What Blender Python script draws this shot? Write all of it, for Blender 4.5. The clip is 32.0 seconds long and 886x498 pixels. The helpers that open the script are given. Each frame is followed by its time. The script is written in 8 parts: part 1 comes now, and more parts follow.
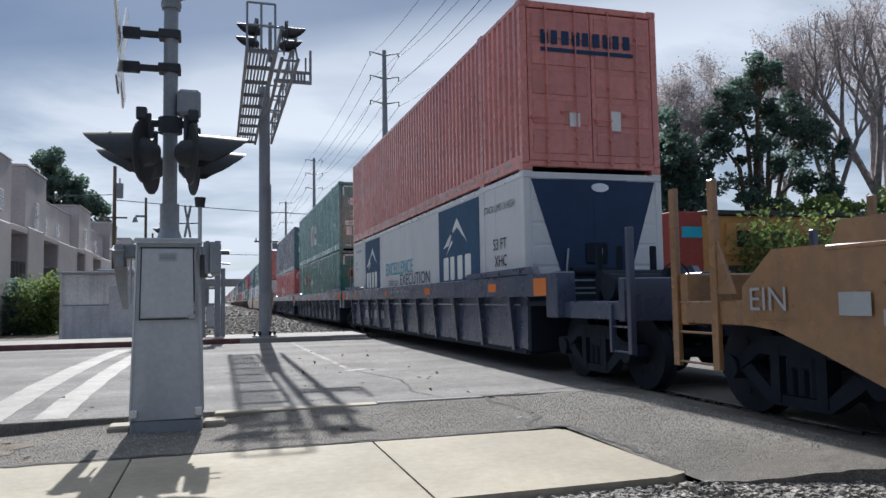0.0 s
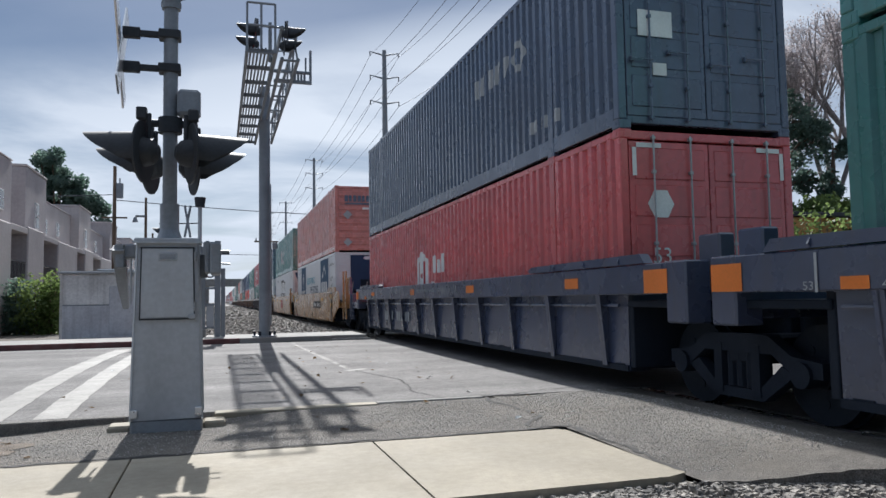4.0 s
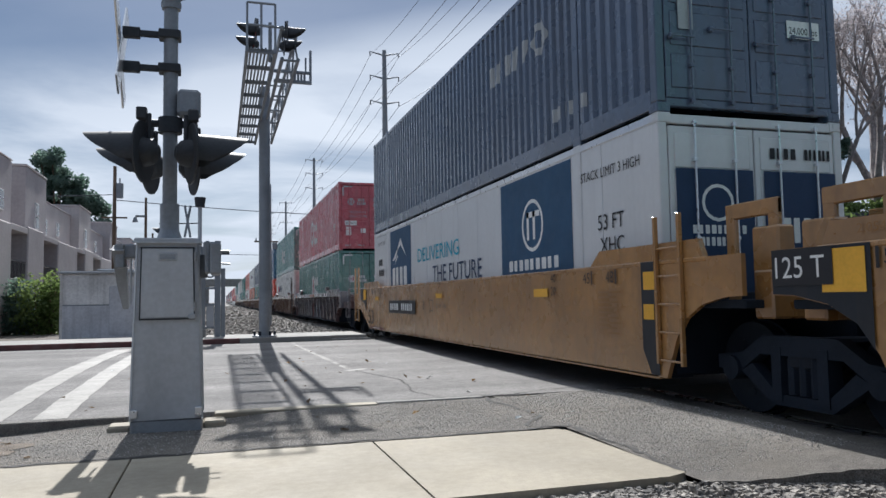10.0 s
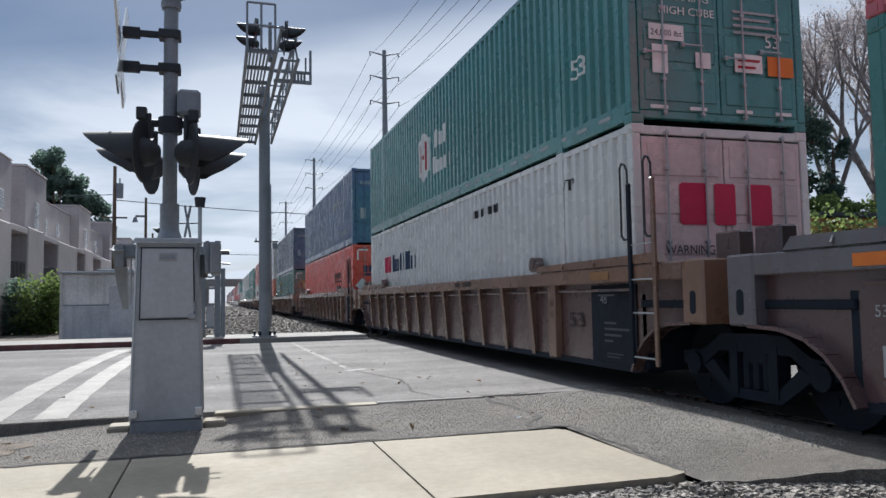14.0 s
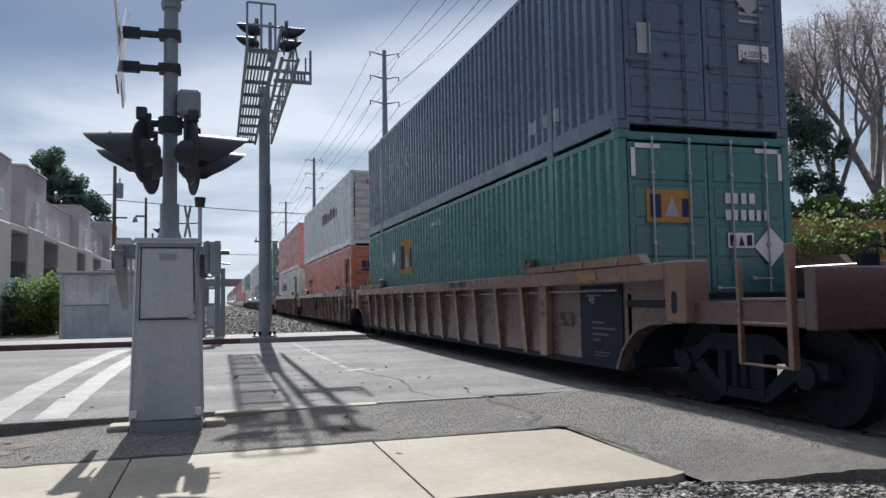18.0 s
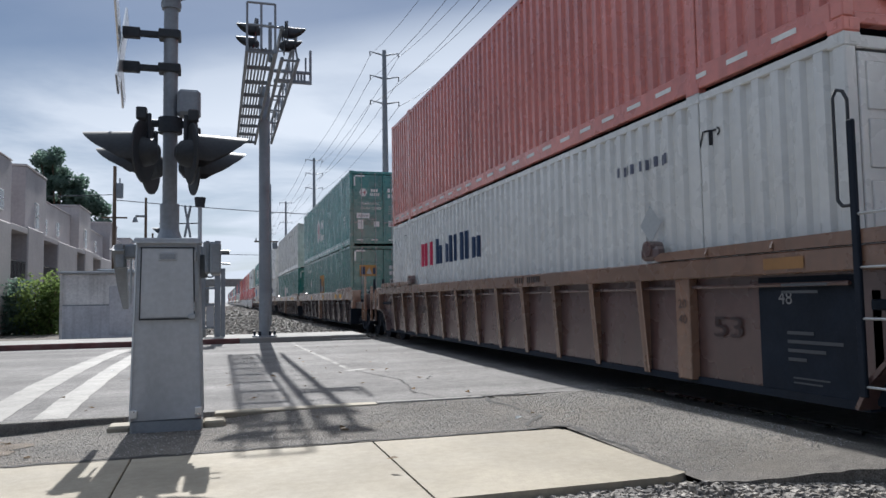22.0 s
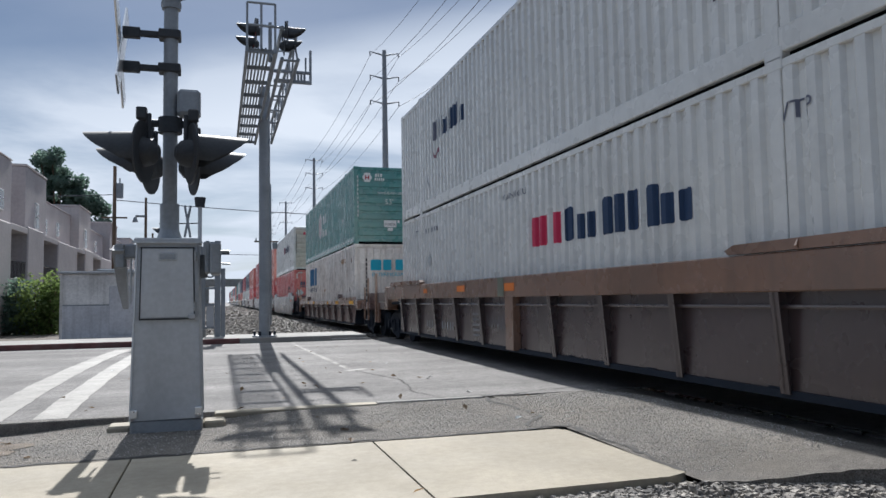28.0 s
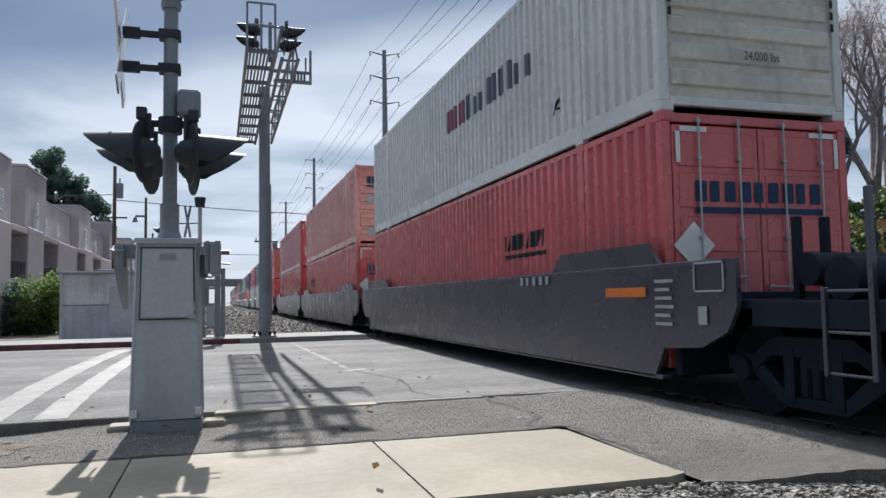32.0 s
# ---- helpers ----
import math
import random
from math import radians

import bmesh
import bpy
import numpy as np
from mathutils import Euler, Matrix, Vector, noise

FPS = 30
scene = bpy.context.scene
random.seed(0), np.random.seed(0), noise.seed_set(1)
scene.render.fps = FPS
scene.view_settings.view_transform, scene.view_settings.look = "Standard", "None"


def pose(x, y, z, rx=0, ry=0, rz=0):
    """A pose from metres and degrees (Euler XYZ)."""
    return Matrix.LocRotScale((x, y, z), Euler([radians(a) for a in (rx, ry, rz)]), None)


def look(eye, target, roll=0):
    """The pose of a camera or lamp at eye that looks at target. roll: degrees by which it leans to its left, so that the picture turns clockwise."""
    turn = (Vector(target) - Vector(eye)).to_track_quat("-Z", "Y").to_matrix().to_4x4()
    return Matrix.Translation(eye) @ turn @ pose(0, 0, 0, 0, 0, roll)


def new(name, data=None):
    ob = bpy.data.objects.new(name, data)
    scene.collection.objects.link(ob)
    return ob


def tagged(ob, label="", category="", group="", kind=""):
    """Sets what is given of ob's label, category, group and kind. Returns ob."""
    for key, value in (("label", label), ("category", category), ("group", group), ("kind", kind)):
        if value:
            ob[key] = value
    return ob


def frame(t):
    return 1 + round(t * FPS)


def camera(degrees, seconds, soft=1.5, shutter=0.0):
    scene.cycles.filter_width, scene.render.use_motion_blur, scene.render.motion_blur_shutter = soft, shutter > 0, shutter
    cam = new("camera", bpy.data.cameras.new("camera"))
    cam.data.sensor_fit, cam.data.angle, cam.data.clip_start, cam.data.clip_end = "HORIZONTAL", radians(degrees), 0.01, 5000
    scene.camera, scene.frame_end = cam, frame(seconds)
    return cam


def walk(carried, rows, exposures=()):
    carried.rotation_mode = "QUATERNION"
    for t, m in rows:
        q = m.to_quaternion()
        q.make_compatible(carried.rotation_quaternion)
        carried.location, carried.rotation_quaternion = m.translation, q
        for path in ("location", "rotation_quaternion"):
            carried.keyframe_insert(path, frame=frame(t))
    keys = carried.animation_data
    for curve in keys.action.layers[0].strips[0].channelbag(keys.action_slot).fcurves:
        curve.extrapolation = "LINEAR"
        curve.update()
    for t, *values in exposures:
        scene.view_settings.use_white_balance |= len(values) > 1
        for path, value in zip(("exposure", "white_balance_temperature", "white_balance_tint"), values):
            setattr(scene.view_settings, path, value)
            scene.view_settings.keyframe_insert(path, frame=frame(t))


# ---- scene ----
# ---- camera ----
EYE = Vector((0.0, 0.0, 1.2))
YAW, PITCH = 0.2929, 0.0668
AIM = Vector((math.sin(YAW) * math.cos(PITCH), math.cos(YAW) * math.cos(PITCH), math.sin(PITCH)))
cam = camera(61.75, 32.0, soft=1.5)
VIEW = look(EYE, EYE + AIM, math.degrees(-0.0167))
walk(cam, [(0.0, VIEW), (32.0, VIEW)], [(0.0, 0.82, 5600.0, 10.0), (32.0, 0.82, 5600.0, 10.0)])

# ---- sky, sun, exposure ----
SUN_EL, SUN_AZ = radians(38.3), radians(2.3)
world = bpy.data.worlds.new("sky")
scene.world = world
world.use_nodes = True
wn, wl = world.node_tree.nodes, world.node_tree.links
wn.clear()


def wnode(kind, **kw):
    n = wn.new(kind)
    for k, v in kw.items():
        if k in n.inputs:
            n.inputs[k].default_value = v
    return n


sky = wn.new("ShaderNodeTexSky")
sky.sky_type = "NISHITA"
sky.sun_disc = False
sky.sun_elevation, sky.sun_rotation = SUN_EL, SUN_AZ
sky.air_density, sky.dust_density, sky.ozone_density = 1.0, 0.35, 1.4
tc = wn.new("ShaderNodeTexCoord")
sep = wn.new("ShaderNodeSeparateXYZ")
wl.new(tc.outputs["Generated"], sep.inputs[0])


def wmath(op, a, b):
    n = wn.new("ShaderNodeMath")
    n.operation = op
    for i, v in enumerate((a, b)):
        if isinstance(v, (int, float)):
            n.inputs[i].default_value = v
        else:
            wl.new(v, n.inputs[i])
    return n.outputs[0]


up = wmath("MAXIMUM", sep.outputs[2], 0.0)
den = wmath("ADD", up, 0.12)
comb = wn.new("ShaderNodeCombineXYZ")
wl.new(wmath("SUBTRACT", wmath("MULTIPLY", wmath("DIVIDE", sep.outputs[0], den), 0.5), 0.38), comb.inputs[0])
wl.new(wmath("MULTIPLY", wmath("DIVIDE", sep.outputs[1], den), 0.85), comb.inputs[1])
cloud = wnode("ShaderNodeTexNoise", Scale=0.85, Detail=8.0, Roughness=0.55, Distortion=0.35)
wl.new(comb.outputs[0], cloud.inputs["Vector"])
ramp = wn.new("ShaderNodeValToRGB")
ramp.color_ramp.elements[0].position, ramp.color_ramp.elements[1].position = 0.33, 0.55
wl.new(cloud.outputs[0], ramp.inputs[0])
low = wn.new("ShaderNodeValToRGB")
le = low.color_ramp.elements
# Thick cover overhead, out of view, is added to brighten the fill light.
for pos, val in ((0.22, 1.0), (0.285, 0.72), (0.335, 0.16), (0.45, 0.12), (0.60, 1.3)):
    e = le.new(pos)
    e.color = (val, val, val, 1)
le[0].color, le[-1].color = (1, 1, 1, 1), (1.3, 1.3, 1.3, 1)
wl.new(wmath("SUBTRACT", sep.outputs[2], wmath("MULTIPLY", sep.outputs[0], 0.17)), low.inputs[0])
cover = wmath("MULTIPLY", ramp.outputs[0], low.outputs[0])
haze = wn.new("ShaderNodeMapRange")
haze.inputs[1].default_value, haze.inputs[2].default_value = 0.0, 0.22
haze.inputs[3].default_value, haze.inputs[4].default_value = 0.85, 0.0
wl.new(sep.outputs[2], haze.inputs[0])
cover = wmath("MAXIMUM", cover, haze.outputs[0])
cmix = wn.new("ShaderNodeMixRGB")
glow = wn.new("ShaderNodeVectorMath")
glow.operation = "DOT_PRODUCT"
glow.inputs[1].default_value = (math.sin(SUN_AZ) * math.cos(SUN_EL), math.cos(SUN_AZ) * math.cos(SUN_EL), math.sin(SUN_EL))
wl.new(tc.outputs["Generated"], glow.inputs[0])
near_sun = wmath("POWER", wmath("ADD", wmath("MULTIPLY", glow.outputs["Value"], 0.5), 0.5), 2.0)
lit = wmath("ADD", wmath("MULTIPLY", near_sun, 3.3), 1.75)
tint = wn.new("ShaderNodeCombineXYZ")
for i, (k, m) in enumerate(((0.88, 0.13), (0.985, 0.01), (1.14, -0.18))):
    wl.new(wmath("MULTIPLY", lit, wmath("ADD", wmath("MULTIPLY", near_sun, m), k)), tint.inputs[i])
wl.new(tint.outputs[0], cmix.inputs[2])
wl.new(cover, cmix.inputs[0])
deep = wn.new("ShaderNodeMixRGB")
deep.blend_type = "MULTIPLY"
deep.inputs[0].default_value = 1.0
deep.inputs[2].default_value = (0.25, 0.25, 0.248, 1)
wl.new(sky.outputs[0], deep.inputs[1])
wl.new(deep.outputs[0], cmix.inputs[1])
back = wn.new("ShaderNodeBackground")
back.inputs["Strength"].default_value = 0.1
wl.new(cmix.outputs[0], back.inputs["Color"])
wout = wn.new("ShaderNodeOutputWorld")
wl.new(back.outputs[0], wout.inputs["Surface"])

SUN_DIR = Vector((math.sin(SUN_AZ) * math.cos(SUN_EL), math.cos(SUN_AZ) * math.cos(SUN_EL), math.sin(SUN_EL)))
sun = new("sun", bpy.data.lights.new("sun", "SUN"))
sun.data.energy, sun.data.angle, sun.data.color = 3.7, radians(0.55), (1.0, 0.905, 0.77)
sun.matrix_world = look(SUN_DIR * 100, (0, 0, 0))


# ---- materials ----
def material(name, col, rough=0.6, metal=0.0, var=0.12, scale=2.5, bump=0.1, bscale=40.0, dirt=0.0, dirt_col=(0.09, 0.07, 0.055),
             streak=0.0, second=None, sscale=0.6, spec=0.4, speck=0.0, band=0.0):
    m = bpy.data.materials.new(name)
    m.use_nodes = True
    n, l = m.node_tree.nodes, m.node_tree.links
    b = n["Principled BSDF"]
    b.inputs["Metallic"].default_value = metal
    b.inputs["Specular IOR Level"].default_value = spec
    t = n.new("ShaderNodeTexCoord")
    info = n.new("ShaderNodeObjectInfo")
    off = n.new("ShaderNodeVectorMath")
    off.operation = "MULTIPLY_ADD"
    off.inputs[1].default_value = (1, 1, 1)
    cxyz = n.new("ShaderNodeCombineXYZ")
    mul = n.new("ShaderNodeMath")
    mul.operation = "MULTIPLY"
    mul.inputs[1].default_value = 37.0
    l.new(info.outputs["Random"], mul.inputs[0])
    for i in range(3):
        l.new(mul.outputs[0], cxyz.inputs[i])
    l.new(t.outputs["Object"], off.inputs[0])
    l.new(cxyz.outputs[0], off.inputs[2])

    def tex(s, detail=4.0, stretch=None):
        x = n.new("ShaderNodeTexNoise")
        x.inputs["Scale"].default_value, x.inputs["Detail"].default_value = s, detail
        if stretch:
            mp = n.new("ShaderNodeMapping")
            mp.inputs["Scale"].default_value = stretch
            l.new(off.outputs[0], mp.inputs["Vector"])
            l.new(mp.outputs[0], x.inputs["Vector"])
        else:
            l.new(off.outputs[0], x.inputs["Vector"])
        return x.outputs[0]

    def mixc(fac, a, bcol, lo=0.35, hi=0.65):
        mr = n.new("ShaderNodeMapRange")
        mr.inputs[1].default_value, mr.inputs[2].default_value = lo, hi
        l.new(fac, mr.inputs[0])
        mx = n.new("ShaderNodeMixRGB")
        l.new(mr.outputs[0], mx.inputs[0])
        for i, v in ((1, a), (2, bcol)):
            if isinstance(v, tuple):
                mx.inputs[i].default_value = (*v, 1)
            else:
                l.new(v, mx.inputs[i])
        return mx, mr

    lo = tuple(c * (1 - var) for c in col)
    hi = tuple(min(1.0, c * (1 + var)) for c in (second or col))
    c, _ = mixc(tex(scale), lo, hi)
    fine, _ = mixc(tex(scale * 14, 6), (1 - var * 0.8,) * 3, (1 + var * 0.5,) * 3)
    mm = n.new("ShaderNodeMixRGB")
    mm.blend_type = "MULTIPLY"
    mm.inputs[0].default_value = 1.0
    l.new(c.outputs[0], mm.inputs[1])
    l.new(fine.outputs[0], mm.inputs[2])
    out = mm.outputs[0]
    if speck:
        sp, _ = mixc(tex(bscale * 0.9, 2), (1 - speck,) * 3, (1 + speck,) * 3, 0.3, 0.7)
        ms = n.new("ShaderNodeMixRGB")
        ms.blend_type = "MULTIPLY"
        ms.inputs[0].default_value = 1.0
        l.new(out, ms.inputs[1])
        l.new(sp.outputs[0], ms.inputs[2])
        out = ms.outputs[0]
    if band:
        sp, _ = mixc(tex(1.0, 5, (0.035, 0.85, 1.0)), (1 - band,) * 3, (1 + band,) * 3, 0.34, 0.66)
        ms = n.new("ShaderNodeMixRGB")
        ms.blend_type = "MULTIPLY"
        ms.inputs[0].default_value = 1.0
        l.new(out, ms.inputs[1])
        l.new(sp.outputs[0], ms.inputs[2])
        out = ms.outputs[0]
    if dirt:
        d, r = mixc(tex(sscale, 8), out, dirt_col, 0.48, 0.75)
        r.inputs[4].default_value = dirt
        out = d.outputs[0]
    if streak:
        d, r = mixc(tex(3.0, 4, (2.0, 2.0, 0.12)), out, dirt_col, 0.5, 0.8)
        r.inputs[4].default_value = streak
        out = d.outputs[0]
    l.new(out, b.inputs["Base Color"])
    rr = n.new("ShaderNodeMapRange")
    rr.inputs[3].default_value, rr.inputs[4].default_value = max(0.05, rough - 0.12), min(1.0, rough + 0.12)
    l.new(tex(scale * 3), rr.inputs[0])
    l.new(rr.outputs[0], b.inputs["Roughness"])
    if bump:
        bp = n.new("ShaderNodeBump")
        bp.inputs["Strength"].default_value, bp.inputs["Distance"].default_value = bump, 0.02
        l.new(tex(bscale, 5), bp.inputs["Height"])
        l.new(bp.outputs[0], b.inputs["Normal"])
    return m


def paint(name, col, **kw):
    kw = {**dict(rough=0.28, spec=1.0, var=0.1, scale=0.8, bump=0.05, bscale=12, streak=0.28, dirt=0.16, dirt_col=(0.07, 0.055, 0.045)), **kw}
    return material(name, col, **kw)


def plain(name, col, rough=0.6, metal=0.0):
    return material(name, col, rough=rough, metal=metal, var=0.07, bump=0.0)


# Most container paints are raised and greyed; haze is put into their base colours.
P_ORANGE = paint("orange_container_paint", (0.632, 0.204, 0.121))
P_RUST = paint("faded_orange_red_paint", (0.614, 0.209, 0.165))
P_RED = paint("red_container_paint", (0.588, 0.106, 0.106))
P_BRIGHT = paint("bright_red_orange_paint", (0.708, 0.085, 0.049))
P_HUBRED = paint("dull_red_container_paint", (0.469, 0.080, 0.098))
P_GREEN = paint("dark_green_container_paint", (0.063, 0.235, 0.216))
P_EMP = paint("green_container_paint", (0.04, 0.172, 0.148))
P_NAVY = paint("navy_container_paint", (0.085, 0.112, 0.168))
P_BLUE = paint("blue_container_paint", (0.058, 0.105, 0.215))
P_WHITE = paint("white_container_paint", (0.683, 0.683, 0.659), var=0.05, streak=0.14, dirt=0.05)
P_GREYW = paint("greyish_white_container_paint", (0.611, 0.601, 0.56), streak=0.25)
P_CREAM = paint("rust_stained_cream_paint", (0.699, 0.645, 0.594), streak=0.5, dirt=0.3, dirt_col=(0.17, 0.09, 0.05))
P_REEF = paint("smooth_white_panel_paint", (0.643, 0.652, 0.662), var=0.03, rough=0.35, streak=0.08, dirt=0.04)
P_NOSE = paint("yellowed_white_nose_paint", (0.62, 0.575, 0.49), streak=0.3, dirt=0.15)
P_PINK = paint("pinkish_white_paint", (0.631, 0.509, 0.489), streak=0.2)
C_YELLOW = paint("railcar_yellow_paint", (0.365, 0.19, 0.062), var=0.14, streak=0.34, dirt=0.28)
# Browner copy of the yellow with shade in its base colour; grime on top.
C_SHADEYEL = paint("shaded_grimy_yellow_paint", (0.30, 0.158, 0.062), var=0.16, streak=0.45, dirt=0.45)
C_BROWN = paint("railcar_brown_paint", (0.106, 0.06, 0.056), streak=0.35, dirt=0.35)
C_TAN = paint("faded_yellow_chord_paint", (0.215, 0.122, 0.08), streak=0.35, dirt=0.45)
C_DARK = paint("railcar_dark_grey_paint", (0.047, 0.063, 0.116), streak=0.3, dirt=0.25)
C_GREY = paint("railcar_slate_grey_paint", (0.046, 0.045, 0.063), streak=0.25, dirt=0.2)
C_FADED = paint("faded_grey_chord_paint", (0.120, 0.112, 0.127), streak=0.45, dirt=0.4, dirt_col=(0.10, 0.055, 0.04))
C_RUSTY = paint("rusty_brown_paint", (0.092, 0.050, 0.052), streak=0.4, dirt=0.4)
# Darker grey-brown body for the deep-chord cars.
C_DEEP = paint("dark_grey_brown_paint", (0.062, 0.042, 0.044), streak=0.4, dirt=0.4)
# Blue cast of both steels is haze put into the base colour.
STEEL_DK = material("shade_dark_grimy_steel", (0.013, 0.019, 0.031), 0.75, 0.0, spec=0.22, dirt=0.3, dirt_col=(0.022, 0.022, 0.024))
WHEEL = material("wheel_steel", (0.015, 0.02, 0.029), 0.7, 0.0, spec=0.22, dirt=0.4, dirt_col=(0.024, 0.022, 0.022))
TREAD = material("polished_steel", (0.5, 0.49, 0.48), 0.28, 1.0, var=0.05, bump=0.02)
ALU = material("aluminium_trim", (0.72, 0.73, 0.75), 0.3, 0.85, var=0.05, bump=0.03)
GALV = material("galvanised_steel", (0.42, 0.43, 0.44), 0.45, 0.6, var=0.1, bump=0.03)
G_WHITE, G_NAVY, G_BLACK = plain("white_lettering", (0.78, 0.78, 0.76)), plain("navy_lettering", (0.016, 0.04, 0.10)), plain("black_lettering", (0.02, 0.02, 0.024))
G_RED, G_MAG = plain("red_lettering", (0.36, 0.028, 0.04)), plain("crimson_lettering", (0.52, 0.025, 0.085))
G_YEL, G_TEAL, G_BLUE = plain("yellow_marking", (0.78, 0.42, 0.04)), plain("teal_lettering", (0.03, 0.38, 0.52)), plain("blue_lettering", (0.02, 0.15, 0.42))
G_FADE, G_RUST = plain("faded_blue_lettering", (0.04, 0.16, 0.33)), plain("rust_stain", (0.13, 0.075, 0.05))
G_AMBER, G_SILVER = plain("orange_reflector", (0.72, 0.20, 0.03)), plain("pale_lettering", (0.40, 0.42, 0.43))
G_DULL, G_OXIDE = plain("faded_small_print", (0.30, 0.16, 0.06)), plain("oxide_red_stripe", (0.14, 0.036, 0.034))
G_PANEL = plain("deep_blue_vinyl", (0.022, 0.075, 0.155))
G_GOLD, G_GHOST = plain("tarnished_gold_vinyl", (0.46, 0.24, 0.06)), plain("weathered_stencil_print", (0.135, 0.105, 0.10))
# Greyed copies of crimson and navy; haze is put into the word marks.
G_PLUM, G_SLATE = plain("greyed_crimson_lettering", (0.26, 0.10, 0.14)), plain("greyed_navy_lettering", (0.12, 0.13, 0.18))
G_WORN = plain("worn_amber_numeral", (0.28, 0.15, 0.09))
G_DULLER = plain("grey_stencil_print", (0.22, 0.22, 0.23))
G_HAZE = plain("dull_lilac_spray_paint", (0.25, 0.25, 0.275))
G_STENCIL, G_SHADE = plain("dim_stencil_print", (0.075, 0.08, 0.09)), plain("dark_stencil_print", (0.045, 0.03, 0.03))
G_VERDI = plain("weathered_green_patch", (0.15, 0.16, 0.12))
G_CHALK = plain("chalky_spray_paint", (0.36, 0.37, 0.39))
ASPHALT = material("worn_asphalt", (0.172, 0.157, 0.139), 0.9, var=0.22, scale=0.6, bump=0.75, bscale=115, speck=0.55, dirt=0.5, dirt_col=(0.2387, 0.2079, 0.1694), sscale=0.9)
ROADTOP = material("sun_bleached_road_asphalt", (0.1725, 0.1632, 0.1555), 0.85, var=0.16, scale=0.35, bump=0.6, bscale=55, speck=0.38, dirt=0.45, dirt_col=(0.1193, 0.1155, 0.1116), sscale=0.5, band=0.24)
CONCRETE = material("pale_concrete", (0.3542, 0.3119, 0.2387), 0.8, var=0.1, scale=0.9, bump=0.15, bscale=80, speck=0.07, dirt=0.3, dirt_col=(0.2618, 0.2349, 0.1848), sscale=1.3)
OLDCON = material("old_grey_concrete", (0.308, 0.2964, 0.2772), 0.85, var=0.12, scale=1.2, bump=0.2, bscale=50, dirt=0.3, dirt_col=(0.154, 0.1386, 0.1232))
REDKERB = material("worn_red_kerb_paint", (0.154, 0.0655, 0.0616), 0.75, var=0.2, scale=2, dirt=0.45, dirt_col=(0.2156, 0.1925, 0.1771), sscale=3)
DIRT = material("dusty_ground", (0.154, 0.1347, 0.1155), 0.95, var=0.2, scale=0.4, bump=0.5, bscale=25, dirt=0.4, dirt_col=(0.1232, 0.1078, 0.0886), sscale=0.8)
DIRTPATCH = material("brown_dirt", (0.1887, 0.154, 0.1193), 0.95, var=0.25, scale=3, bump=0.8, bscale=60, speck=0.4)
STONE = material("ballast_stone", (0.2079, 0.2041, 0.2079), 0.85, var=0.4, scale=6, bump=0.2, second=(0.2926, 0.2772, 0.2618))
ROADPAINT = material("worn_white_road_paint", (0.262, 0.249, 0.226), 0.7, var=0.2, scale=2, dirt=0.9, dirt_col=(0.2079, 0.1987, 0.1848), sscale=4)
CRACK = material("crack_shadow_tar", (0.06, 0.057, 0.054), 0.9)
SILVER = material("silver_painted_steel", (0.50, 0.52, 0.545), 0.42, 0.25, var=0.08, scale=1.5, bump=0.04, streak=0.15, dirt=0.1)
BLACKP = material("matt_black_painted_metal", (0.036, 0.04, 0.047), 0.6, var=0.15, bump=0.05)
GREYP = material("grey_painted_steel", (0.26, 0.28, 0.305), 0.5, 0.2, var=0.1, bump=0.05, streak=0.2)
# Darker copy of the silver; the mast's backlit shade is in its colour.
MASTP = material("backlit_weathered_silver_paint", (0.27, 0.295, 0.325), 0.45, 0.2, var=0.12, scale=1.5, bump=0.05, streak=0.3, dirt=0.15)
BARK = material("tree_bark", (0.12, 0.085, 0.06), 0.9, var=0.25, scale=4, bump=0.6, bscale=25)
PALEBARK = material("pale_grey_bark", (0.33, 0.295, 0.285), 0.9, var=0.25, scale=4, bump=0.5, bscale=25)
WOODPOLE = material("weathered_pole_wood", (0.15, 0.11, 0.08), 0.85, var=0.2, scale=3, bump=0.4, bscale=30)


def leafmat(name, col, second):
    m = material(name, col, 0.55, var=0.25, scale=0.6, bump=0.0, second=second)
    n, l = m.node_tree.nodes, m.node_tree.links
    b = n["Principled BSDF"]
    tr = n.new("ShaderNodeBsdfTranslucent")
    src = b.inputs["Base Color"].links[0].from_socket
    l.new(src, tr.inputs[0])
    ad = n.new("ShaderNodeMixShader")
    ad.inputs[0].default_value = 0.6
    l.new(b.outputs[0], ad.inputs[1])
    l.new(tr.outputs[0], ad.inputs[2])
    l.new(ad.outputs[0], n["Material Output"].inputs["Surface"])
    return m


LEAF_DK = leafmat("dark_green_leaves", (0.10, 0.16, 0.125), (0.16, 0.23, 0.185))
LEAF_LT = leafmat("fresh_green_leaves", (0.12, 0.19, 0.05), (0.19, 0.25, 0.085))
LEAF_DRY = leafmat("dry_brownish_leaves", (0.36, 0.33, 0.335), (0.48, 0.44, 0.445))
LITTER = leafmat("fallen_leaves", (0.14, 0.09, 0.045), (0.22, 0.15, 0.08))


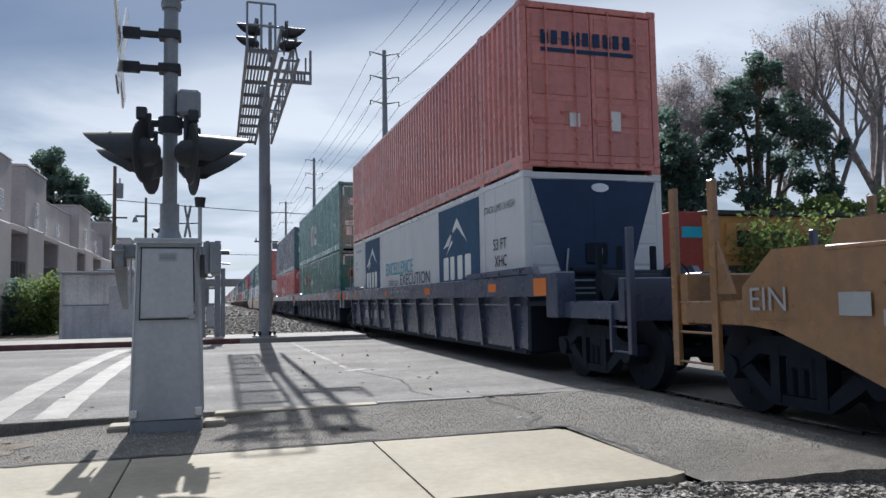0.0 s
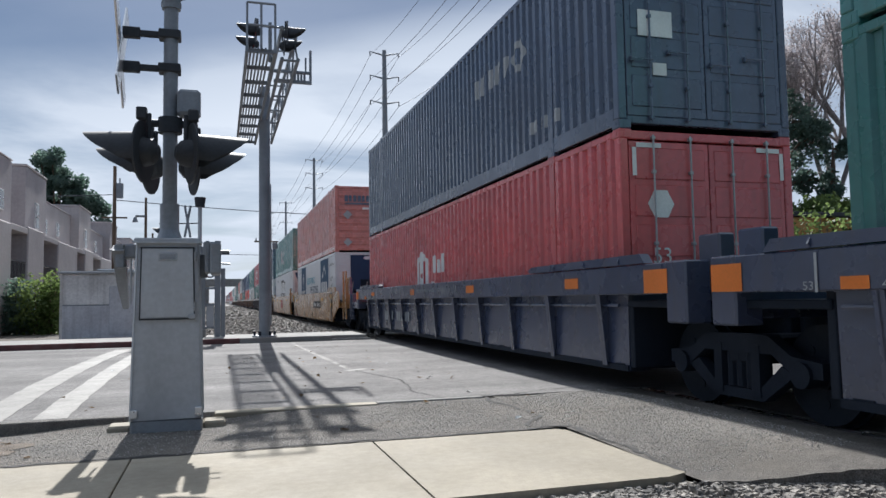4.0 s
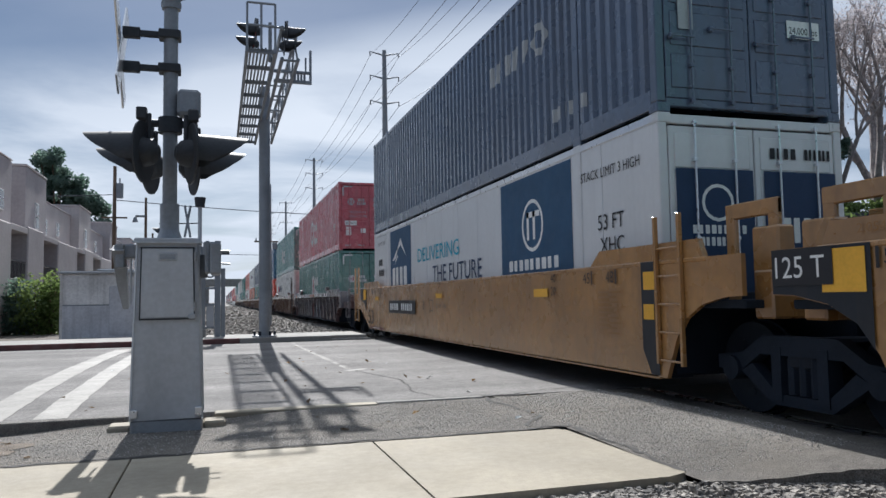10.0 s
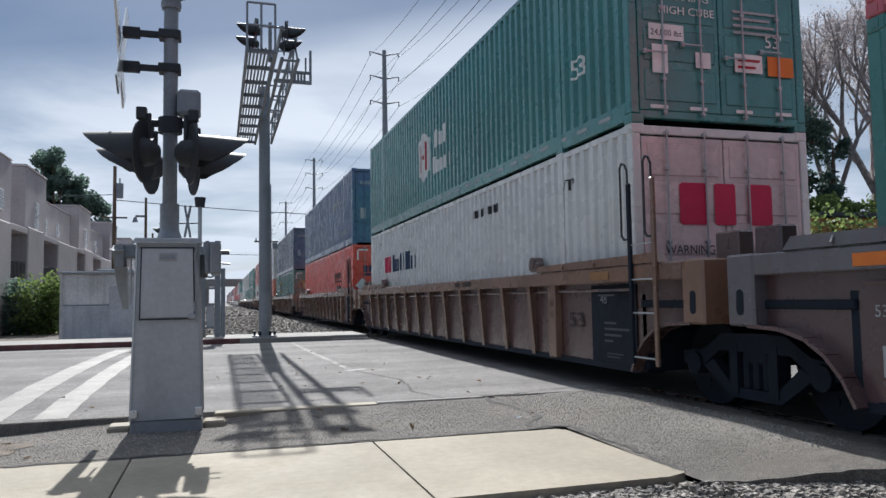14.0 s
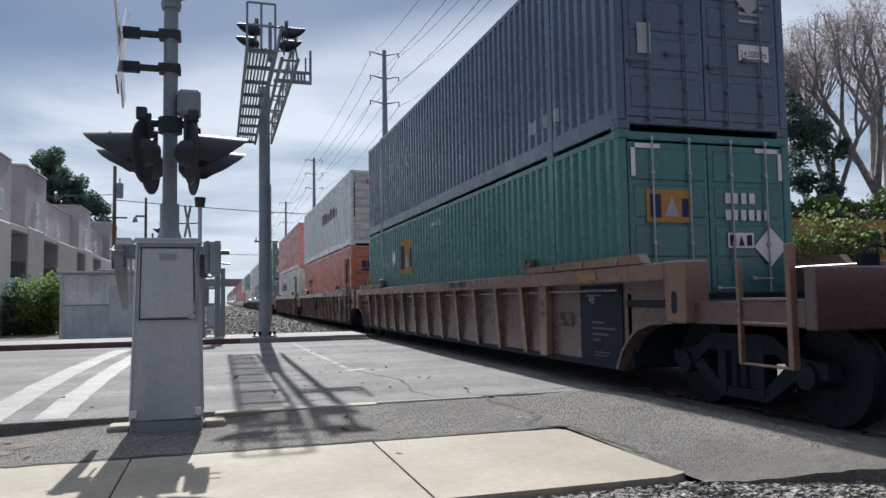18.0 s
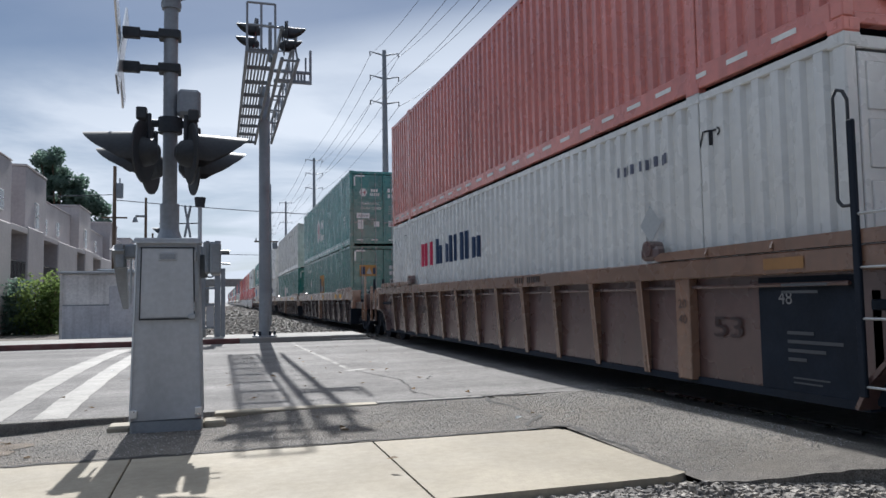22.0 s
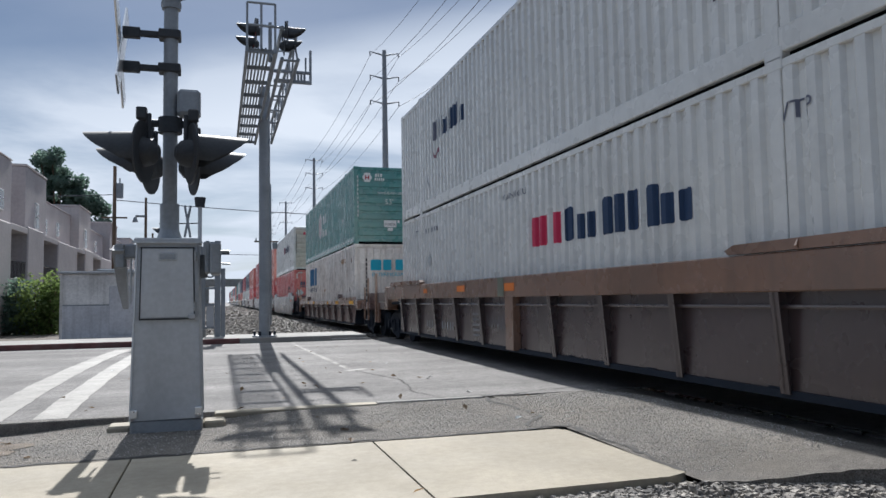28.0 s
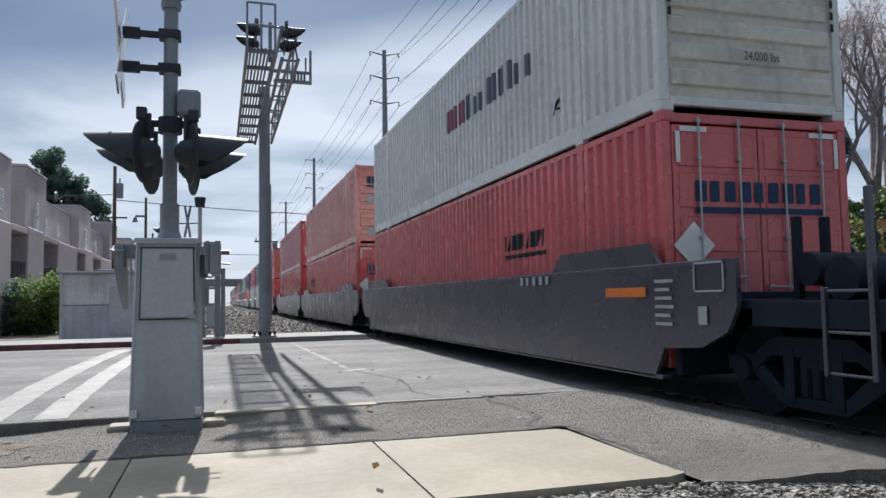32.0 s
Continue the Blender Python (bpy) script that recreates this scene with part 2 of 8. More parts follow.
# ---- mesh tools ----
class Shape:
    """Vertices and faces of one mesh."""

    def __init__(self):
        self.v, self.f = [], []

    def add(self, vs, fs):
        k = len(self.v)
        self.v += [tuple(p) for p in vs]
        self.f += [tuple(i + k for i in q) for q in fs]
        return self

    def box(self, x0, x1, y0, y1, z0, z1, c=0.0):
        if c <= 0:
            vs = [(x, y, z) for z in (z0, z1) for y in (y0, y1) for x in (x0, x1)]
            return self.add(vs, [(0, 2, 3, 1), (4, 5, 7, 6), (0, 1, 5, 4), (2, 6, 7, 3), (0, 4, 6, 2), (1, 3, 7, 5)])
        ax = ((x0, x1), (y0, y1), (z0, z1))
        vs, idx = [], {}
        for i in (0, 1):
            for j in (0, 1):
                for k in (0, 1):
                    s = (i, j, k)
                    for a in range(3):
                        p = [ax[b][s[b]] + (0 if b == a else (c if s[b] == 0 else -c)) for b in range(3)]
                        idx[s, a] = len(vs)
                        vs.append(p)
        fs = []
        for a in range(3):
            b, d = [q for q in range(3) if q != a]
            for s in (0, 1):
                loop = []
                for bb, dd in ((0, 0), (1, 0), (1, 1), (0, 1)):
                    key = [0, 0, 0]
                    key[a], key[b], key[d] = s, bb, dd
                    loop.append(idx[tuple(key), a])
                fs.append(loop)
            for bb in (0, 1):
                for dd in (0, 1):
                    k0, k1 = [0, 0, 0], [0, 0, 0]
                    k0[b] = k1[b] = bb
                    k0[d] = k1[d] = dd
                    k1[a] = 1
                    fs.append([idx[tuple(k0), b], idx[tuple(k1), b], idx[tuple(k1), d], idx[tuple(k0), d]])
        for i in (0, 1):
            for j in (0, 1):
                for k in (0, 1):
                    fs.append([idx[(i, j, k), a] for a in range(3)])
        return self.add(vs, fs)

    def cyl(self, p0, p1, r0, r1=None, n=12, cap=True):
        r1 = r0 if r1 is None else r1
        p0, p1 = Vector(p0), Vector(p1)
        q = (p1 - p0).to_track_quat("Z", "Y")
        vs = []
        for p, r in ((p0, r0), (p1, r1)):
            for i in range(n):
                a = 2 * math.pi * i / n
                vs.append(p + q @ Vector((r * math.cos(a), r * math.sin(a), 0)))
        fs = [(i, (i + 1) % n, n + (i + 1) % n, n + i) for i in range(n)]
        if cap:
            fs += [tuple(range(n - 1, -1, -1)), tuple(range(n, 2 * n))]
        return self.add(vs, fs)

    def tube(self, pts, r, n=6):
        for a, b in zip(pts, pts[1:]):
            self.cyl(a, b, r, r, n)
        return self

    def prism(self, poly, a, b, axis="x"):
        """A polygon pulled from a to b along an axis; its two coordinates are the other two in order."""
        def p3(p, s):
            return {"x": (s, p[0], p[1]), "y": (p[0], s, p[1]), "z": (p[0], p[1], s)}[axis]
        n = len(poly)
        vs = [p3(p, a) for p in poly] + [p3(p, b) for p in poly]
        fs = [tuple(range(n - 1, -1, -1)), tuple(range(n, 2 * n))] + [(i, (i + 1) % n, n + (i + 1) % n, n + i) for i in range(n)]
        return self.add(vs, fs)

    def quad(self, *ps):
        return self.add(ps, [tuple(range(len(ps)))])

    def mesh(self, name, mat=None, smooth=True, fix=True):
        me = bpy.data.meshes.new(name)
        me.from_pydata(self.v, [], self.f)
        if fix and len(self.f) < 20000:
            bm = bmesh.new()
            bm.from_mesh(me)
            bmesh.ops.remove_doubles(bm, verts=bm.verts, dist=1e-5)
            bmesh.ops.recalc_face_normals(bm, faces=bm.faces)
            bm.to_mesh(me)
            bm.free()
        if smooth:
            me.polygons.foreach_set("use_smooth", [True] * len(me.polygons))
            me.set_sharp_from_angle(angle=radians(32))
        me.materials.append(mat)
        return me


KEPT = {}


def shared(key, build, **kw):
    """One mesh for all alike pieces."""
    if key not in KEPT:
        KEPT[key] = build().mesh(key if isinstance(key, str) else key[0], **kw)
    return KEPT[key]


def put(name, me, mat, parent=None, label="", at=None):
    """A mesh as one object, with its own material, under a thing or a part."""
    ob = new(name, me)
    ob.material_slots[0].link = "OBJECT"
    ob.material_slots[0].material = mat
    if parent is not None:
        ob.parent = parent
    if at is not None:
        ob.matrix_basis = at
    if label:
        ob["label"] = label
    return ob


def part(name, shape, mat, parent=None, label="", at=None, smooth=True):
    return put(name, shape.mesh(name, smooth=smooth), mat, parent, label, at)


def thing(name, label, category, at, group="", kind=""):
    ob = new(name)
    ob.empty_display_size = 0.2
    ob.matrix_basis = at
    return tagged(ob, label, category, group, kind)


# ---- lettering and flat marks ----
GLYPHS = {}


def glyphs(text, fat=0.0):
    """The flat pieces of a text, one unit high."""
    if (text, fat) not in GLYPHS:
        cu = bpy.data.curves.new("lettering", "FONT")
        cu.body, cu.size, cu.resolution_u, cu.offset, cu.space_character = text, 1.0, 3, fat, 1 + 1.5 * fat
        ob = bpy.data.objects.new("lettering", cu)
        me = ob.to_mesh()
        vs = [(v.co.x, v.co.y) for v in me.vertices]
        x0, x1 = min(p[0] for p in vs), max(p[0] for p in vs)
        y0, y1 = min(p[1] for p in vs), max(p[1] for p in vs)
        me.calc_loop_triangles()
        s = 1 / (y1 - y0)
        GLYPHS[text, fat] = ([[((vs[i][0] - x0) * s, (vs[i][1] - y0) * s) for i in t.vertices] for t in me.loop_triangles], (x1 - x0) * s)
        ob.to_mesh_clear()
        bpy.data.objects.remove(ob)
        bpy.data.curves.remove(cu)
    return GLYPHS[text, fat]


WORDS = {}


def by_word(polys, single=False):
    """Sorts the pieces of several texts into the texts."""
    sets = {}
    loose = sum(1 for q in polys if id(q) not in WORDS)
    for q in polys:
        sets.setdefault(WORDS[id(q)][0] if id(q) in WORDS else ((-1, id(q)) if single or loose <= 12 else -1), []).append(q)
    return list(sets.values())


def write(text, u, v, h, w=None, fat=0.0):
    ps, width = glyphs(text, fat)
    k = h if w is None else w / width
    out = [[(u + x * k, v + y * h) for x, y in p] for p in ps]
    n = len(WORDS)
    for q in out:
        WORDS[id(q)] = (n, q)
    return out


def rect(u, v, w, h):
    return [[(u, v), (u + w, v), (u + w, v + h), (u, v + h)]]


def diamond(u, v, r):
    return [[(u - r, v), (u, v - r), (u + r, v), (u, v + r)]]


def disc(u, v, r, k=1.0, n=16, hole=0.0):
    ring = [(math.cos(2 * math.pi * i / n), math.sin(2 * math.pi * i / n)) for i in range(n)]
    if not hole:
        return [[(u + r * a * k, v + r * b) for a, b in ring]]
    return [[(u + r * a * k, v + r * b), (u + r * c * k, v + r * d), (u + hole * c * k, v + hole * d), (u + hole * a * k, v + hole * b)]
            for (a, b), (c, d) in zip(ring, ring[1:] + ring[:1])]


def blocks(u, v, w, h, n, gap=0.22, lean=0.0, ups=()):
    """A word mark as a row of plain blunt blocks; ups: those that are higher."""
    out, p = [], w / n
    for i in range(n):
        top = h * (1.0 if i in ups or not ups else 0.72)
        a = u + i * p
        b = a + (1 - gap) * p * (1.0, 0.78, 0.9)[i % 3]
        c = 0.09 * min(b - a, top)
        q = [(a + c, v), (b - c, v), (b, v + c), (b, v + top - c), (b - c, v + top), (a + c, v + top), (a, v + top - c), (a, v + c)]
        out.append([(x + lean * (y - v), y) for x, y in q])
    return out


def bars(u, v, w, h, rows=2, ends=(1.0, 0.8, 0.9)):
    """Small writing as bars."""
    p = h / rows
    return [q for i in range(rows) for q in rect(u, v + h - (i + 0.75) * p, w * ends[i % len(ends)], p * 0.38)]


def cut(poly, lo, hi):
    """What of a convex polygon lies between lo and hi of its first coordinate."""
    for bound, keep in ((lo, 1), (hi, -1)):
        out = []
        for a, b in zip(poly, poly[1:] + poly[:1]):
            ina, inb = keep * (a[0] - bound) >= 0, keep * (b[0] - bound) >= 0
            if ina:
                out.append(a)
            if ina != inb:
                k = (bound - a[0]) / (b[0] - a[0])
                out.append((bound, a[1] + k * (b[1] - a[1])))
        poly = out
        if len(poly) < 3:
            return []
    return poly



# ---- ground, road, pavement ----
def slab(name, x0, x1, y0, y1, z0, z1, mat, label, cat, c=0.0, kind="structure"):
    ob = part(name, Shape().box(x0, x1, y0, y1, z0, z1, c), mat)
    return tagged(ob, label, cat, kind=kind)


tagged(part("ground", Shape().prism([(-1500, -1.0), (-1500, -0.17), (8.7, -0.17), (9.2, -0.07), (2500, -0.07), (2500, -1.0)], -1500, 1500, "x"), DIRT), "dusty brown ground with scattered gravel", "ground", kind="structure")
slab("road", -160, 160, 8.64, 22.36, -0.4, 0.0, ROADTOP, "sun-bleached grey asphalt road across the tracks", "road")
def ease(a, b, x):
    t = min(1.0, max(0.0, (x - a) / (b - a)))
    return t * t * (3 - 2 * t)


SLAB_Z = -0.08


def apron_z(x, y):
    """Height of the asphalt between the road, the pavement and the track."""
    z = -0.05 - 0.016 * (8.5 - y)
    t = ease(2.7, 4.6, x)
    z = z * (1 - t) + (0.01 + 0.03 * ease(8.6, 7.6, y)) * t
    r = ease(-0.2, 0.8, x) * ease(3.9, 2.9, x) * ease(7.6, 8.5, y)
    z = z * (1 - r) - 0.004 * r
    z -= 0.05 * ease(-1.0, -2.2, x) * ease(7.3, 8.3, y)
    return z + 0.005 * math.sin(2.1 * x + 1.3 * y) * math.sin(1.7 * y - 0.9 * x)


def sheet(name, xs, ys, lo, hi, mat, label):
    """An uneven asphalt sheet; lo, hi: its near and far edge at x."""
    s = Shape()
    m, n = len(xs), len(ys)
    vs = []
    for x in xs:
        for k in ys:
            y = lo(x) + (hi(x) - lo(x)) * k
            vs.append((x, y, apron_z(x, y)))
    s.add(vs, [(i * n + j, (i + 1) * n + j, (i + 1) * n + j + 1, i * n + j + 1) for i in range(m - 1) for j in range(n - 1)])
    for e, sg in ((0, 1), (n - 1, -1)):
        k = len(s.v)
        s.add([(x, vs[i * n + e][1], z) for i, x in enumerate(xs) for z in (vs[i * n + e][2], -0.3)], [(2 * i, 2 * i + 1, 2 * i + 3, 2 * i + 2)[::sg] for i in range(m - 1)])
    return tagged(part(name, s, mat), label, "asphalt", kind="structure")


rg = random.Random(12)
RAGGED = [rg.uniform(-0.03, 0.03) for _ in range(400)]
sheet("asphalt_apron", [-60, -30, -15] + [-8 + 0.14 * i for i in range(81)], [i / 14 for i in range(15)], lambda x: 6.70 + 0.3 * RAGGED[int(x * 7) % 400], lambda x: 8.50, ASPHALT, "rough patched asphalt strip beside the pavement")
sheet("asphalt_shoulder", [3.20 + 0.11 * i for i in range(14)] + [4.72], [i / 36 for i in range(37)], lambda x: 4.42 - 0.42 * (x - 3.2) + 1.2 * RAGGED[int(x * 9) % 400], lambda x: 8.64, ASPHALT, "rough grey asphalt shoulder beside the track")
slab("pavement_base", -60, 3.2, 4.70, 6.67, -0.3, SLAB_Z - 0.045, OLDCON, "concrete bed under the pavement slabs", "pavement")
for i, (a, b) in enumerate([(1.33, 3.23)] + [(1.33 - 2.03 * (k + 1), 1.33 - 2.03 * k) for k in range(9)]):
    s = Shape()
    if i == 0:
        s.prism([(a + 0.006, 4.65), (3.05, 4.65), (3.23, 4.72), (3.23, 6.53), (3.18, 6.68), (a + 0.006, 6.69)], SLAB_Z - 0.06, SLAB_Z, "z")
    else:
        s.box(a + 0.006, b - 0.006, 4.65, 6.69 + 0.012 * (i % 3), SLAB_Z - 0.06, SLAB_Z, 0.006)
    ob = part("pavement_slab", s, CONCRETE)
    tagged(ob, "pale cream concrete pavement slab with troweled edge", "pavement", "pavement slabs", "structure")
# Left stretch takes the darker asphalt colour in place of the face's shade.
for a, b, y, m in ((-60, -0.95, 8.53, ASPHALT), (-0.05, 1.75, 8.43, CONCRETE), (1.75, 3.06, 8.53, OLDCON)):
    slab("gutter_edge", a, b - 0.01, y, 8.638, -0.3, 0.012, m, "narrow worn concrete gutter edge of the road", "kerb", 0.01)
slab("far_pavement", -60, 4.3, 22.5, 25.1, -0.3, 0.15, OLDCON, "concrete pavement on the far side of the road", "pavement", 0.02)
slab("red_kerb", -60, 0.55, 22.36, 22.5, -0.3, 0.152, REDKERB, "kerb with worn red paint", "kerb", 0.02)
slab("bare_kerb", 0.555, 3.2, 22.36, 22.5, -0.3, 0.152, OLDCON, "bare kerb with faded traces of paint", "kerb", 0.02)
slab("kerb_end", 3.205, 4.4, 22.36, 22.5, -0.3, 0.06, OLDCON, "sloping bare end of the kerb", "kerb", 0.02)

rw = random.Random(5)
for n_, a, b, w, chips, bow in (("crosswalk_line", (-1.72, 8.75), (-1.80, 20.2), 0.33, 0.0, -0.09), ("crosswalk_line", (-2.36, 8.75), (-2.40, 21.2), 0.40, 0.0, -0.17), ("stop_line", (2.16, 12.6), (1.97, 21.2), 0.10, 0.3, 0.0)):
    s = Shape()
    n = 150
    jl, jr = 0.0, 0.0
    old = None
    for i in range(n + 1):
        jl, jr = jl * 0.7 + rw.uniform(-0.01, 0.01) * (0.5 + w), jr * 0.7 + rw.uniform(-0.01, 0.01) * (0.5 + w)
        x, y = a[0] + (b[0] - a[0]) * i / n + bow * 4 * (i / n) * (1 - i / n), a[1] + (b[1] - a[1]) * i / n
        now = ((x - w / 2 + jl, y, 0.004), (x + w / 2 + jr, y, 0.004))
        if old and rw.random() > chips * 0.5:
            if rw.random() < chips:
                m = rw.uniform(0.25, 0.75)
                now_m, old_m = [tuple(Vector(p[0]).lerp(Vector(p[1]), m)) for p in (now, old)]
                s.quad(*((old[0], old_m, now_m, now[0]) if rw.random() < 0.5 else (old_m, old[1], now[1], now_m)))
            else:
                s.quad(old[0], old[1], now[1], now[0])
        old = now
    tagged(part(n_, s, ROADPAINT, smooth=False), "worn white painted line on the asphalt", "road marking", kind="structure")
for k, (cx, cy, rx, ry) in enumerate(((-2.35, 7.5, 0.75, 0.55), (-3.3, 7.5, 1.0, 0.7), (-4.6, 7.3, 1.0, 0.7))):
    s = Shape()
    ring = [(cx + rx * math.cos(t / 12) * (0.9 + 0.16 * math.sin(t * 0.31 + k) + rw.uniform(-0.05, 0.05)), cy + ry * math.sin(t / 12) * (0.88 + 0.13 * math.sin(t * 0.43 + 2 * k) + rw.uniform(-0.05, 0.05))) for t in range(75)]
    ring = [(x, y, apron_z(x, y) + 0.006 + 0.001 * k) for x, y in ring]
    s.quad(*ring)
    tagged(part("dirt_patch", s, DIRTPATCH, smooth=False), "patch of brown dirt on the worn asphalt", "dirt", kind="structure")
s = Shape()
s.quad((2.1, 12.55, 0.0045), (2.45, 12.75, 0.0045), (2.42, 12.95, 0.0045), (2.05, 12.7, 0.0045))
tagged(part("paint_patch", s, ROADPAINT, smooth=False), "faded white paint patch on the asphalt", "road marking", kind="structure")


def crack(name, pts, w, seed):
    r = random.Random(seed)
    fine = []
    for (a, b), (c, d) in zip(pts, pts[1:]):
        n = max(2, int(math.hypot(c - a, d - b) / 0.09))
        for i in range(n):
            fine.append((a + (c - a) * i / n + r.uniform(-0.025, 0.025), b + (d - b) * i / n + r.uniform(-0.025, 0.025), w * r.uniform(0.3, 1.5)))
    fine.append((*pts[-1], w * 0.4))
    s = Shape()

    def on(x, y):
        return (x, y, (0.001 if y > 8.64 else apron_z(x, y)) + 0.005)
    for p, q in zip(fine, fine[1:]):
        dx, dy = q[0] - p[0], q[1] - p[1]
        k = 0.5 / max(1e-4, math.hypot(dx, dy))
        s.quad(*[on(c[0] + sg * -dy * k * c[2], c[1] + sg * dx * k * c[2]) for c, sg in ((p, 1), (p, -1), (q, -1), (q, 1))])
    return tagged(part(name, s, CRACK, smooth=False), "dark open crack in the asphalt", "crack", kind="structure")


crack("asphalt_crack", [(-7.0, 6.76), (-1.2, 6.75), (0.4, 6.74), (3.1, 6.73), (3.27, 6.62)], 0.06, 1)
crack("asphalt_crack", [(2.9, 6.8), (3.0, 7.05), (3.22, 7.25), (3.24, 7.6), (3.02, 8.3), (3.12, 8.6)], 0.04, 2)
crack("asphalt_crack", [(1.7, 8.66), (2.4, 8.68), (3.06, 8.72), (3.4, 8.62), (4.0, 8.9), (4.5, 9.0)], 0.03, 3)
crack("asphalt_crack", [(0.0, 8.44), (1.5, 8.45), (2.95, 8.56)], 0.03, 4)
crack("asphalt_crack", [(3.25, 6.55), (3.26, 5.4), (3.24, 4.75)], 0.045, 5)
crack("asphalt_crack", [(2.2, 12.6), (2.6, 10.9), (2.4, 9.4), (2.6, 8.7)], 0.018, 6)
crack("asphalt_crack", [(-6.5, 8.36), (-2.3, 8.44), (-0.95, 8.46)], 0.06, 7)
crack("asphalt_crack", [(-5.0, 7.7), (-2.6, 7.3), (-1.8, 6.9)], 0.04, 8)
crack("asphalt_crack", [(3.3, 7.3), (3.9, 7.0), (4.5, 6.9)], 0.02, 9)

# ---- track ----
def rail_shape():
    s = Shape()
    s.prism([(-0.07, -0.17), (0.07, -0.17), (0.07, -0.155), (0.012, -0.135), (0.012, -0.045), (0.036, -0.03), (0.036, -0.004), (-0.036, -0.004), (-0.036, -0.03), (-0.012, -0.045), (-0.012, -0.135), (-0.07, -0.155)], -90, 620, "y")
    return s


for sx in (-1, 1):
    tagged(put("rail", shared("rail", rail_shape), TREAD, at=pose(6.051 + sx * 0.755, 0, 0)), "polished steel running rail", "rail", "rails of the track", "structure")
for x0, x1 in ((4.74, 5.20), (5.40, 6.70), (6.90, 8.4)):
    for k in range(-3, 7):
        slab("crossing_panel", x0, x1, 6.2 + k * 2.45, 6.2 + k * 2.45 + 2.44, -0.2, -0.006, ASPHALT, "asphalt panel between the rails", "crossing panel", 0.006)
s = Shape()
s.prism([(3.4, -0.2), (8.9, -0.2), (8.3, -0.06), (4.4, -0.06)], 25.2, 620, "y")
s.prism([(3.9, -0.2), (8.9, -0.2), (8.3, -0.06), (4.75, -0.06)], -90, -1.2, "y")
s.prism([(-3.0, -0.2), (3.4, -0.2), (3.4, -0.055), (-3.0, -0.055)], 62, 620, "y")
tagged(part("ballast_bed", s, STONE), "grey crushed-stone track bed", "ballast", kind="structure")


def stones(name, label, spots, lo, hi, seed, mat=None):
    r = random.Random(seed)
    s = Shape()
    for x, y, z in spots:
        k = r.uniform(lo, hi)
        ax = [Vector((r.uniform(-1, 1), r.uniform(-1, 1), r.uniform(-1, 1))).normalized() * k * r.uniform(0.7, 1.2) for _ in range(8)]
        base = Vector((x, y, z + k * 0.3))
        cube = [Vector((sx, sy, sz)) * k * 0.62 + ax[i] * 0.35 for i, (sx, sy, sz) in enumerate([(a, b, c) for c in (-1, 1) for b in (-1, 1) for a in (-1, 1)])]
        s.add([base + v for v in cube], [(0, 2, 3, 1), (4, 5, 7, 6), (0, 1, 5, 4), (2, 6, 7, 3), (0, 4, 6, 2), (1, 3, 7, 5)])
    me = s.mesh(name, smooth=False, fix=False)
    return tagged(put(name, me, mat or STONE_MIX), label, "gravel", kind="stuff")


STONE_MIX = material("mixed_gravel_stone", (0.1386, 0.1309, 0.127), 0.85, var=0.3, scale=9, bump=0.15, second=(0.2387, 0.2194, 0.1925))
nt = STONE_MIX.node_tree
geo = nt.nodes.new("ShaderNodeNewGeometry")
bc = nt.nodes["Principled BSDF"].inputs["Base Color"]
old = bc.links[0].from_socket
hv = nt.nodes.new("ShaderNodeHueSaturation")
mr = nt.nodes.new("ShaderNodeMapRange")
mr.inputs[3].default_value, mr.inputs[4].default_value = 0.7, 1.8
nt.links.new(geo.outputs["Random Per Island"], mr.inputs[0])
nt.links.new(mr.outputs[0], hv.inputs["Value"])
nt.links.new(old, hv.inputs["Color"])
nt.links.new(hv.outputs[0], bc)
GRIT = material("pale_stone_grit", (0.52, 0.50, 0.47), 0.8, var=0.3, scale=9, bump=0.0)
rs = random.Random(21)
def gravel_spot(i):
    x = rs.uniform(0.2, 5.4)
    edge = 4.62 if x < 3.2 else 4.46 - (x - 3.2) * 0.42
    return (x + rs.gauss(0, 0.12), edge - abs(rs.gauss(0, 0.75)) - (0.0 if i % 4 else -0.1) * (x > 3.2), -0.145 if x < 3.2 else -0.11 + 0.02 * (x - 3.2))


stones("gravel", "loose grey crushed gravel beside the pavement", [gravel_spot(i) for i in range(11000)], 0.008, 0.03, 31)
stones("ballast_stones", "loose crushed stone along the far track", [(rs.uniform(-1.2 if i % 2 else 2.2, 5.2), 25.2 + 45 * rs.random() ** 1.7, -0.07) for i in range(12000)], 0.03, 0.07, 32)
stones("far_ballast_stones", "coarse stone and rubble along the distant track", [(rs.uniform(-3.2, 4.4), 66 + 170 * rs.random() ** 1.3, -0.07) for i in range(6000)], 0.08, 0.17, 34)
stones("asphalt_grit", "loose grit and pebbles on the asphalt", [(x, y, apron_z(x, y)) for x, y in [(rs.uniform(-3.5, 4.6), rs.uniform(6.75, 8.5)) for i in range(7000)] + [(rs.uniform(3.25, 4.7), rs.uniform(4.6, 8.6)) for i in range(4500)]], 0.002, 0.0065, 33, GRIT)

# ---- near crossing signal ----
MX, MY = -0.50, 8.10


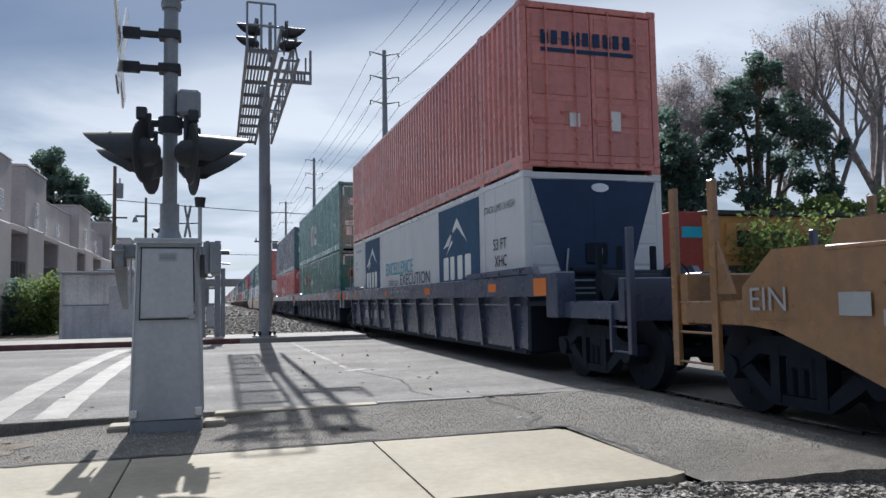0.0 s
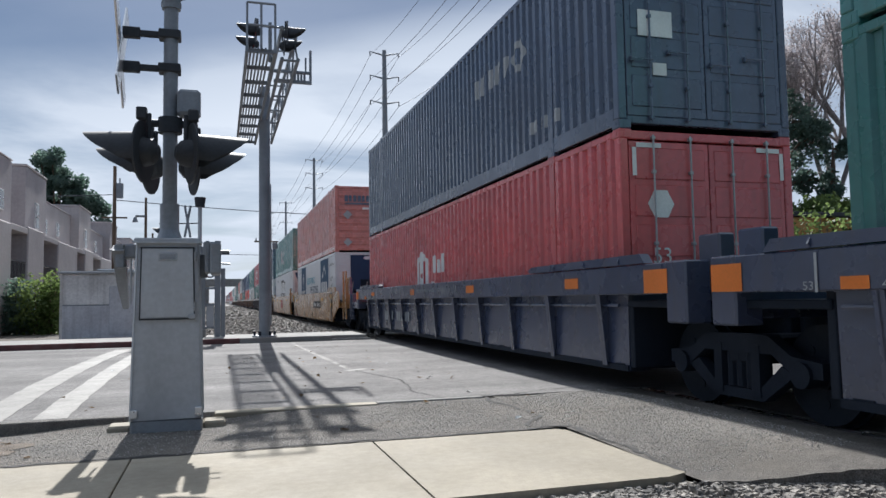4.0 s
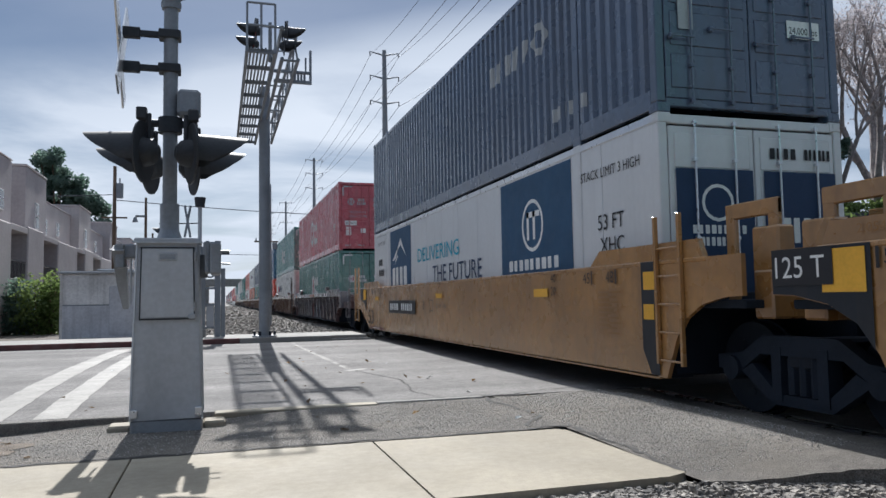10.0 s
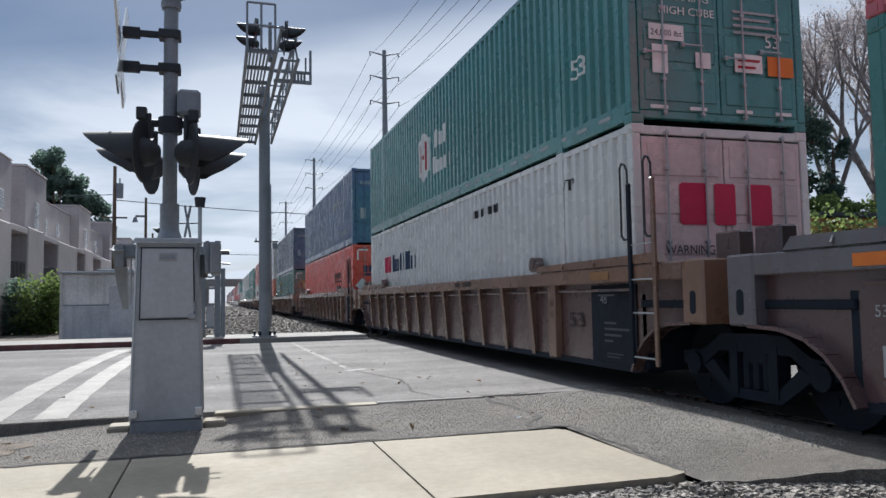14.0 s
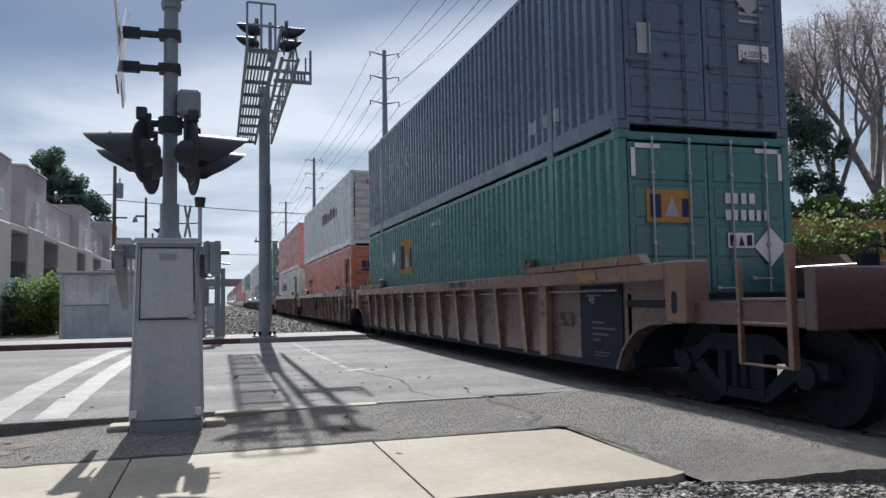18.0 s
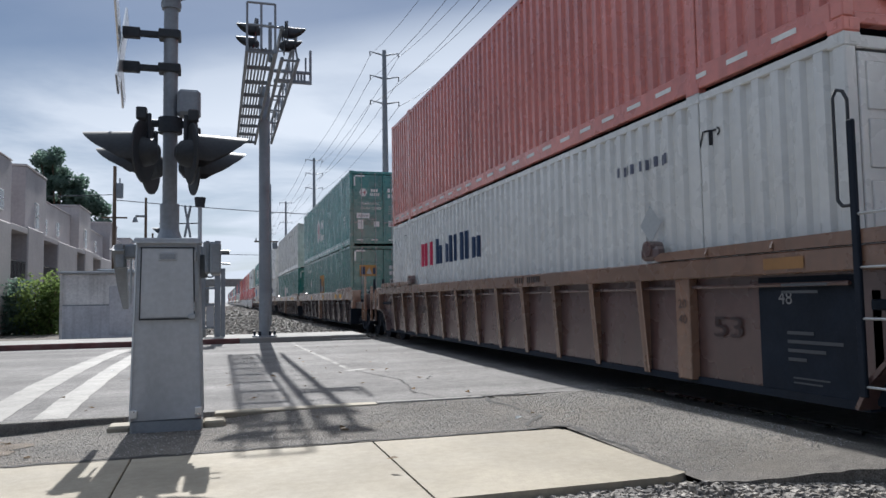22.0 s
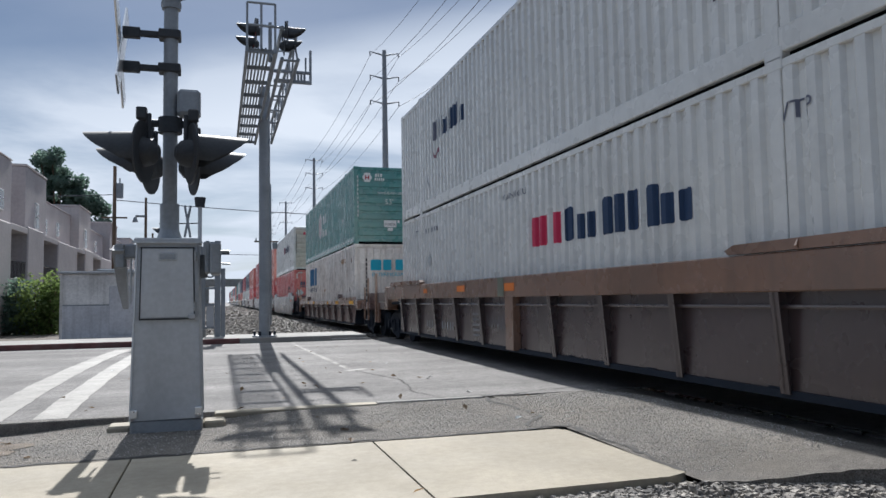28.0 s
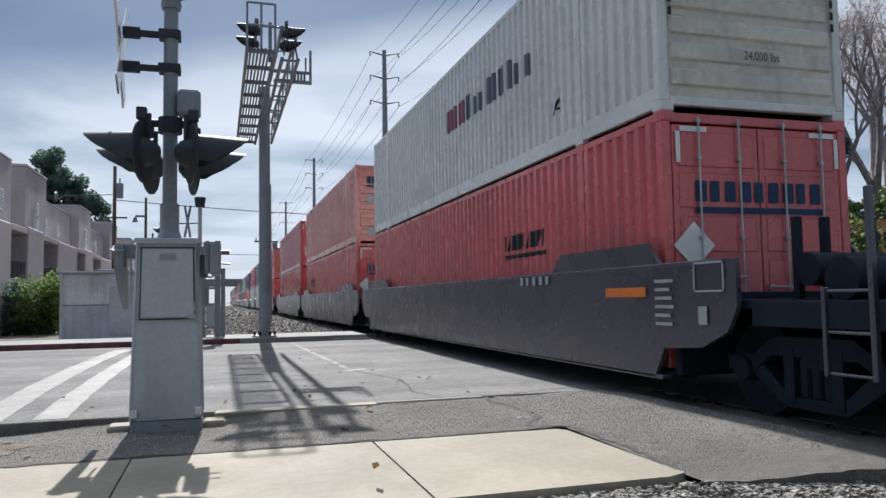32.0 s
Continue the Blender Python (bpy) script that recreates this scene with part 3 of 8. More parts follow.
def hood_shape():
    """Long visor round the upper half of a lamp, pointing to -x."""
    s = Shape()
    n = 14
    for i in range(n):
        a, b = -0.15 * math.pi + 1.3 * math.pi * i / n, -0.15 * math.pi + 1.3 * math.pi * (i + 1) / n
        def reach(t):
            return 0.30 + 0.27 * max(0.0, math.sin(t)) ** 0.7 + 0.3 * min(0.0, math.sin(t))
        for r in (0.2, 0.192):
            s.quad((0, r * math.cos(a), r * math.sin(a)), (0, r * math.cos(b), r * math.sin(b)), (-reach(b), r * math.cos(b), r * math.sin(b)), (-reach(a), r * math.cos(a), r * math.sin(a)))
    return s


def lamp_disc():
    s = Shape()
    s.cyl((-0.012, 0, 0), (0.006, 0, 0), 0.305, n=30)
    s.cyl((0.004, 0, 0), (0.10, 0, 0), 0.15, 0.12, n=20)
    s.cyl((0.10, 0, 0), (0.15, 0, 0), 0.12, 0.06, n=20)
    return s.cyl((0.05, 0, 0.1), (0.05, 0, 0.38), 0.024, n=8)


RED_LENS = material("unlit_red_lens", (0.16, 0.01, 0.012), 0.15, var=0.05, bump=0.0)


def lamp(parent, x, y, z, turn, s=1.0):
    d = put("lamp_disc", shared("lamp_disc", lamp_disc), BLACKP, parent, at=pose(x, y, z, 0, 0, turn) @ Matrix.Scale(s, 4))
    put("hood", shared("hood", hood_shape), BLACKP, d)
    put("lens", shared("lens", lambda: Shape().cyl((-0.03, 0, 0), (-0.013, 0, 0), 0.13, 0.15, n=20)), RED_LENS, d, "unlit red lens")
    return d


def crossbuck_board():
    s = Shape()
    return s.box(-0.01, 0.01, -0.61, 0.61, -0.115, 0.115, 0.004)


def cabinet_shape():
    """Tapered hollow base with a folded lid."""
    s = Shape()
    lo, hi = 0.345, 0.30
    vs, fs = [], []
    for z, w, d in ((0.06, lo, 0.27), (1.80, hi, 0.24)):
        for sx, sy in ((-1, -1), (1, -1), (1, 1), (-1, 1)):
            vs += [(sx * (w - 0.02), sy * d, z), (sx * w, sy * (d - 0.02), z)] if sx * sy > 0 else [(sx * w, sy * (d - 0.02), z), (sx * (w - 0.02), sy * d, z)]
    n = 8
    fs = [(i, (i + 1) % n, n + (i + 1) % n, n + i) for i in range(n)] + [tuple(range(n - 1, -1, -1)), tuple(range(n, 2 * n))]
    s.add(vs, fs)
    s.box(-0.315, 0.315, -0.26, 0.26, 1.80, 1.85, 0.012)
    return s.box(-0.33, 0.33, -0.275, -0.262, 1.795, 1.815)


sig = thing("crossing_signal", "silver railway crossing signal with black lamps on a tall cabinet base", "crossing signal", pose(MX, MY, 0))
part("foundation", Shape().box(-0.335, 0.335, -0.255, 0.30, -0.12, 0.06, 0.015), GREYP, sig)
for sx in (-1, 1):
    part("foundation_block", Shape().box(sx * 0.45 - 0.11, sx * 0.45 + 0.11, -0.12, 0.16, -0.12, 0.0, 0.02), CONCRETE, sig)
cab = part("cabinet", cabinet_shape(), SILVER, sig, "scuffed silver steel cabinet")
for sx in (-1, 1):
    b = part("corner_bracket", Shape().box(sx * 0.30 - 0.035, sx * 0.30 + 0.035, -0.30, -0.24, 0.09, 0.17, 0.006).cyl((sx * 0.30, -0.305, 0.13), (sx * 0.30, -0.29, 0.13), 0.018, n=6), ALU, cab)
d = Shape()
d.add([(-0.245, -0.262, 1.06), (0.25, -0.262, 1.06), (0.235, -0.262, 1.74), (-0.235, -0.262, 1.74), (-0.245, -0.244, 1.06), (0.25, -0.244, 1.06), (0.235, -0.236, 1.74), (-0.235, -0.236, 1.74)],
      [(0, 1, 2, 3), (4, 7, 6, 5), (0, 4, 5, 1), (1, 5, 6, 2), (2, 6, 7, 3), (3, 7, 4, 0)])
dr = part("door", d, SILVER, cab)
part("nameplate_frame", Shape().box(-0.09, 0.09, -0.272, -0.258, 1.62, 1.70, 0.006), SILVER, dr)
part("nameplate", Shape().box(-0.075, 0.075, -0.276, -0.262, 1.635, 1.685, 0.003), GREYP, dr)
for z in (1.12, 1.62):
    part("hinge", Shape().cyl((0.262, -0.258, z), (0.262, -0.258, z + 0.09), 0.013, n=8), GALV, dr)
part("seam", Shape().box(-0.262, 0.262, -0.258, -0.250, 1.035, 1.05), BLACKP, cab)
for x0, x1, z0, z1 in ((-0.262, -0.250, 1.04, 1.75), (0.250, 0.262, 1.04, 1.75), (-0.262, 0.262, 1.745, 1.757)):
    k = 0.012 * (z1 - 1.04) / 0.7
    part("door_gap", Shape().add([(x0, -0.258, z0), (x1, -0.258, z0), (x1 - (k if x1 > 0 else -k), -0.246, z1), (x0 - (k if x0 > 0 else -k), -0.246, z1)], [(0, 1, 2, 3)]), BLACKP, cab)
part("latch", Shape().box(0.20, 0.27, -0.285, -0.255, 1.04, 1.09, 0.006), GALV, cab)
part("mast", Shape().cyl((0, 0, 1.85), (0, 0, 4.42), 0.072, n=20), MASTP, sig, "weathered silver mast")
part("mast_sleeve", Shape().cyl((0, 0, 1.93), (0, 0, 2.22), 0.095, n=20).cyl((0, 0, 1.85), (0, 0, 1.95), 0.13, 0.095, n=20), MASTP, sig)
part("bell", Shape().cyl((0, 0, 4.40), (0, 0, 4.46), 0.10, 0.20, n=20).cyl((0, 0, 4.46), (0, 0, 4.56), 0.20, 0.12, n=20), BLACKP, sig, "dark domed warning bell")
part("mast_collar", Shape().cyl((0, 0, 4.28), (0, 0, 4.40), 0.095, n=16).box(-0.10, 0.10, -0.03, 0.03, 4.30, 4.36, 0.01), GREYP, sig)
arm = Shape().cyl((0, 0, 2.96), (0, 0, 3.12), 0.12, n=16).cyl((-0.24, -0.42, 3.06), (-0.24, 0.42, 3.06), 0.032, n=8).cyl((0.24, -0.42, 3.06), (0.24, 0.42, 3.06), 0.032, n=8)
arm.cyl((-0.26, 0, 3.06), (0.26, 0, 3.06), 0.04, n=8)
part("lamp_arm", arm, BLACKP, sig)
for sx in (-1, 1):
    for y in (-0.40, 0.40):
        lamp(sig, sx * 0.22, y, 2.68, -14 if sx < 0 else 194)
        part("lamp_clamp", Shape().box(sx * 0.24 - 0.05, sx * 0.24 + 0.05, y - 0.05, y + 0.05, 3.0, 3.12, 0.012), BLACKP, sig)
part("junction_box", Shape().box(0.07, 0.30, -0.13, 0.1, 3.14, 3.41, 0.03), GREYP, sig, "grey rounded junction box")
for k, z in ((0, 4.00), (1, 3.64)):
    part("sign_bracket", Shape().box(-0.46, -0.06, -0.03, -0.012, z - 0.03, z + 0.03, 0.006).box(-0.46, -0.06, 0.012, 0.03, z - 0.03, z + 0.03, 0.006).box(-0.12, 0.1, -0.09, 0.09, z - 0.045, z + 0.045, 0.01).box(-0.47, -0.3, -0.04, 0.04, z - 0.055, z + 0.055, 0.008), BLACKP, sig)
for k, a in ((0, 52), (1, -52)):
    part("crossbuck_board", crossbuck_board(), ALU, sig, "back of a white crossbuck board", at=pose(-0.47 - 0.024 * k, 0, 3.82, a))
gb = part("gate_bracket", Shape().box(-0.52, -0.31, -0.06, 0.26, 1.66, 1.80, 0.015).box(-0.50, -0.42, -0.10, 0.10, 1.56, 1.80, 0.01), GREYP, sig, "dark grey gate bracket")
part("bracket_edge", Shape().box(-0.372, -0.352, -0.04, -0.02, 1.20, 1.81, 0.003), GALV, gb)
part("bolt", Shape().cyl((-0.56, -0.02, 1.74), (-0.50, -0.02, 1.74), 0.012, n=8), GALV, gb)
cw = Shape()
for y, z, w, d in ((-0.08, 1.76, 0.055, 0.06), (0.30, 1.42, 0.05, 0.05), (0.62, 1.16, 0.028, 0.035)):
    cw.add([(-0.475 + sx * w, y + sy * d, z + sy * d * 0.5) for sx, sy in ((-1, -1), (1, -1), (1, 1), (-1, 1))], [])
cw.add([], [(a + k, a + (k + 1) % 4, a + 4 + (k + 1) % 4, a + 4 + k) for a in (-12, -8) for k in range(4)] + [(-12, -11, -10, -9), (-4, -1, -2, -3)])
part("counterweight", cw, GREYP, gb, "grey sloping counterweight arm")
gb = part("gate_bracket", Shape().box(0.30, 0.375, 0.04, 0.22, 1.46, 1.70, 0.01).box(0.352, 0.40, -0.30, 0.16, 1.50, 1.82, 0.01).box(0.402, 0.51, -0.42, 0.06, 1.48, 1.80, 0.02), GREYP, sig, "dark grey gate bracket frame")
for z in (1.60, 1.73):
    part("bolt", Shape().cyl((0.50, -0.05, z), (0.60, -0.05, z), 0.011, n=8), GALV, gb)

HUTGREY = plain("pale_grey_enamel", (0.45, 0.46, 0.48))
# ---- far crossing signal ----
fs_ = thing("crossing_signal", "slim silver crossing signal with gate mechanism on the far pavement", "crossing signal", pose(-0.60, 24.0, 0.15))
part("base", Shape().box(-0.2, 0.2, -0.2, 0.2, 0, 0.25, 0.03), OLDCON, fs_)
part("mast", Shape().cyl((0, 0, 0.2), (0, 0, 4.15), 0.06, n=14), SILVER, fs_)
part("mast_cap", Shape().cyl((0, 0, 4.0), (0, 0, 4.3), 0.14, 0.17, n=14), BLACKP, fs_)
part("mechanism_box", Shape().box(0.10, 0.44, -0.16, 0.16, 2.2, 2.92, 0.03), GREYP, fs_)
part("gate_post", Shape().box(0.44, 0.62, -0.1, 0.02, 0.0, 2.95, 0.012), GREYP, fs_)
part("gate_post", Shape().box(0.0, 0.17, -0.12, 0.0, 0.0, 2.75, 0.012), GREYP, fs_)
part("gate_ring", Shape().tube([(0.31 + 0.13 * math.cos(t / 2), -0.05, 1.95 + 0.13 * math.sin(t / 2)) for t in range(14)], 0.03, 6), GREYP, fs_)
for z in (0.25, 0.95, 1.45):
    part("gate_rail", Shape().box(0.16, 0.45, -0.07, -0.02, z, z + 0.07, 0.008), GREYP, fs_)
part("gate_panel", Shape().box(0.2, 0.42, -0.05, -0.02, 0.32, 0.95, 0.006), HUTGREY, fs_)
part("gate_post", Shape().box(0.63, 0.76, -0.02, 0.08, 0.0, 2.1, 0.01), GREYP, fs_)
part("gate_arm_stub", Shape().box(0.6, 0.88, -0.06, -0.01, 2.52, 2.6, 0.008), BLACKP, fs_)
part("lamp_arm", Shape().cyl((-0.3, 0, 2.75), (0.3, 0, 2.75), 0.035, n=8), BLACKP, fs_)
for k, a in ((0, 14), (1, -14)):
    part("crossbuck_board", Shape().box(-0.035, 0.035, -0.01, 0.01, -0.5, 0.5, 0.004), GREYP, fs_, at=pose(-0.36, -0.02 * k, 3.55, 0, a * 0.7, 0))
for x, y, tr in ((-1.3, 0.2, 0), (-1.3, 0.5, 0)):
    lamp(fs_, x + 0.35, y, 3.2, tr, 0.8)
part("lamp_bracket", Shape().cyl((-1.2, 0.35, 3.5), (0, 0, 3.5), 0.02, n=6), BLACKP, fs_)

# ---- cantilever signal ----
can = thing("cantilever_signal", "grey steel cantilever crossing signal with grated walkway over the road", "signal gantry", pose(1.28, 22.8, 0.0))
part("mast", Shape().cyl((0, 0, 0), (0, 0, 7.7), 0.165, n=24), GREYP, can, "thick grey steel mast")
part("base_plate", Shape().cyl((0, 0, 0), (0, 0, 0.2), 0.36, n=24), GREYP, can)
for k in range(6):
    a = k * math.pi / 3
    part("anchor_bolt", Shape().cyl((0.29 * math.cos(a), 0.29 * math.sin(a), 0.15), (0.29 * math.cos(a), 0.29 * math.sin(a), 0.32), 0.035, n=8), STEEL_DK, can)
WL, WR, Z0, YN, YF = -0.73, -0.13, 6.7, -6.5, 3.4
for x in (WL, WR):
    part("walkway_beam", Shape().box(x - 0.035, x + 0.035, YN, YF, Z0 - 0.07, Z0 + 0.07, 0.008), GREYP, can)
for k in range(6):
    put("grating_bar", shared("grating_bar", lambda: Shape().box(-0.02, 0.02, YN, YF, Z0, Z0 + 0.04)), GREYP, can, at=pose(WL + 0.08 + k * 0.078, 0, 0))
for k in range(9):
    put("cross_bar", shared("cross_bar", lambda: Shape().box(WL, WR, -0.03, 0.03, Z0 - 0.06, Z0 + 0.03)), GREYP, can, at=pose(0, YN + 0.1 + k * 1.2, 0))
TX0, TX1, TZ0, TZ1 = 0.06, 0.42, 6.72, 7.45
for x, z in ((TX0, TZ0), (TX1, TZ0), (TX0, TZ1), (TX1, TZ1)):
    part("truss_chord", Shape().cyl((x, YN + 0.6, z), (x, YF, z), 0.045, n=8), GREYP, can)
for k in range(6):
    y = YN + 0.7 + k * 1.55
    part("truss_brace", Shape().cyl((TX1, y, TZ0), (TX1, y + 0.77, TZ1), 0.024, n=6).cyl((TX1, y + 0.77, TZ1), (TX1, y + 1.55, TZ0), 0.024, n=6).cyl((TX0, y, TZ0), (TX1, y, TZ0), 0.028, n=6).cyl((TX0, y, TZ1), (TX1, y, TZ1), 0.022, n=6), GREYP, can)
for x in (WL, (WL + WR) / 2, WR):
    part("rail_post", Shape().cyl((x, YN + 0.05, Z0), (x, YN + 0.05, Z0 + 1.05), 0.026, n=6), GREYP, can)
for z in (0.55, 1.05):
    part("handrail", Shape().cyl((WL, YN + 0.05, Z0 + z), (WR, YN + 0.05, Z0 + z), 0.026, n=6), GREYP, can)
part("bracket", Shape().box(0.0, 0.95, -4.05, -3.95, 6.72, 6.80, 0.008).box(0.0, 0.95, -4.05, -3.95, 6.98, 7.04, 0.008).box(0.89, 0.95, -4.04, -3.96, 6.75, 7.6, 0.008).box(0.78, 0.82, -4.04, -3.96, 7.0, 7.4, 0.006), GREYP, can)
for k in range(5):
    put("insulator", shared("insulator", lambda: Shape().cyl((0, -4.0, 6.80), (0, -4.0, 7.0), 0.03, n=8)), GREYP, can, at=pose(0.45 + 0.08 * k, 0, 0))
part("lamp_pipe", Shape().cyl((-0.6, -5.8, 7.48), (0.2, -5.8, 7.48), 0.03, n=8).cyl((-0.2, -5.8, 6.65), (-0.2, -5.8, 7.57), 0.04, n=8).cyl((-0.53, -6.2, 7.48), (-0.53, -5.35, 7.48), 0.03, n=6).cyl((0.15, -6.2, 7.48), (0.15, -5.35, 7.48), 0.03, n=6), GREYP, can)
for sx, x in ((-1, -0.53), (1, 0.15)):
    for y in (-6.2, -5.35):
        lamp(can, x, y, 7.2, 0 if sx < 0 else 180, 0.745)

# ---- poles and wires ----
POLES = [(15.4, 9.0), (15.4, 70.0), (15.4, 127.0), (15.4, 184.0), (15.4, 242.0)]
for i, (x, y) in enumerate(POLES):
    p = thing("power_pole", "tall grey steel power pole with three crossarms", "power pole", pose(x, y, -0.05), "power poles along the track")
    part("shaft", Shape().cyl((0, 0, 0), (0, 0, 25.7), 0.42, 0.2, n=16), GREYP, p)
    for z in (20.65, 23.15, 25.5):
        a = Shape()
        for sx in (-1, 1):
            a.cyl((0, 0, z - 0.3), (sx * 1.42, 0, z), 0.09, 0.05, n=8)
        a = part("crossarm", a, GREYP, p)
        for sx in (-1, 1):
            part("insulator", Shape().cyl((sx * 1.42, 0, z + 0.02), (sx * 1.42, 0, z - 0.45), 0.05, n=6), BLACKP, a)
WIREM = plain("weathered_wire", (0.09, 0.09, 0.10))


def wire(name, label, ends, sag, r=0.02, first=None):
    s = Shape()
    for i, (a, b) in enumerate(zip(ends, ends[1:])):
        dip = first if first and i == 0 else sag
        a, b = Vector(a), Vector(b)
        pts = [a.lerp(b, k / 10) - Vector((0, 0, dip * 4 * (k / 10) * (1 - k / 10))) for k in range(11)]
        s.tube(pts, r, 4)
    return tagged(part(name, s, WIREM), label, "wire")


for z in (20.4, 22.9, 25.3):
    for sx in (-1, 1):
        wire("power_line", "thin dark power line between steel poles", [(15.4 + sx * 1.42, y, z - 0.25) for _, y in POLES], 1.0, 0.022, 2.2)
for k, (x, y, h) in enumerate([(-7.6, 60.0, 11.6), (-3.6, 40.0, 6.6), (-9.0, 110.0, 11.0)]):
    p = thing("utility_pole", "weathered wooden utility pole with small crossarm", "utility pole", pose(x, y, -0.05), "utility poles")
    part("shaft", Shape().cyl((0, 0, 0), (0, 0, h), 0.17 if k != 1 else 0.08, 0.12 if k != 1 else 0.06, n=12), WOODPOLE, p)
    if k != 1:
        part("crossarm", Shape().box(-0.9, 0.9, -0.06, 0.06, h * 0.66, h * 0.66 + 0.12, 0.01), WOODPOLE, p)
        part("transformer", Shape().cyl((0.35, 0, h - 2.4), (0.35, 0, h - 1.3), 0.26, n=14).cyl((0.35, 0, h - 1.3), (0.35, 0, h - 0.9), 0.05, n=6), GREYP, p)
    else:
        part("lamp_head", Shape().box(-0.5, 0.0, -0.08, 0.08, h - 1.0, h - 0.9, 0.02).cyl((-0.5, 0, h - 1.0), (-0.5, 0, h - 1.25), 0.06, 0.14, n=10), GREYP, p)
wire("service_cable", "dark cable sagging across the track", [(-7.6, 60, 9.0), (40.0, 72, 10.2)], 0.9, 0.03)
wire("service_cable", "dark cable sagging across the track", [(-7.6, 60, 9.4), (-40.0, 58, 9.6)], 0.6, 0.03)
wire("service_cable", "dark cable sagging over the far track", [(-9.0, 110, 8.4), (45.0, 112, 9.0)], 0.8, 0.035)
for x, y, h in ((6.9, 150.0, 9.0), (2.6, 180.0, 8.6)):
    p = thing("utility_pole", "distant slender wooden utility pole", "utility pole", pose(x + 5, y, -0.05), "utility poles")
    part("shaft", Shape().cyl((0, 0, 0), (0, 0, h), 0.14, 0.1, n=8), WOODPOLE, p)
    part("crossarm", Shape().box(-0.8, 0.8, -0.05, 0.05, h - 1.0, h - 0.88), WOODPOLE, p)
tg = thing("utility_pole", "slender grey pole with a short crossarm beside the track", "utility pole", pose(2.56, 40.0, -0.05), "utility poles")
part("shaft", Shape().cyl((0, 0, 0), (0, 0, 7.45), 0.06, 0.035, n=10), GREYP, tg)
part("crossarm", Shape().box(-0.85, 0.40, -0.05, 0.05, 4.36, 4.44, 0.01), WOODPOLE, tg)
part("insulator", Shape().cyl((-0.75, 0, 4.44), (-0.75, 0, 4.58), 0.035, n=8), GREYP, tg)
part("equipment_box", Shape().box(0.08, 0.34, -0.1, 0.1, 4.02, 4.34, 0.02), GREYP, tg)
for z, w in ((5.0, 0.14), (5.9, 0.16), (6.6, 0.12)):
    part("step_bar", Shape().box(-w, w, -0.02, 0.02, z, z + 0.04, 0.005), GREYP, tg)

# overpass far down the line
br = thing("road_overpass", "pale concrete road overpass far down the line", "bridge", pose(0, 235, 0))
part("deck", Shape().box(-60, 60, -5, 5, 6.0, 7.2, 0.05), OLDCON, br)
part("parapet", Shape().box(-60, 60, -5.1, -4.8, 7.2, 8.1, 0.03), OLDCON, br)
for x in (-30, -4, 16, 42):
    part("pier", Shape().box(x - 0.8, x + 0.8, -4, 4, -0.1, 6.0, 0.05), OLDCON, br)

# ---- left side: bungalow, hedge, apartments ----
bg = thing("signal_bungalow", "weathered grey metal equipment hut by the far pavement", "equipment hut", pose(-4.25, 31.2, -0.07))
HUT = material("pale_grey_hut_paint", (0.72, 0.70, 0.68), 0.6, var=0.15, scale=0.8, streak=0.35, dirt=0.2)
HUT2 = material("slate_hut_paint", (0.56, 0.56, 0.585), 0.6, var=0.12, scale=0.8, streak=0.3)
part("upper_wall", Shape().box(-1.35, 1.35, -1.1, 1.1, 1.25, 2.4, 0.02), HUT, bg)
part("lower_wall", Shape().box(-1.35, 1.35, -1.12, 1.1, 0.0, 1.24, 0.02), HUT2, bg)
part("corner_trim", Shape().box(-1.37, -1.28, -1.14, -1.1, 0.0, 2.4, 0.01), HUT, bg)
part("door", Shape().box(0.30, 1.2, -1.135, -1.11, 0.12, 1.95, 0.01), HUT2, bg)
part("roof", Shape().box(-1.42, 1.42, -1.2, 1.2, 2.4, 2.5, 0.02).box(-0.2, 1.1, -0.8, 0.8, 2.5, 2.6, 0.04), GALV, bg)
part("seam", Shape().box(-1.36, 1.36, -1.125, -1.11, 1.22, 1.26), GREYP, bg)

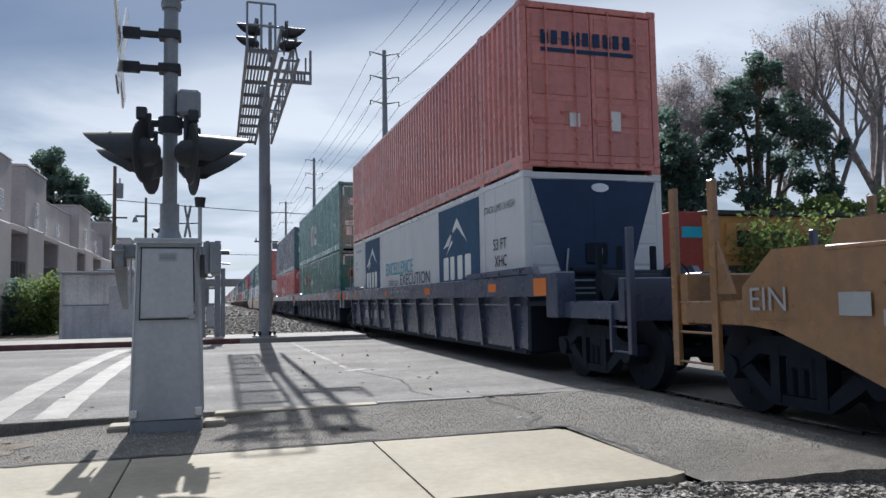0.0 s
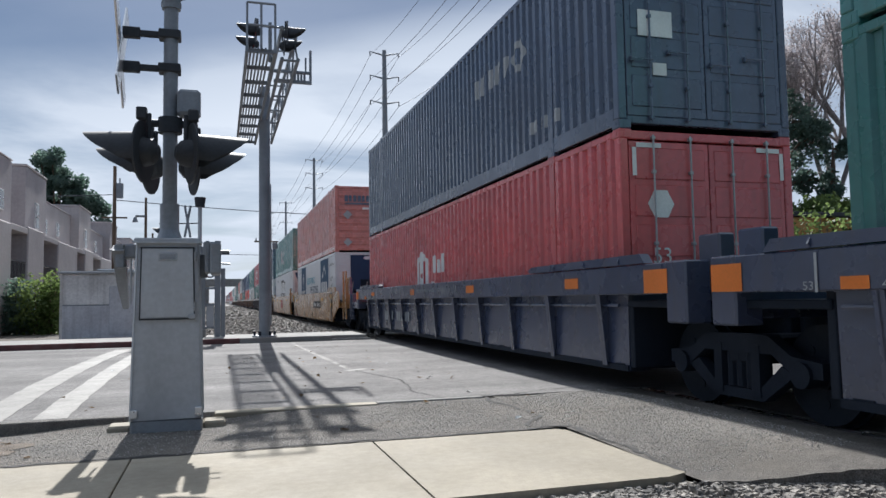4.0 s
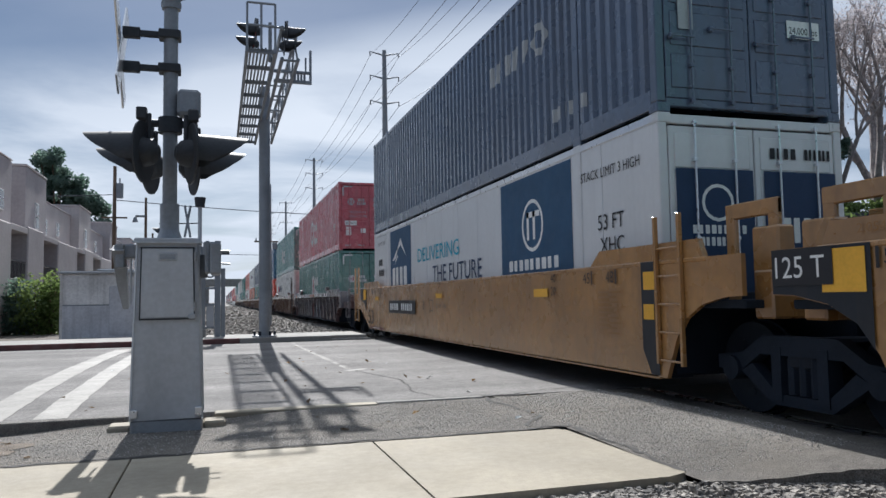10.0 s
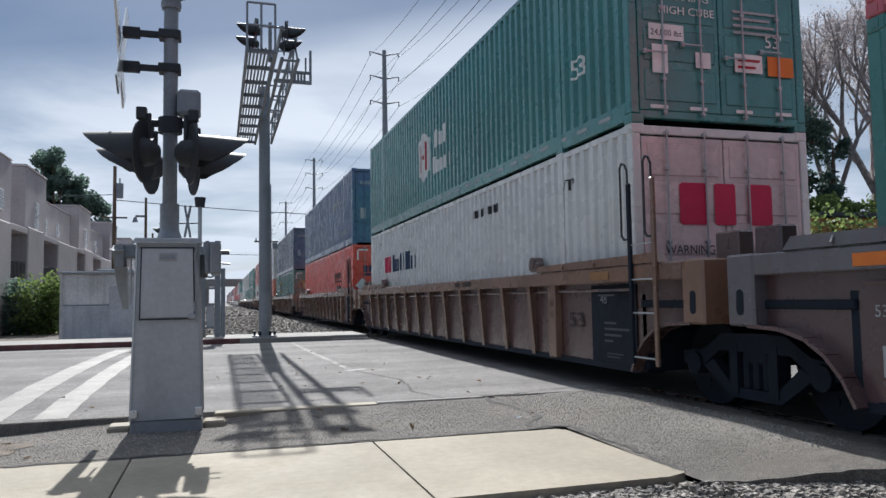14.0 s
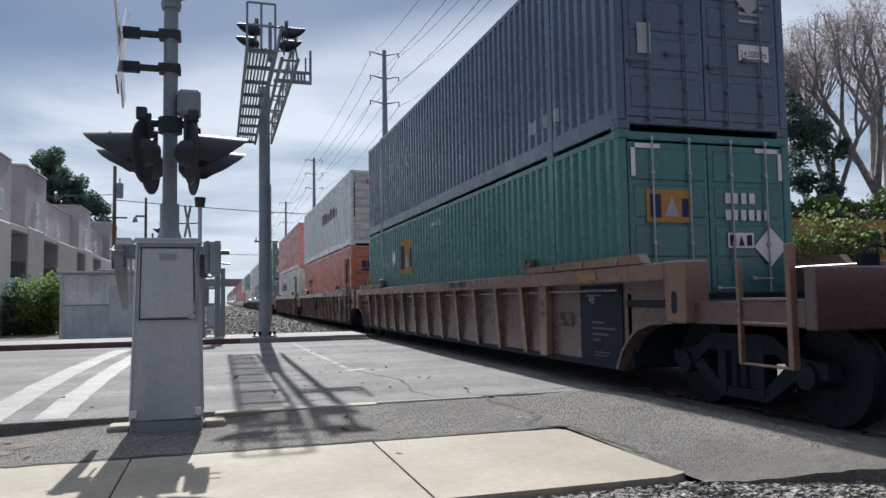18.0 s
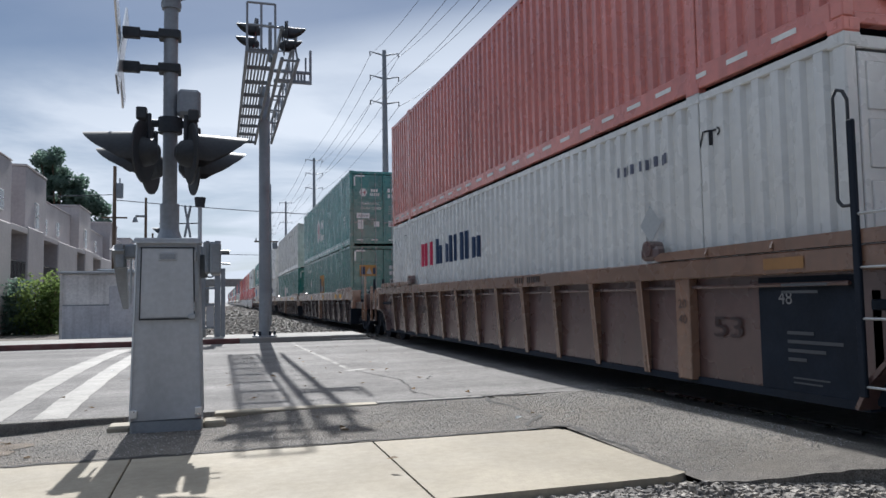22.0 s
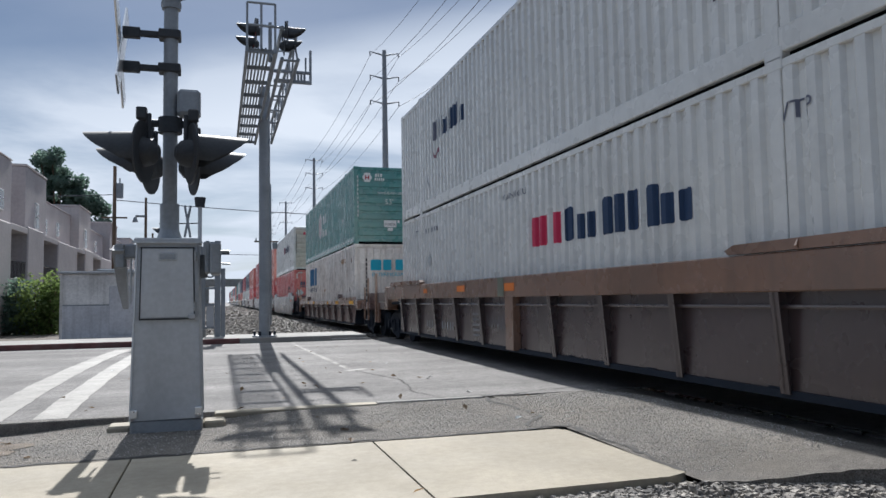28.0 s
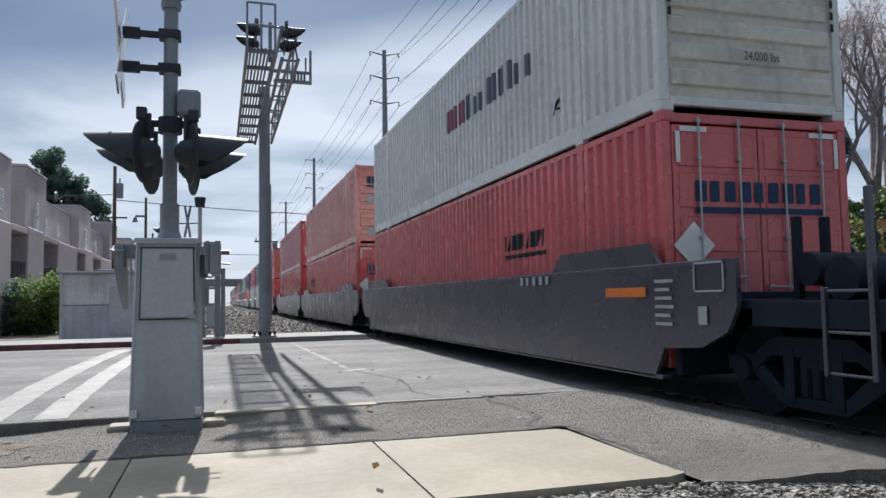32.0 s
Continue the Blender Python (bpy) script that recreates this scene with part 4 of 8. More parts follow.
STUCCO = material("beige_stucco", (0.50, 0.462, 0.455), 0.9, var=0.08, scale=0.5, bump=0.25, bscale=30, streak=0.12)
STUCCO2 = material("grey_brown_stucco", (0.41, 0.38, 0.385), 0.9, var=0.08, scale=0.5, bump=0.25, bscale=30, streak=0.12)
GLASSM = material("dark_window_glass", (0.03, 0.035, 0.045), 0.08, var=0.05, bump=0.0, spec=0.7)
WINFR = plain("white_window_frame", (0.75, 0.75, 0.74))
# Dark trim colour; on the balcony walls it stands in for shade.
DARKW = material("dark_trim_and_painted_shade", (0.07, 0.065, 0.065), 0.8)
for i in range(5):
    a = thing("apartment_house", "beige stucco apartment house with flat roof and recessed balconies", "apartment house", pose(-10.0, 28.25 + 15.95 * i, -0.07), "row of apartment houses")
    st, st2 = (STUCCO, STUCCO2) if i % 2 == 0 else (STUCCO2, STUCCO)
    h = 8.95 - 0.2 * (i % 3)
    w0 = h - 0.45 if i == 0 else h - 0.95
    part("tower", Shape().box(-9, 0.0, 0.0, 4.9, 0, h, 0.03), st, a)
    part("wing", Shape().box(-9, -0.6 if i else -0.02, 4.905, 15.94 if i else 13.2, 0, w0, 0.03), st2, a)
    part("parapet", Shape().box(-9.1, 0.06, -0.06, 4.96, h, h + 0.12, 0.02), st2, a)
    part("coping", Shape().box(-9.1, (-0.6 if i else -0.02) + 0.05, 4.97, 15.9 if i else 13.15, w0, w0 + 0.08, 0.02), st, a)
    for y0, y1, top in ((2.85, 8.8, 4.95), (11.8, 15.2, 5.1)):
        part("porch_block", Shape().box(-0.55, 1.1, y0, y1, 0, top, 0.06), st if y0 < 5 else st2, a)
    for y0, y1 in ((-0.68, 2.84), (8.81, 11.79)):
        r = part("balcony", Shape().box(-0.55, 1.05, y0, y1, 2.35, 2.5, 0.01), st2, a)
        part("lintel", Shape().box(-0.5, 1.08, y0, y1, 4.7, 4.98, 0.02), st, r)
        # Thin dark sheets give the balcony and garage recesses their shade.
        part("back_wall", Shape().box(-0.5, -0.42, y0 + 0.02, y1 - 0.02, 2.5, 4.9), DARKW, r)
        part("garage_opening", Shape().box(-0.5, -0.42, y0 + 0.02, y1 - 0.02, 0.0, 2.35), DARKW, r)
        part("handrail", Shape().box(0.96, 1.02, y0, y1, 3.28, 3.36, 0.008), DARKW, r)
        for k in range(12):
            put("baluster", shared("baluster", lambda: Shape().box(0.975, 1.005, -0.015, 0.015, 2.5, 3.3)), DARKW, r, at=pose(0, y0 + 0.15 + k * (y1 - y0 - 0.3) / 11, 0))
        d = part("balcony_door", Shape().box(-0.42, -0.38, y0 + 0.7, y0 + 2.2, 2.5, 4.5, 0.01), WINFR, r)
        part("pane", Shape().box(-0.39, -0.36, y0 + 0.8, y0 + 2.1, 2.6, 4.4), GLASSM, d)
    for xx, yy, zz, w_, hh in ((0.0, 2.5, 6.3, 0.85, 1.5), (-0.6 if i else -0.02, 11.3, 6.35, 0.8, 1.0), (-0.6 if i else -0.02, 7.4, 6.2, 1.2, 1.0)):
        w = part("window", Shape().box(xx - 0.02, xx + 0.06, yy - w_ / 2, yy + w_ / 2, zz - hh / 2, zz + hh / 2, 0.01), WINFR, a)
        for zc in (-1, 1):
            part("pane", Shape().box(xx + 0.03, xx + 0.075, yy - w_ / 2 + 0.07, yy + w_ / 2 - 0.07, zz + (0.04 if zc > 0 else -hh / 2 + 0.07), zz + (hh / 2 - 0.07 if zc > 0 else -0.04)), GLASSM, w)
    w = part("window", Shape().box(-3.2, -2.0, -0.06, 0.0, 5.0, 6.6, 0.01), WINFR, a)
    part("pane", Shape().box(-3.1, -2.1, -0.075, -0.04, 5.1, 6.5), GLASSM, w)


# ---- plants ----
def leaves(n, spots, size, seed, flat=0.6):
    """Small bent leaves round given centres (x, y, z, radius)."""
    r = random.Random(seed)
    s = Shape()
    for i in range(n):
        cx, cy, cz, rad = spots[i % len(spots)]
        d = Vector((r.gauss(0, 1), r.gauss(0, 1), r.gauss(0, 1) * flat)).normalized() * rad * r.random() ** 0.45
        p = Vector((cx, cy, cz)) + d
        q = Euler((r.uniform(-1.3, 1.3), r.uniform(-1.3, 1.3), r.uniform(0, 6.3))).to_matrix()
        k = size * r.uniform(0.6, 1.4)
        a, b, c, e, m0, m1 = [p + q @ Vector(v) * k for v in ((0, -1, 0), (0.55, 0, 0.12), (0, 1, 0), (-0.55, 0, 0.12), (0, -0.3, -0.1), (0, 0.3, -0.1))]
        s.add([a, b, c, e], [(0, 1, 2), (0, 2, 3)])
    return s


def limbs(h, trunk_h, r0, spread, seed, levels=3, lean=0.0):
    """Trunk and forking limbs; gives the shape and the limb ends."""
    r = random.Random(seed)
    s, ends = Shape(), []

    def grow(p, d, length, rad, lev):
        n = 3
        for i in range(n):
            q = p + d * (length / n)
            d = (d + Vector((r.uniform(-0.16, 0.16), r.uniform(-0.16, 0.16), r.uniform(-0.02, 0.14)))).normalized()
            s.cyl(p, q, rad * (1 - 0.22 * i / n), rad * (1 - 0.22 * (i + 1) / n), 7 if lev < 2 else 5, cap=False)
            p = q
            if lev >= 1:
                ends.append((p.x, p.y, p.z, lev))
        if lev < levels:
            k = 3 if lev < 2 else 2
            for j in range(k + (r.random() < 0.5)):
                a = 2 * math.pi * (j + r.random() * 0.7) / k
                nd = (d + Vector((math.cos(a), math.sin(a), 0.35)) * spread * r.uniform(0.6, 1.2)).normalized()
                grow(p, nd, length * r.uniform(0.55, 0.8), rad * 0.6, lev + 1)
    grow(Vector((0, 0, 0)), Vector((lean, lean * 0.5, 1)).normalized(), trunk_h, r0, 0)
    top = max(e[2] for e in ends)
    k = h / top
    s.v = [(x * k, y * k, z * k) for x, y, z in s.v]
    return s, [(x * k, y * k, z * k, lev) for x, y, z, lev in ends]


def tree(name, label, x, y, h, seed, leaf, n, size, rad, bark=BARK, trunk=0.35, r0=0.28, spread=0.7, levels=3, low=0.0, sparse=False):
    t = thing(name, label, "tree", pose(x, y, -0.1, 0, 0, 0), "trees beyond the track")
    s, ends = limbs(h, h * trunk, r0, spread, seed, levels)
    part("trunk", s, bark, t)
    pick = [(a, b, c, rad * (0.6 if sparse else 1.0)) for a, b, c, lev in ends if c > h * low and lev >= 2]
    random.Random(seed).shuffle(pick)
    lv = leaves(n, pick, size, seed + 5)
    put("crown", lv.mesh("crown", smooth=False, fix=False), leaf, t)
    return t


def clump_tree(label, x, y, trunk_h, crowns, n, size, seed, leaf, rad=0.62):
    """Thin stems that fork into many separate leafy clumps; crowns: (dx, dz, half width, half height, clumps)."""
    t = thing("green_tree", label, "tree", pose(x, y, -0.1), "trees beyond the track")
    r = random.Random(seed)
    st, spots = Shape(), []
    for dx, dz, w, h, k in crowns:
        fork = Vector((dx * 0.45, r.uniform(-0.2, 0.2), max(trunk_h, dz - h * 0.9)))
        st.tube([(0, 0, 0), (dx * 0.15, 0, trunk_h), tuple(fork)], 0.11, 7)
        st.cyl(fork, (dx, 0, dz + h * 0.5), 0.09, 0.03, 6)
        for i in range(k):
            a, c = r.uniform(0, 6.283), r.uniform(-1, 1)
            m, q = r.uniform(0.4, 1.0), math.sqrt(1 - c * c)
            p = (dx + w * m * q * math.cos(a), w * 0.8 * m * q * math.sin(a), dz + h * m * c)
            u = r.uniform(-0.5, 0.5)
            mid = Vector((dx, 0, dz + h * u)).lerp(fork, 0.25)
            st.cyl(mid, p, 0.04, 0.015, 5, cap=False)
            spots.append((*p, rad * r.uniform(0.6, 1.25)))
    part("trunk", st, BARK, t)
    put("crown", leaves(n, spots, size, seed + 5, 0.75).mesh("crown", smooth=False, fix=False), leaf, t)


clump_tree("dense dark green tree beyond the track", 21.6, 31.5, 2.6, [(-0.3, 8.2, 1.5, 2.4, 30), (0.9, 7.4, 1.5, 2.0, 24), (-1.0, 6.4, 1.3, 1.8, 18), (0.9, 5.4, 1.4, 1.2, 14)], 11000, 0.12, 101, LEAF_DK, 0.5)
clump_tree("tall dark green tree with open branches beyond the track", 25.8, 30.8, 3.4, [(-1.2, 10.3, 1.6, 1.4, 20), (0.3, 11.7, 1.7, 1.7, 26), (2.3, 10.2, 1.5, 1.3, 18), (3.7, 9.2, 1.2, 1.4, 14), (0.0, 8.6, 1.3, 0.9, 11), (-2.1, 8.4, 0.9, 0.9, 8), (1.8, 7.6, 0.9, 0.7, 6), (3.4, 7.2, 1.1, 0.9, 9), (-1.0, 6.5, 1.2, 0.9, 10), (0.8, 5.6, 1.2, 0.8, 8)], 13500, 0.115, 102, LEAF_DK, 0.5)
clump_tree("small tree with an ivy-clad trunk beyond the track", 29.2, 29.6, 3.0, [(0.0, 5.9, 0.45, 1.6, 12), (0.3, 8.4, 0.8, 0.8, 5)], 2000, 0.11, 109, LEAF_DK, 0.42)
clump_tree("rounded green tree behind the shop", 33.4, 29.0, 2.0, [(0.0, 5.9, 2.0, 1.3, 20), (2.4, 5.6, 1.6, 1.4, 12)], 4200, 0.12, 107, LEAF_LT, 0.5)
clump_tree("low bright green tree behind the shop", 27.2, 27.5, 1.8, [(-0.9, 5.0, 1.4, 0.8, 14), (1.4, 4.9, 1.5, 0.7, 14)], 3600, 0.10, 111, LEAF_LT, 0.45)
for k, (x, y, h, r0) in enumerate(((24.2, 34.0, 13.6, 0.11), (26.2, 35.5, 14.9, 0.12), (28.6, 33.5, 16.4, 0.14), (30.7, 31.2, 17.4, 0.17), (33.2, 31.0, 18.4, 0.22), (36.8, 33.0, 18.8, 0.17), (40.0, 31.5, 18.8, 0.17))):
    tree("sparse_tree", "tall tree with sparse greyish leaves and bare branches", x, y, h, 130 + k, LEAF_DRY, 14000 if k < 4 else 8000, 0.052, 0.95, PALEBARK, 0.24, r0, 0.42 if k < 4 else 0.6, 6 if k < 4 else 5, 0.36, True)
bt = thing("green_tree", "big rounded dark green tree behind the apartment houses", "tree", pose(-18.6, 96.0, -0.1), "trees beyond the track")
rt = random.Random(88)
lumps = []
for i in range(60):
    a, c = rt.uniform(0, 6.283), rt.uniform(-1, 1)
    k = rt.uniform(0.45, 1.0)
    q = math.sqrt(1 - c * c)
    lumps.append((3.5 * k * q * math.cos(a) - 0.7 * c, 3.0 * k * q * math.sin(a), 14.6 + 4.4 * k * c, 1.1) if i < 44 else (3.9 + 2.2 * k * q * math.cos(a), 2.0 * k * q * math.sin(a), 11.6 + 3.4 * k * c, 1.0))
tr_ = Shape().cyl((0, 0, 0), (0.2, 0, 10.5), 0.55, 0.35, 10)
for p in lumps[::3]:
    tr_.cyl((0.15, 0, 9.0 + rt.uniform(-1, 1.5)), p[:3], 0.16, 0.05, 6)
part("trunk", tr_, BARK, bt)
put("crown", leaves(15000, lumps, 0.26, 89, 0.8).mesh("crown", smooth=False, fix=False), LEAF_DK, bt)


def shrub(name, label, x, y, w, d, h, seed, leaf, n, size):
    r = random.Random(seed)
    t = thing(name, label, "shrub", pose(x, y, -0.08), "shrubs")
    st, spots = Shape(), []
    for i in range(14):
        a, b = r.uniform(-w / 2, w / 2), r.uniform(-d / 2, d / 2)
        top = h * r.uniform(0.6, 0.95)
        st.cyl((a * 0.6, b * 0.6, 0), (a, b, top), 0.03, 0.012, 5)
        for k in range(5):
            spots.append((a + r.uniform(-0.2, 0.2), b + r.uniform(-0.2, 0.2), top * (0.15 + 0.2 * k), 0.16 * h + 0.15))
    part("stems", st, BARK, t)
    put("foliage", leaves(n, spots, size, seed + 1, 1.0).mesh("foliage", smooth=False, fix=False), leaf, t)


shrub("hedge", "dense dark green hedge in front of the apartments", -8.25, 36.4, 1.1, 1.4, 2.5, 201, LEAF_DK, 4200, 0.09)
shrub("hedge", "bright green climbing hedge in front of the apartments", -7.35, 36.2, 1.2, 1.6, 2.6, 202, LEAF_LT, 5000, 0.085)
shrub("bush", "bright green bushy plant by the shop", 17.4, 19.4, 2.2, 1.2, 4.2, 203, LEAF_LT, 3200, 0.09)
shrub("bush", "green bushy plant by the shop", 19.8, 19.6, 2.6, 1.2, 3.9, 204, LEAF_LT, 3000, 0.09)
shrub("bush", "green bushy plant by the shop", 25.5, 19.8, 2.8, 1.2, 3.8, 205, LEAF_DK, 2500, 0.09)

# ---- right side: shop, billboard, far building ----
SHOPW = material("yellow_ochre_shop_paint", (0.55, 0.29, 0.10), 0.8, var=0.08, scale=0.6, bump=0.1, streak=0.12)
SHOPR = material("dull_red_shop_paint", (0.30, 0.06, 0.05), 0.8, var=0.1, scale=0.6)
shop = thing("shop_building", "ochre yellow shop building with red corner and dark roof edge", "shop", pose(14.0, 20.6, -0.07))
part("wall", Shape().box(0.0, 34.0, 0.0, 16.0, 0, 3.85, 0.03), SHOPW, shop)
part("roof_edge", Shape().box(1.2, 34.2, -0.14, 16.1, 3.86, 4.02, 0.02), BLACKP, shop)
part("corner_pier", Shape().box(-0.08, 1.0, -0.1, 0.9, 0, 3.95, 0.03), SHOPR, shop)
part("side_coping", Shape().box(-0.1, 0.3, 0.95, 16.1, 3.86, 4.0, 0.02), GREYP, shop)
part("pier_band", Shape().box(0.2, 0.95, -0.115, -0.1, 3.1, 3.45), G_TEAL, shop)
for i, x in enumerate((1.9, 7.5, 12.0, 17.0)):
    part("sign_board", Shape().box(x, x + 3.2, -0.1, -0.0, 2.55, 3.6, 0.02), SHOPW, shop)
    sg = Shape()
    for q in blocks(x + 0.4, 2.8, 2.2, 0.55, 3 + i % 3, 0.3):
        sg.prism(q, -0.13, -0.1, "y")
    part("sign_lettering", sg, G_BLACK, shop)
for y in (3.0, 7.0, 11.0):
    w = part("window", Shape().box(-0.05, 0.0, y, y + 1.6, 1.9, 3.0, 0.01), G_BLACK, shop)
    part("pane", Shape().box(-0.06, -0.03, y + 0.1, y + 1.5, 2.0, 2.9), GLASSM, w)
part("shopfront", Shape().box(2.0, 30.0, -0.06, 0.0, 0.0, 2.2, 0.01), DARKW, shop)
bb = thing("billboard", "large blue and violet billboard on a dark post", "billboard", pose(24.0, 44.1, -0.07))
AD = material("blue_violet_poster", (0.17, 0.29, 0.56), 0.5, var=0.2, scale=0.25, bump=0.0, second=(0.27, 0.27, 0.55))
part("panel", Shape().box(-0.12, 0.12, -4.9, 4.9, 7.5, 11.75, 0.02), GREYP, bb)
part("poster", Shape().box(-0.135, -0.12, -4.8, 4.8, 7.6, 11.65), AD, bb, "blue poster fading to violet")
ps = Shape()
for q in bars(-4.0, 8.0, 6.0, 0.9, 2):
    ps.add([(-0.139, -a, b) for a, b in q], [(0, 1, 2, 3)])
part("poster_print", ps, G_SILVER, bb)
pt = Shape()
for q in disc(2.2, 10.0, 0.9)[:1]:
    pt.add([(-0.139, -a, b) for a, b in q], [tuple(range(len(q)))])
part("poster_spot", pt, plain("coral_print", (0.45, 0.13, 0.12)), bb)
part("post", Shape().cyl((0.5, 0.0, 0), (0.5, 0.0, 8.0), 0.45, n=16), BLACKP, bb)
part("catwalk", Shape().box(-0.9, -0.1, -4.9, 4.9, 7.2, 7.28, 0.01), GREYP, bb)
fb = thing("office_block", "distant blue-grey office block with dark windows", "building", pose(36.0, 92.0, -0.07))
FBW = material("blue_grey_cladding", (0.22, 0.26, 0.33), 0.7, var=0.08, scale=0.3)
part("wall", Shape().box(-7, 16, 0, 14, 0, 14.0, 0.05), FBW, fb)
part("roof", Shape().box(-3, 6, 2, 9, 14.0, 16.0, 0.05), GREYP, fb)
for r_ in range(3):
    for c_ in range(7):
        part("window", Shape().box(-6 + c_ * 3.1, -4.2 + c_ * 3.1, -0.06, 0.02, 3.0 + r_ * 3.6, 4.8 + r_ * 3.6, 0.01), GLASSM, fb)

# ---- litter and blown leaves ----
rl = random.Random(77)


def leaf_shape():
    s = Shape()
    s.add([(0, -0.05, 0), (0.03, 0, 0.012), (0, 0.055, 0.004), (-0.03, 0, 0.014), (0.012, -0.02, 0.002)], [(0, 1, 2), (0, 2, 3)])
    return s


for i in range(70):
    x, y = rl.uniform(-2.0, 4.4), rl.uniform(6.8, 20.0)
    ob = put("fallen_leaf", shared("fallen_leaf", leaf_shape), LITTER if i % 4 else G_SILVER, at=pose(x, y, 0.004 + (apron_z(x, y) if y < 8.6 else 0.0), rl.uniform(-12, 12), rl.uniform(-12, 12), rl.uniform(0, 360)) @ Matrix.Scale(rl.uniform(0.5, 1.1), 4))
    tagged(ob, "small dry leaf lying on the asphalt", "leaf", "fallen leaves")
BLOWN = []
for i in range(9):
    ob = put("blown_leaf", shared("fallen_leaf", leaf_shape), LITTER)
    tagged(ob, "dry brown leaf tumbling in the draught of the train", "leaf", "blown leaves")
    x, y, rows, a = rl.uniform(0.5, 3.6), rl.uniform(9.0, 17.0), [], 0
    for k in range(33):
        hop = max(0.012, 0.05 * math.sin(k * (0.9 + 0.2 * i) + i))
        rows.append((float(k), pose(x, y, hop, rl.uniform(-40, 40), rl.uniform(-40, 40), a)))
        a += rl.uniform(-60, 70)
        x += rl.uniform(-0.22, 0.16)
        y -= rl.uniform(0.02, 0.32)
    BLOWN.append((ob, rows))

# ---- containers, 53 feet ----
CL, CW, CH = 16.154, 2.591, 2.896
HL, HW = CL / 2, CW / 2
PITCH_C, DEEP = 0.255, 0.05
POST = 6.096


def profile():
    """The fluted side wall from above: (y, depth), between the posts."""
    pts = []
    for a, b in ((-HL + 0.11, -POST - 0.09), (-POST + 0.09, POST - 0.09), (POST + 0.09, HL - 0.11)):
        n = max(1, round((b - a) / PITCH_C))
        s = (b - a) / n
        pts.append((a, 0.012))
        for i in range(n):
            y = a + i * s
            pts += [(y + 0.10 * s, DEEP), (y + 0.38 * s, DEEP), (y + 0.50 * s, 0.006), (y + 0.88 * s, 0.006)]
        pts.append((b, 0.012))
    return pts


PROF = profile()


def fluted_side(k):
    """One stretch of the fluted wall: 0 and 2 beyond the lifting posts, 1 between them."""
    s = Shape()
    for (a, da), (b, db) in zip(PROF, PROF[1:]):
        mid = (a + b) / 2
        if abs(a - b) < 1e-4 or (b - a > 0.17 and da == db == 0.012) or (0 if mid < -POST else (2 if mid > POST else 1)) != k:
            continue
        s.quad((-HW + da, a, 0.27), (-HW + db, b, 0.27), (-HW + db, b, 2.80), (-HW + da, a, 2.80))
        s.quad((-HW + da, a, 2.80), (-HW + db, b, 2.80), (-HW + 0.10, b, 2.80), (-HW + 0.10, a, 2.80))
    return s


PANEL_W = (CL - 0.22) / 13


def smooth_panel():
    return Shape().box(-HW + 0.012, -HW + 0.06, -PANEL_W / 2 + 0.006, PANEL_W / 2 - 0.006, 0.17, 2.80, 0.004)


def smooth_liner():
    return Shape().box(-HW + 0.03, -HW + 0.07, -HL + 0.1, HL - 0.1, 0.17, 2.80)


def frame_shape(low=0.12):
    s = Shape()
    for sx in (-1, 1):
        x0, x1 = sorted((sx * HW, sx * (HW - 0.12)))
        for sy in (-1, 1):
            y0, y1 = sorted((sy * HL, sy * (HL - 0.13)))
            s.box(x0, x1, y0, y1, low, CH - low, 0.012)
        r0, r1 = sorted((sx * (HW - 0.004), sx * (HW - 0.09)))
        s.box(r0, r1, -HL + 0.13, HL - 0.13, 0.045, 0.28, 0.01)
        s.box(r0, r1, -HL + 0.13, HL - 0.13, CH - 0.10, CH - 0.015, 0.01)
    for sy in (-1, 1):
        y0, y1 = sorted((sy * (HL - 0.004), sy * (HL - 0.1)))
        s.box(-HW + 0.12, HW - 0.12, y0, y1, 0.07, 0.17, 0.01)
        s.box(-HW + 0.12, HW - 0.12, y0, y1, CH - 0.13, CH - 0.02, 0.01)
    return s


def roof_shape():
    s = Shape()
    n = 40
    prof = []
    for i in range(n):
        a, w = -HL + 0.05 + (CL - 0.1) * i / n, (CL - 0.1) / n
        prof += [(a, CH - 0.03), (a + 0.15 * w, CH - 0.006), (a + 0.5 * w, CH - 0.006), (a + 0.65 * w, CH - 0.03)]
    prof.append((HL - 0.05, CH - 0.03))
    for (a, za), (b, zb) in zip(prof, prof[1:]):
        s.quad((-HW + 0.05, a, za), (-HW + 0.05, b, zb), (HW - 0.05, b, zb), (HW - 0.05, a, za))
    return s


def floor_sheet():
    return Shape().box(-HW + 0.05, HW - 0.05, -HL + 0.05, HL - 0.05, 0.10, 0.14)


def casting_shape():
    s = Shape()
    s.box(-0.09, 0.09, -0.09, 0.09, -0.06, 0.06, 0.012)
    s.box(-0.094, -0.05, -0.03, 0.03, -0.03, 0.03)
    s.box(-0.03, 0.03, -0.094, -0.05, -0.03, 0.03)
    return s


def post_shape():
    s = Shape()
    s.box(-0.003, 0.06, -0.085, 0.085, 0.03, CH - 0.02, 0.008)
    s.box(-0.006, 0.1, -0.11, 0.11, -0.015, 0.11, 0.01)
    return s.box(-0.006, 0.1, -0.11, 0.11, CH - 0.11, CH + 0.012, 0.01)


def door_leaf():
    """One leaf, 1.16 m wide, hinged at x = 0; its face at y = 0, looking to -y."""
    s = Shape()
    s.box(0.0, 1.155, 0.0, 0.045, 0.17, 2.74, 0.008)
    return s


def door_panel():
    return Shape().box(0.07, 1.09, -0.010, 0.004, -0.20, 0.20, 0.010)


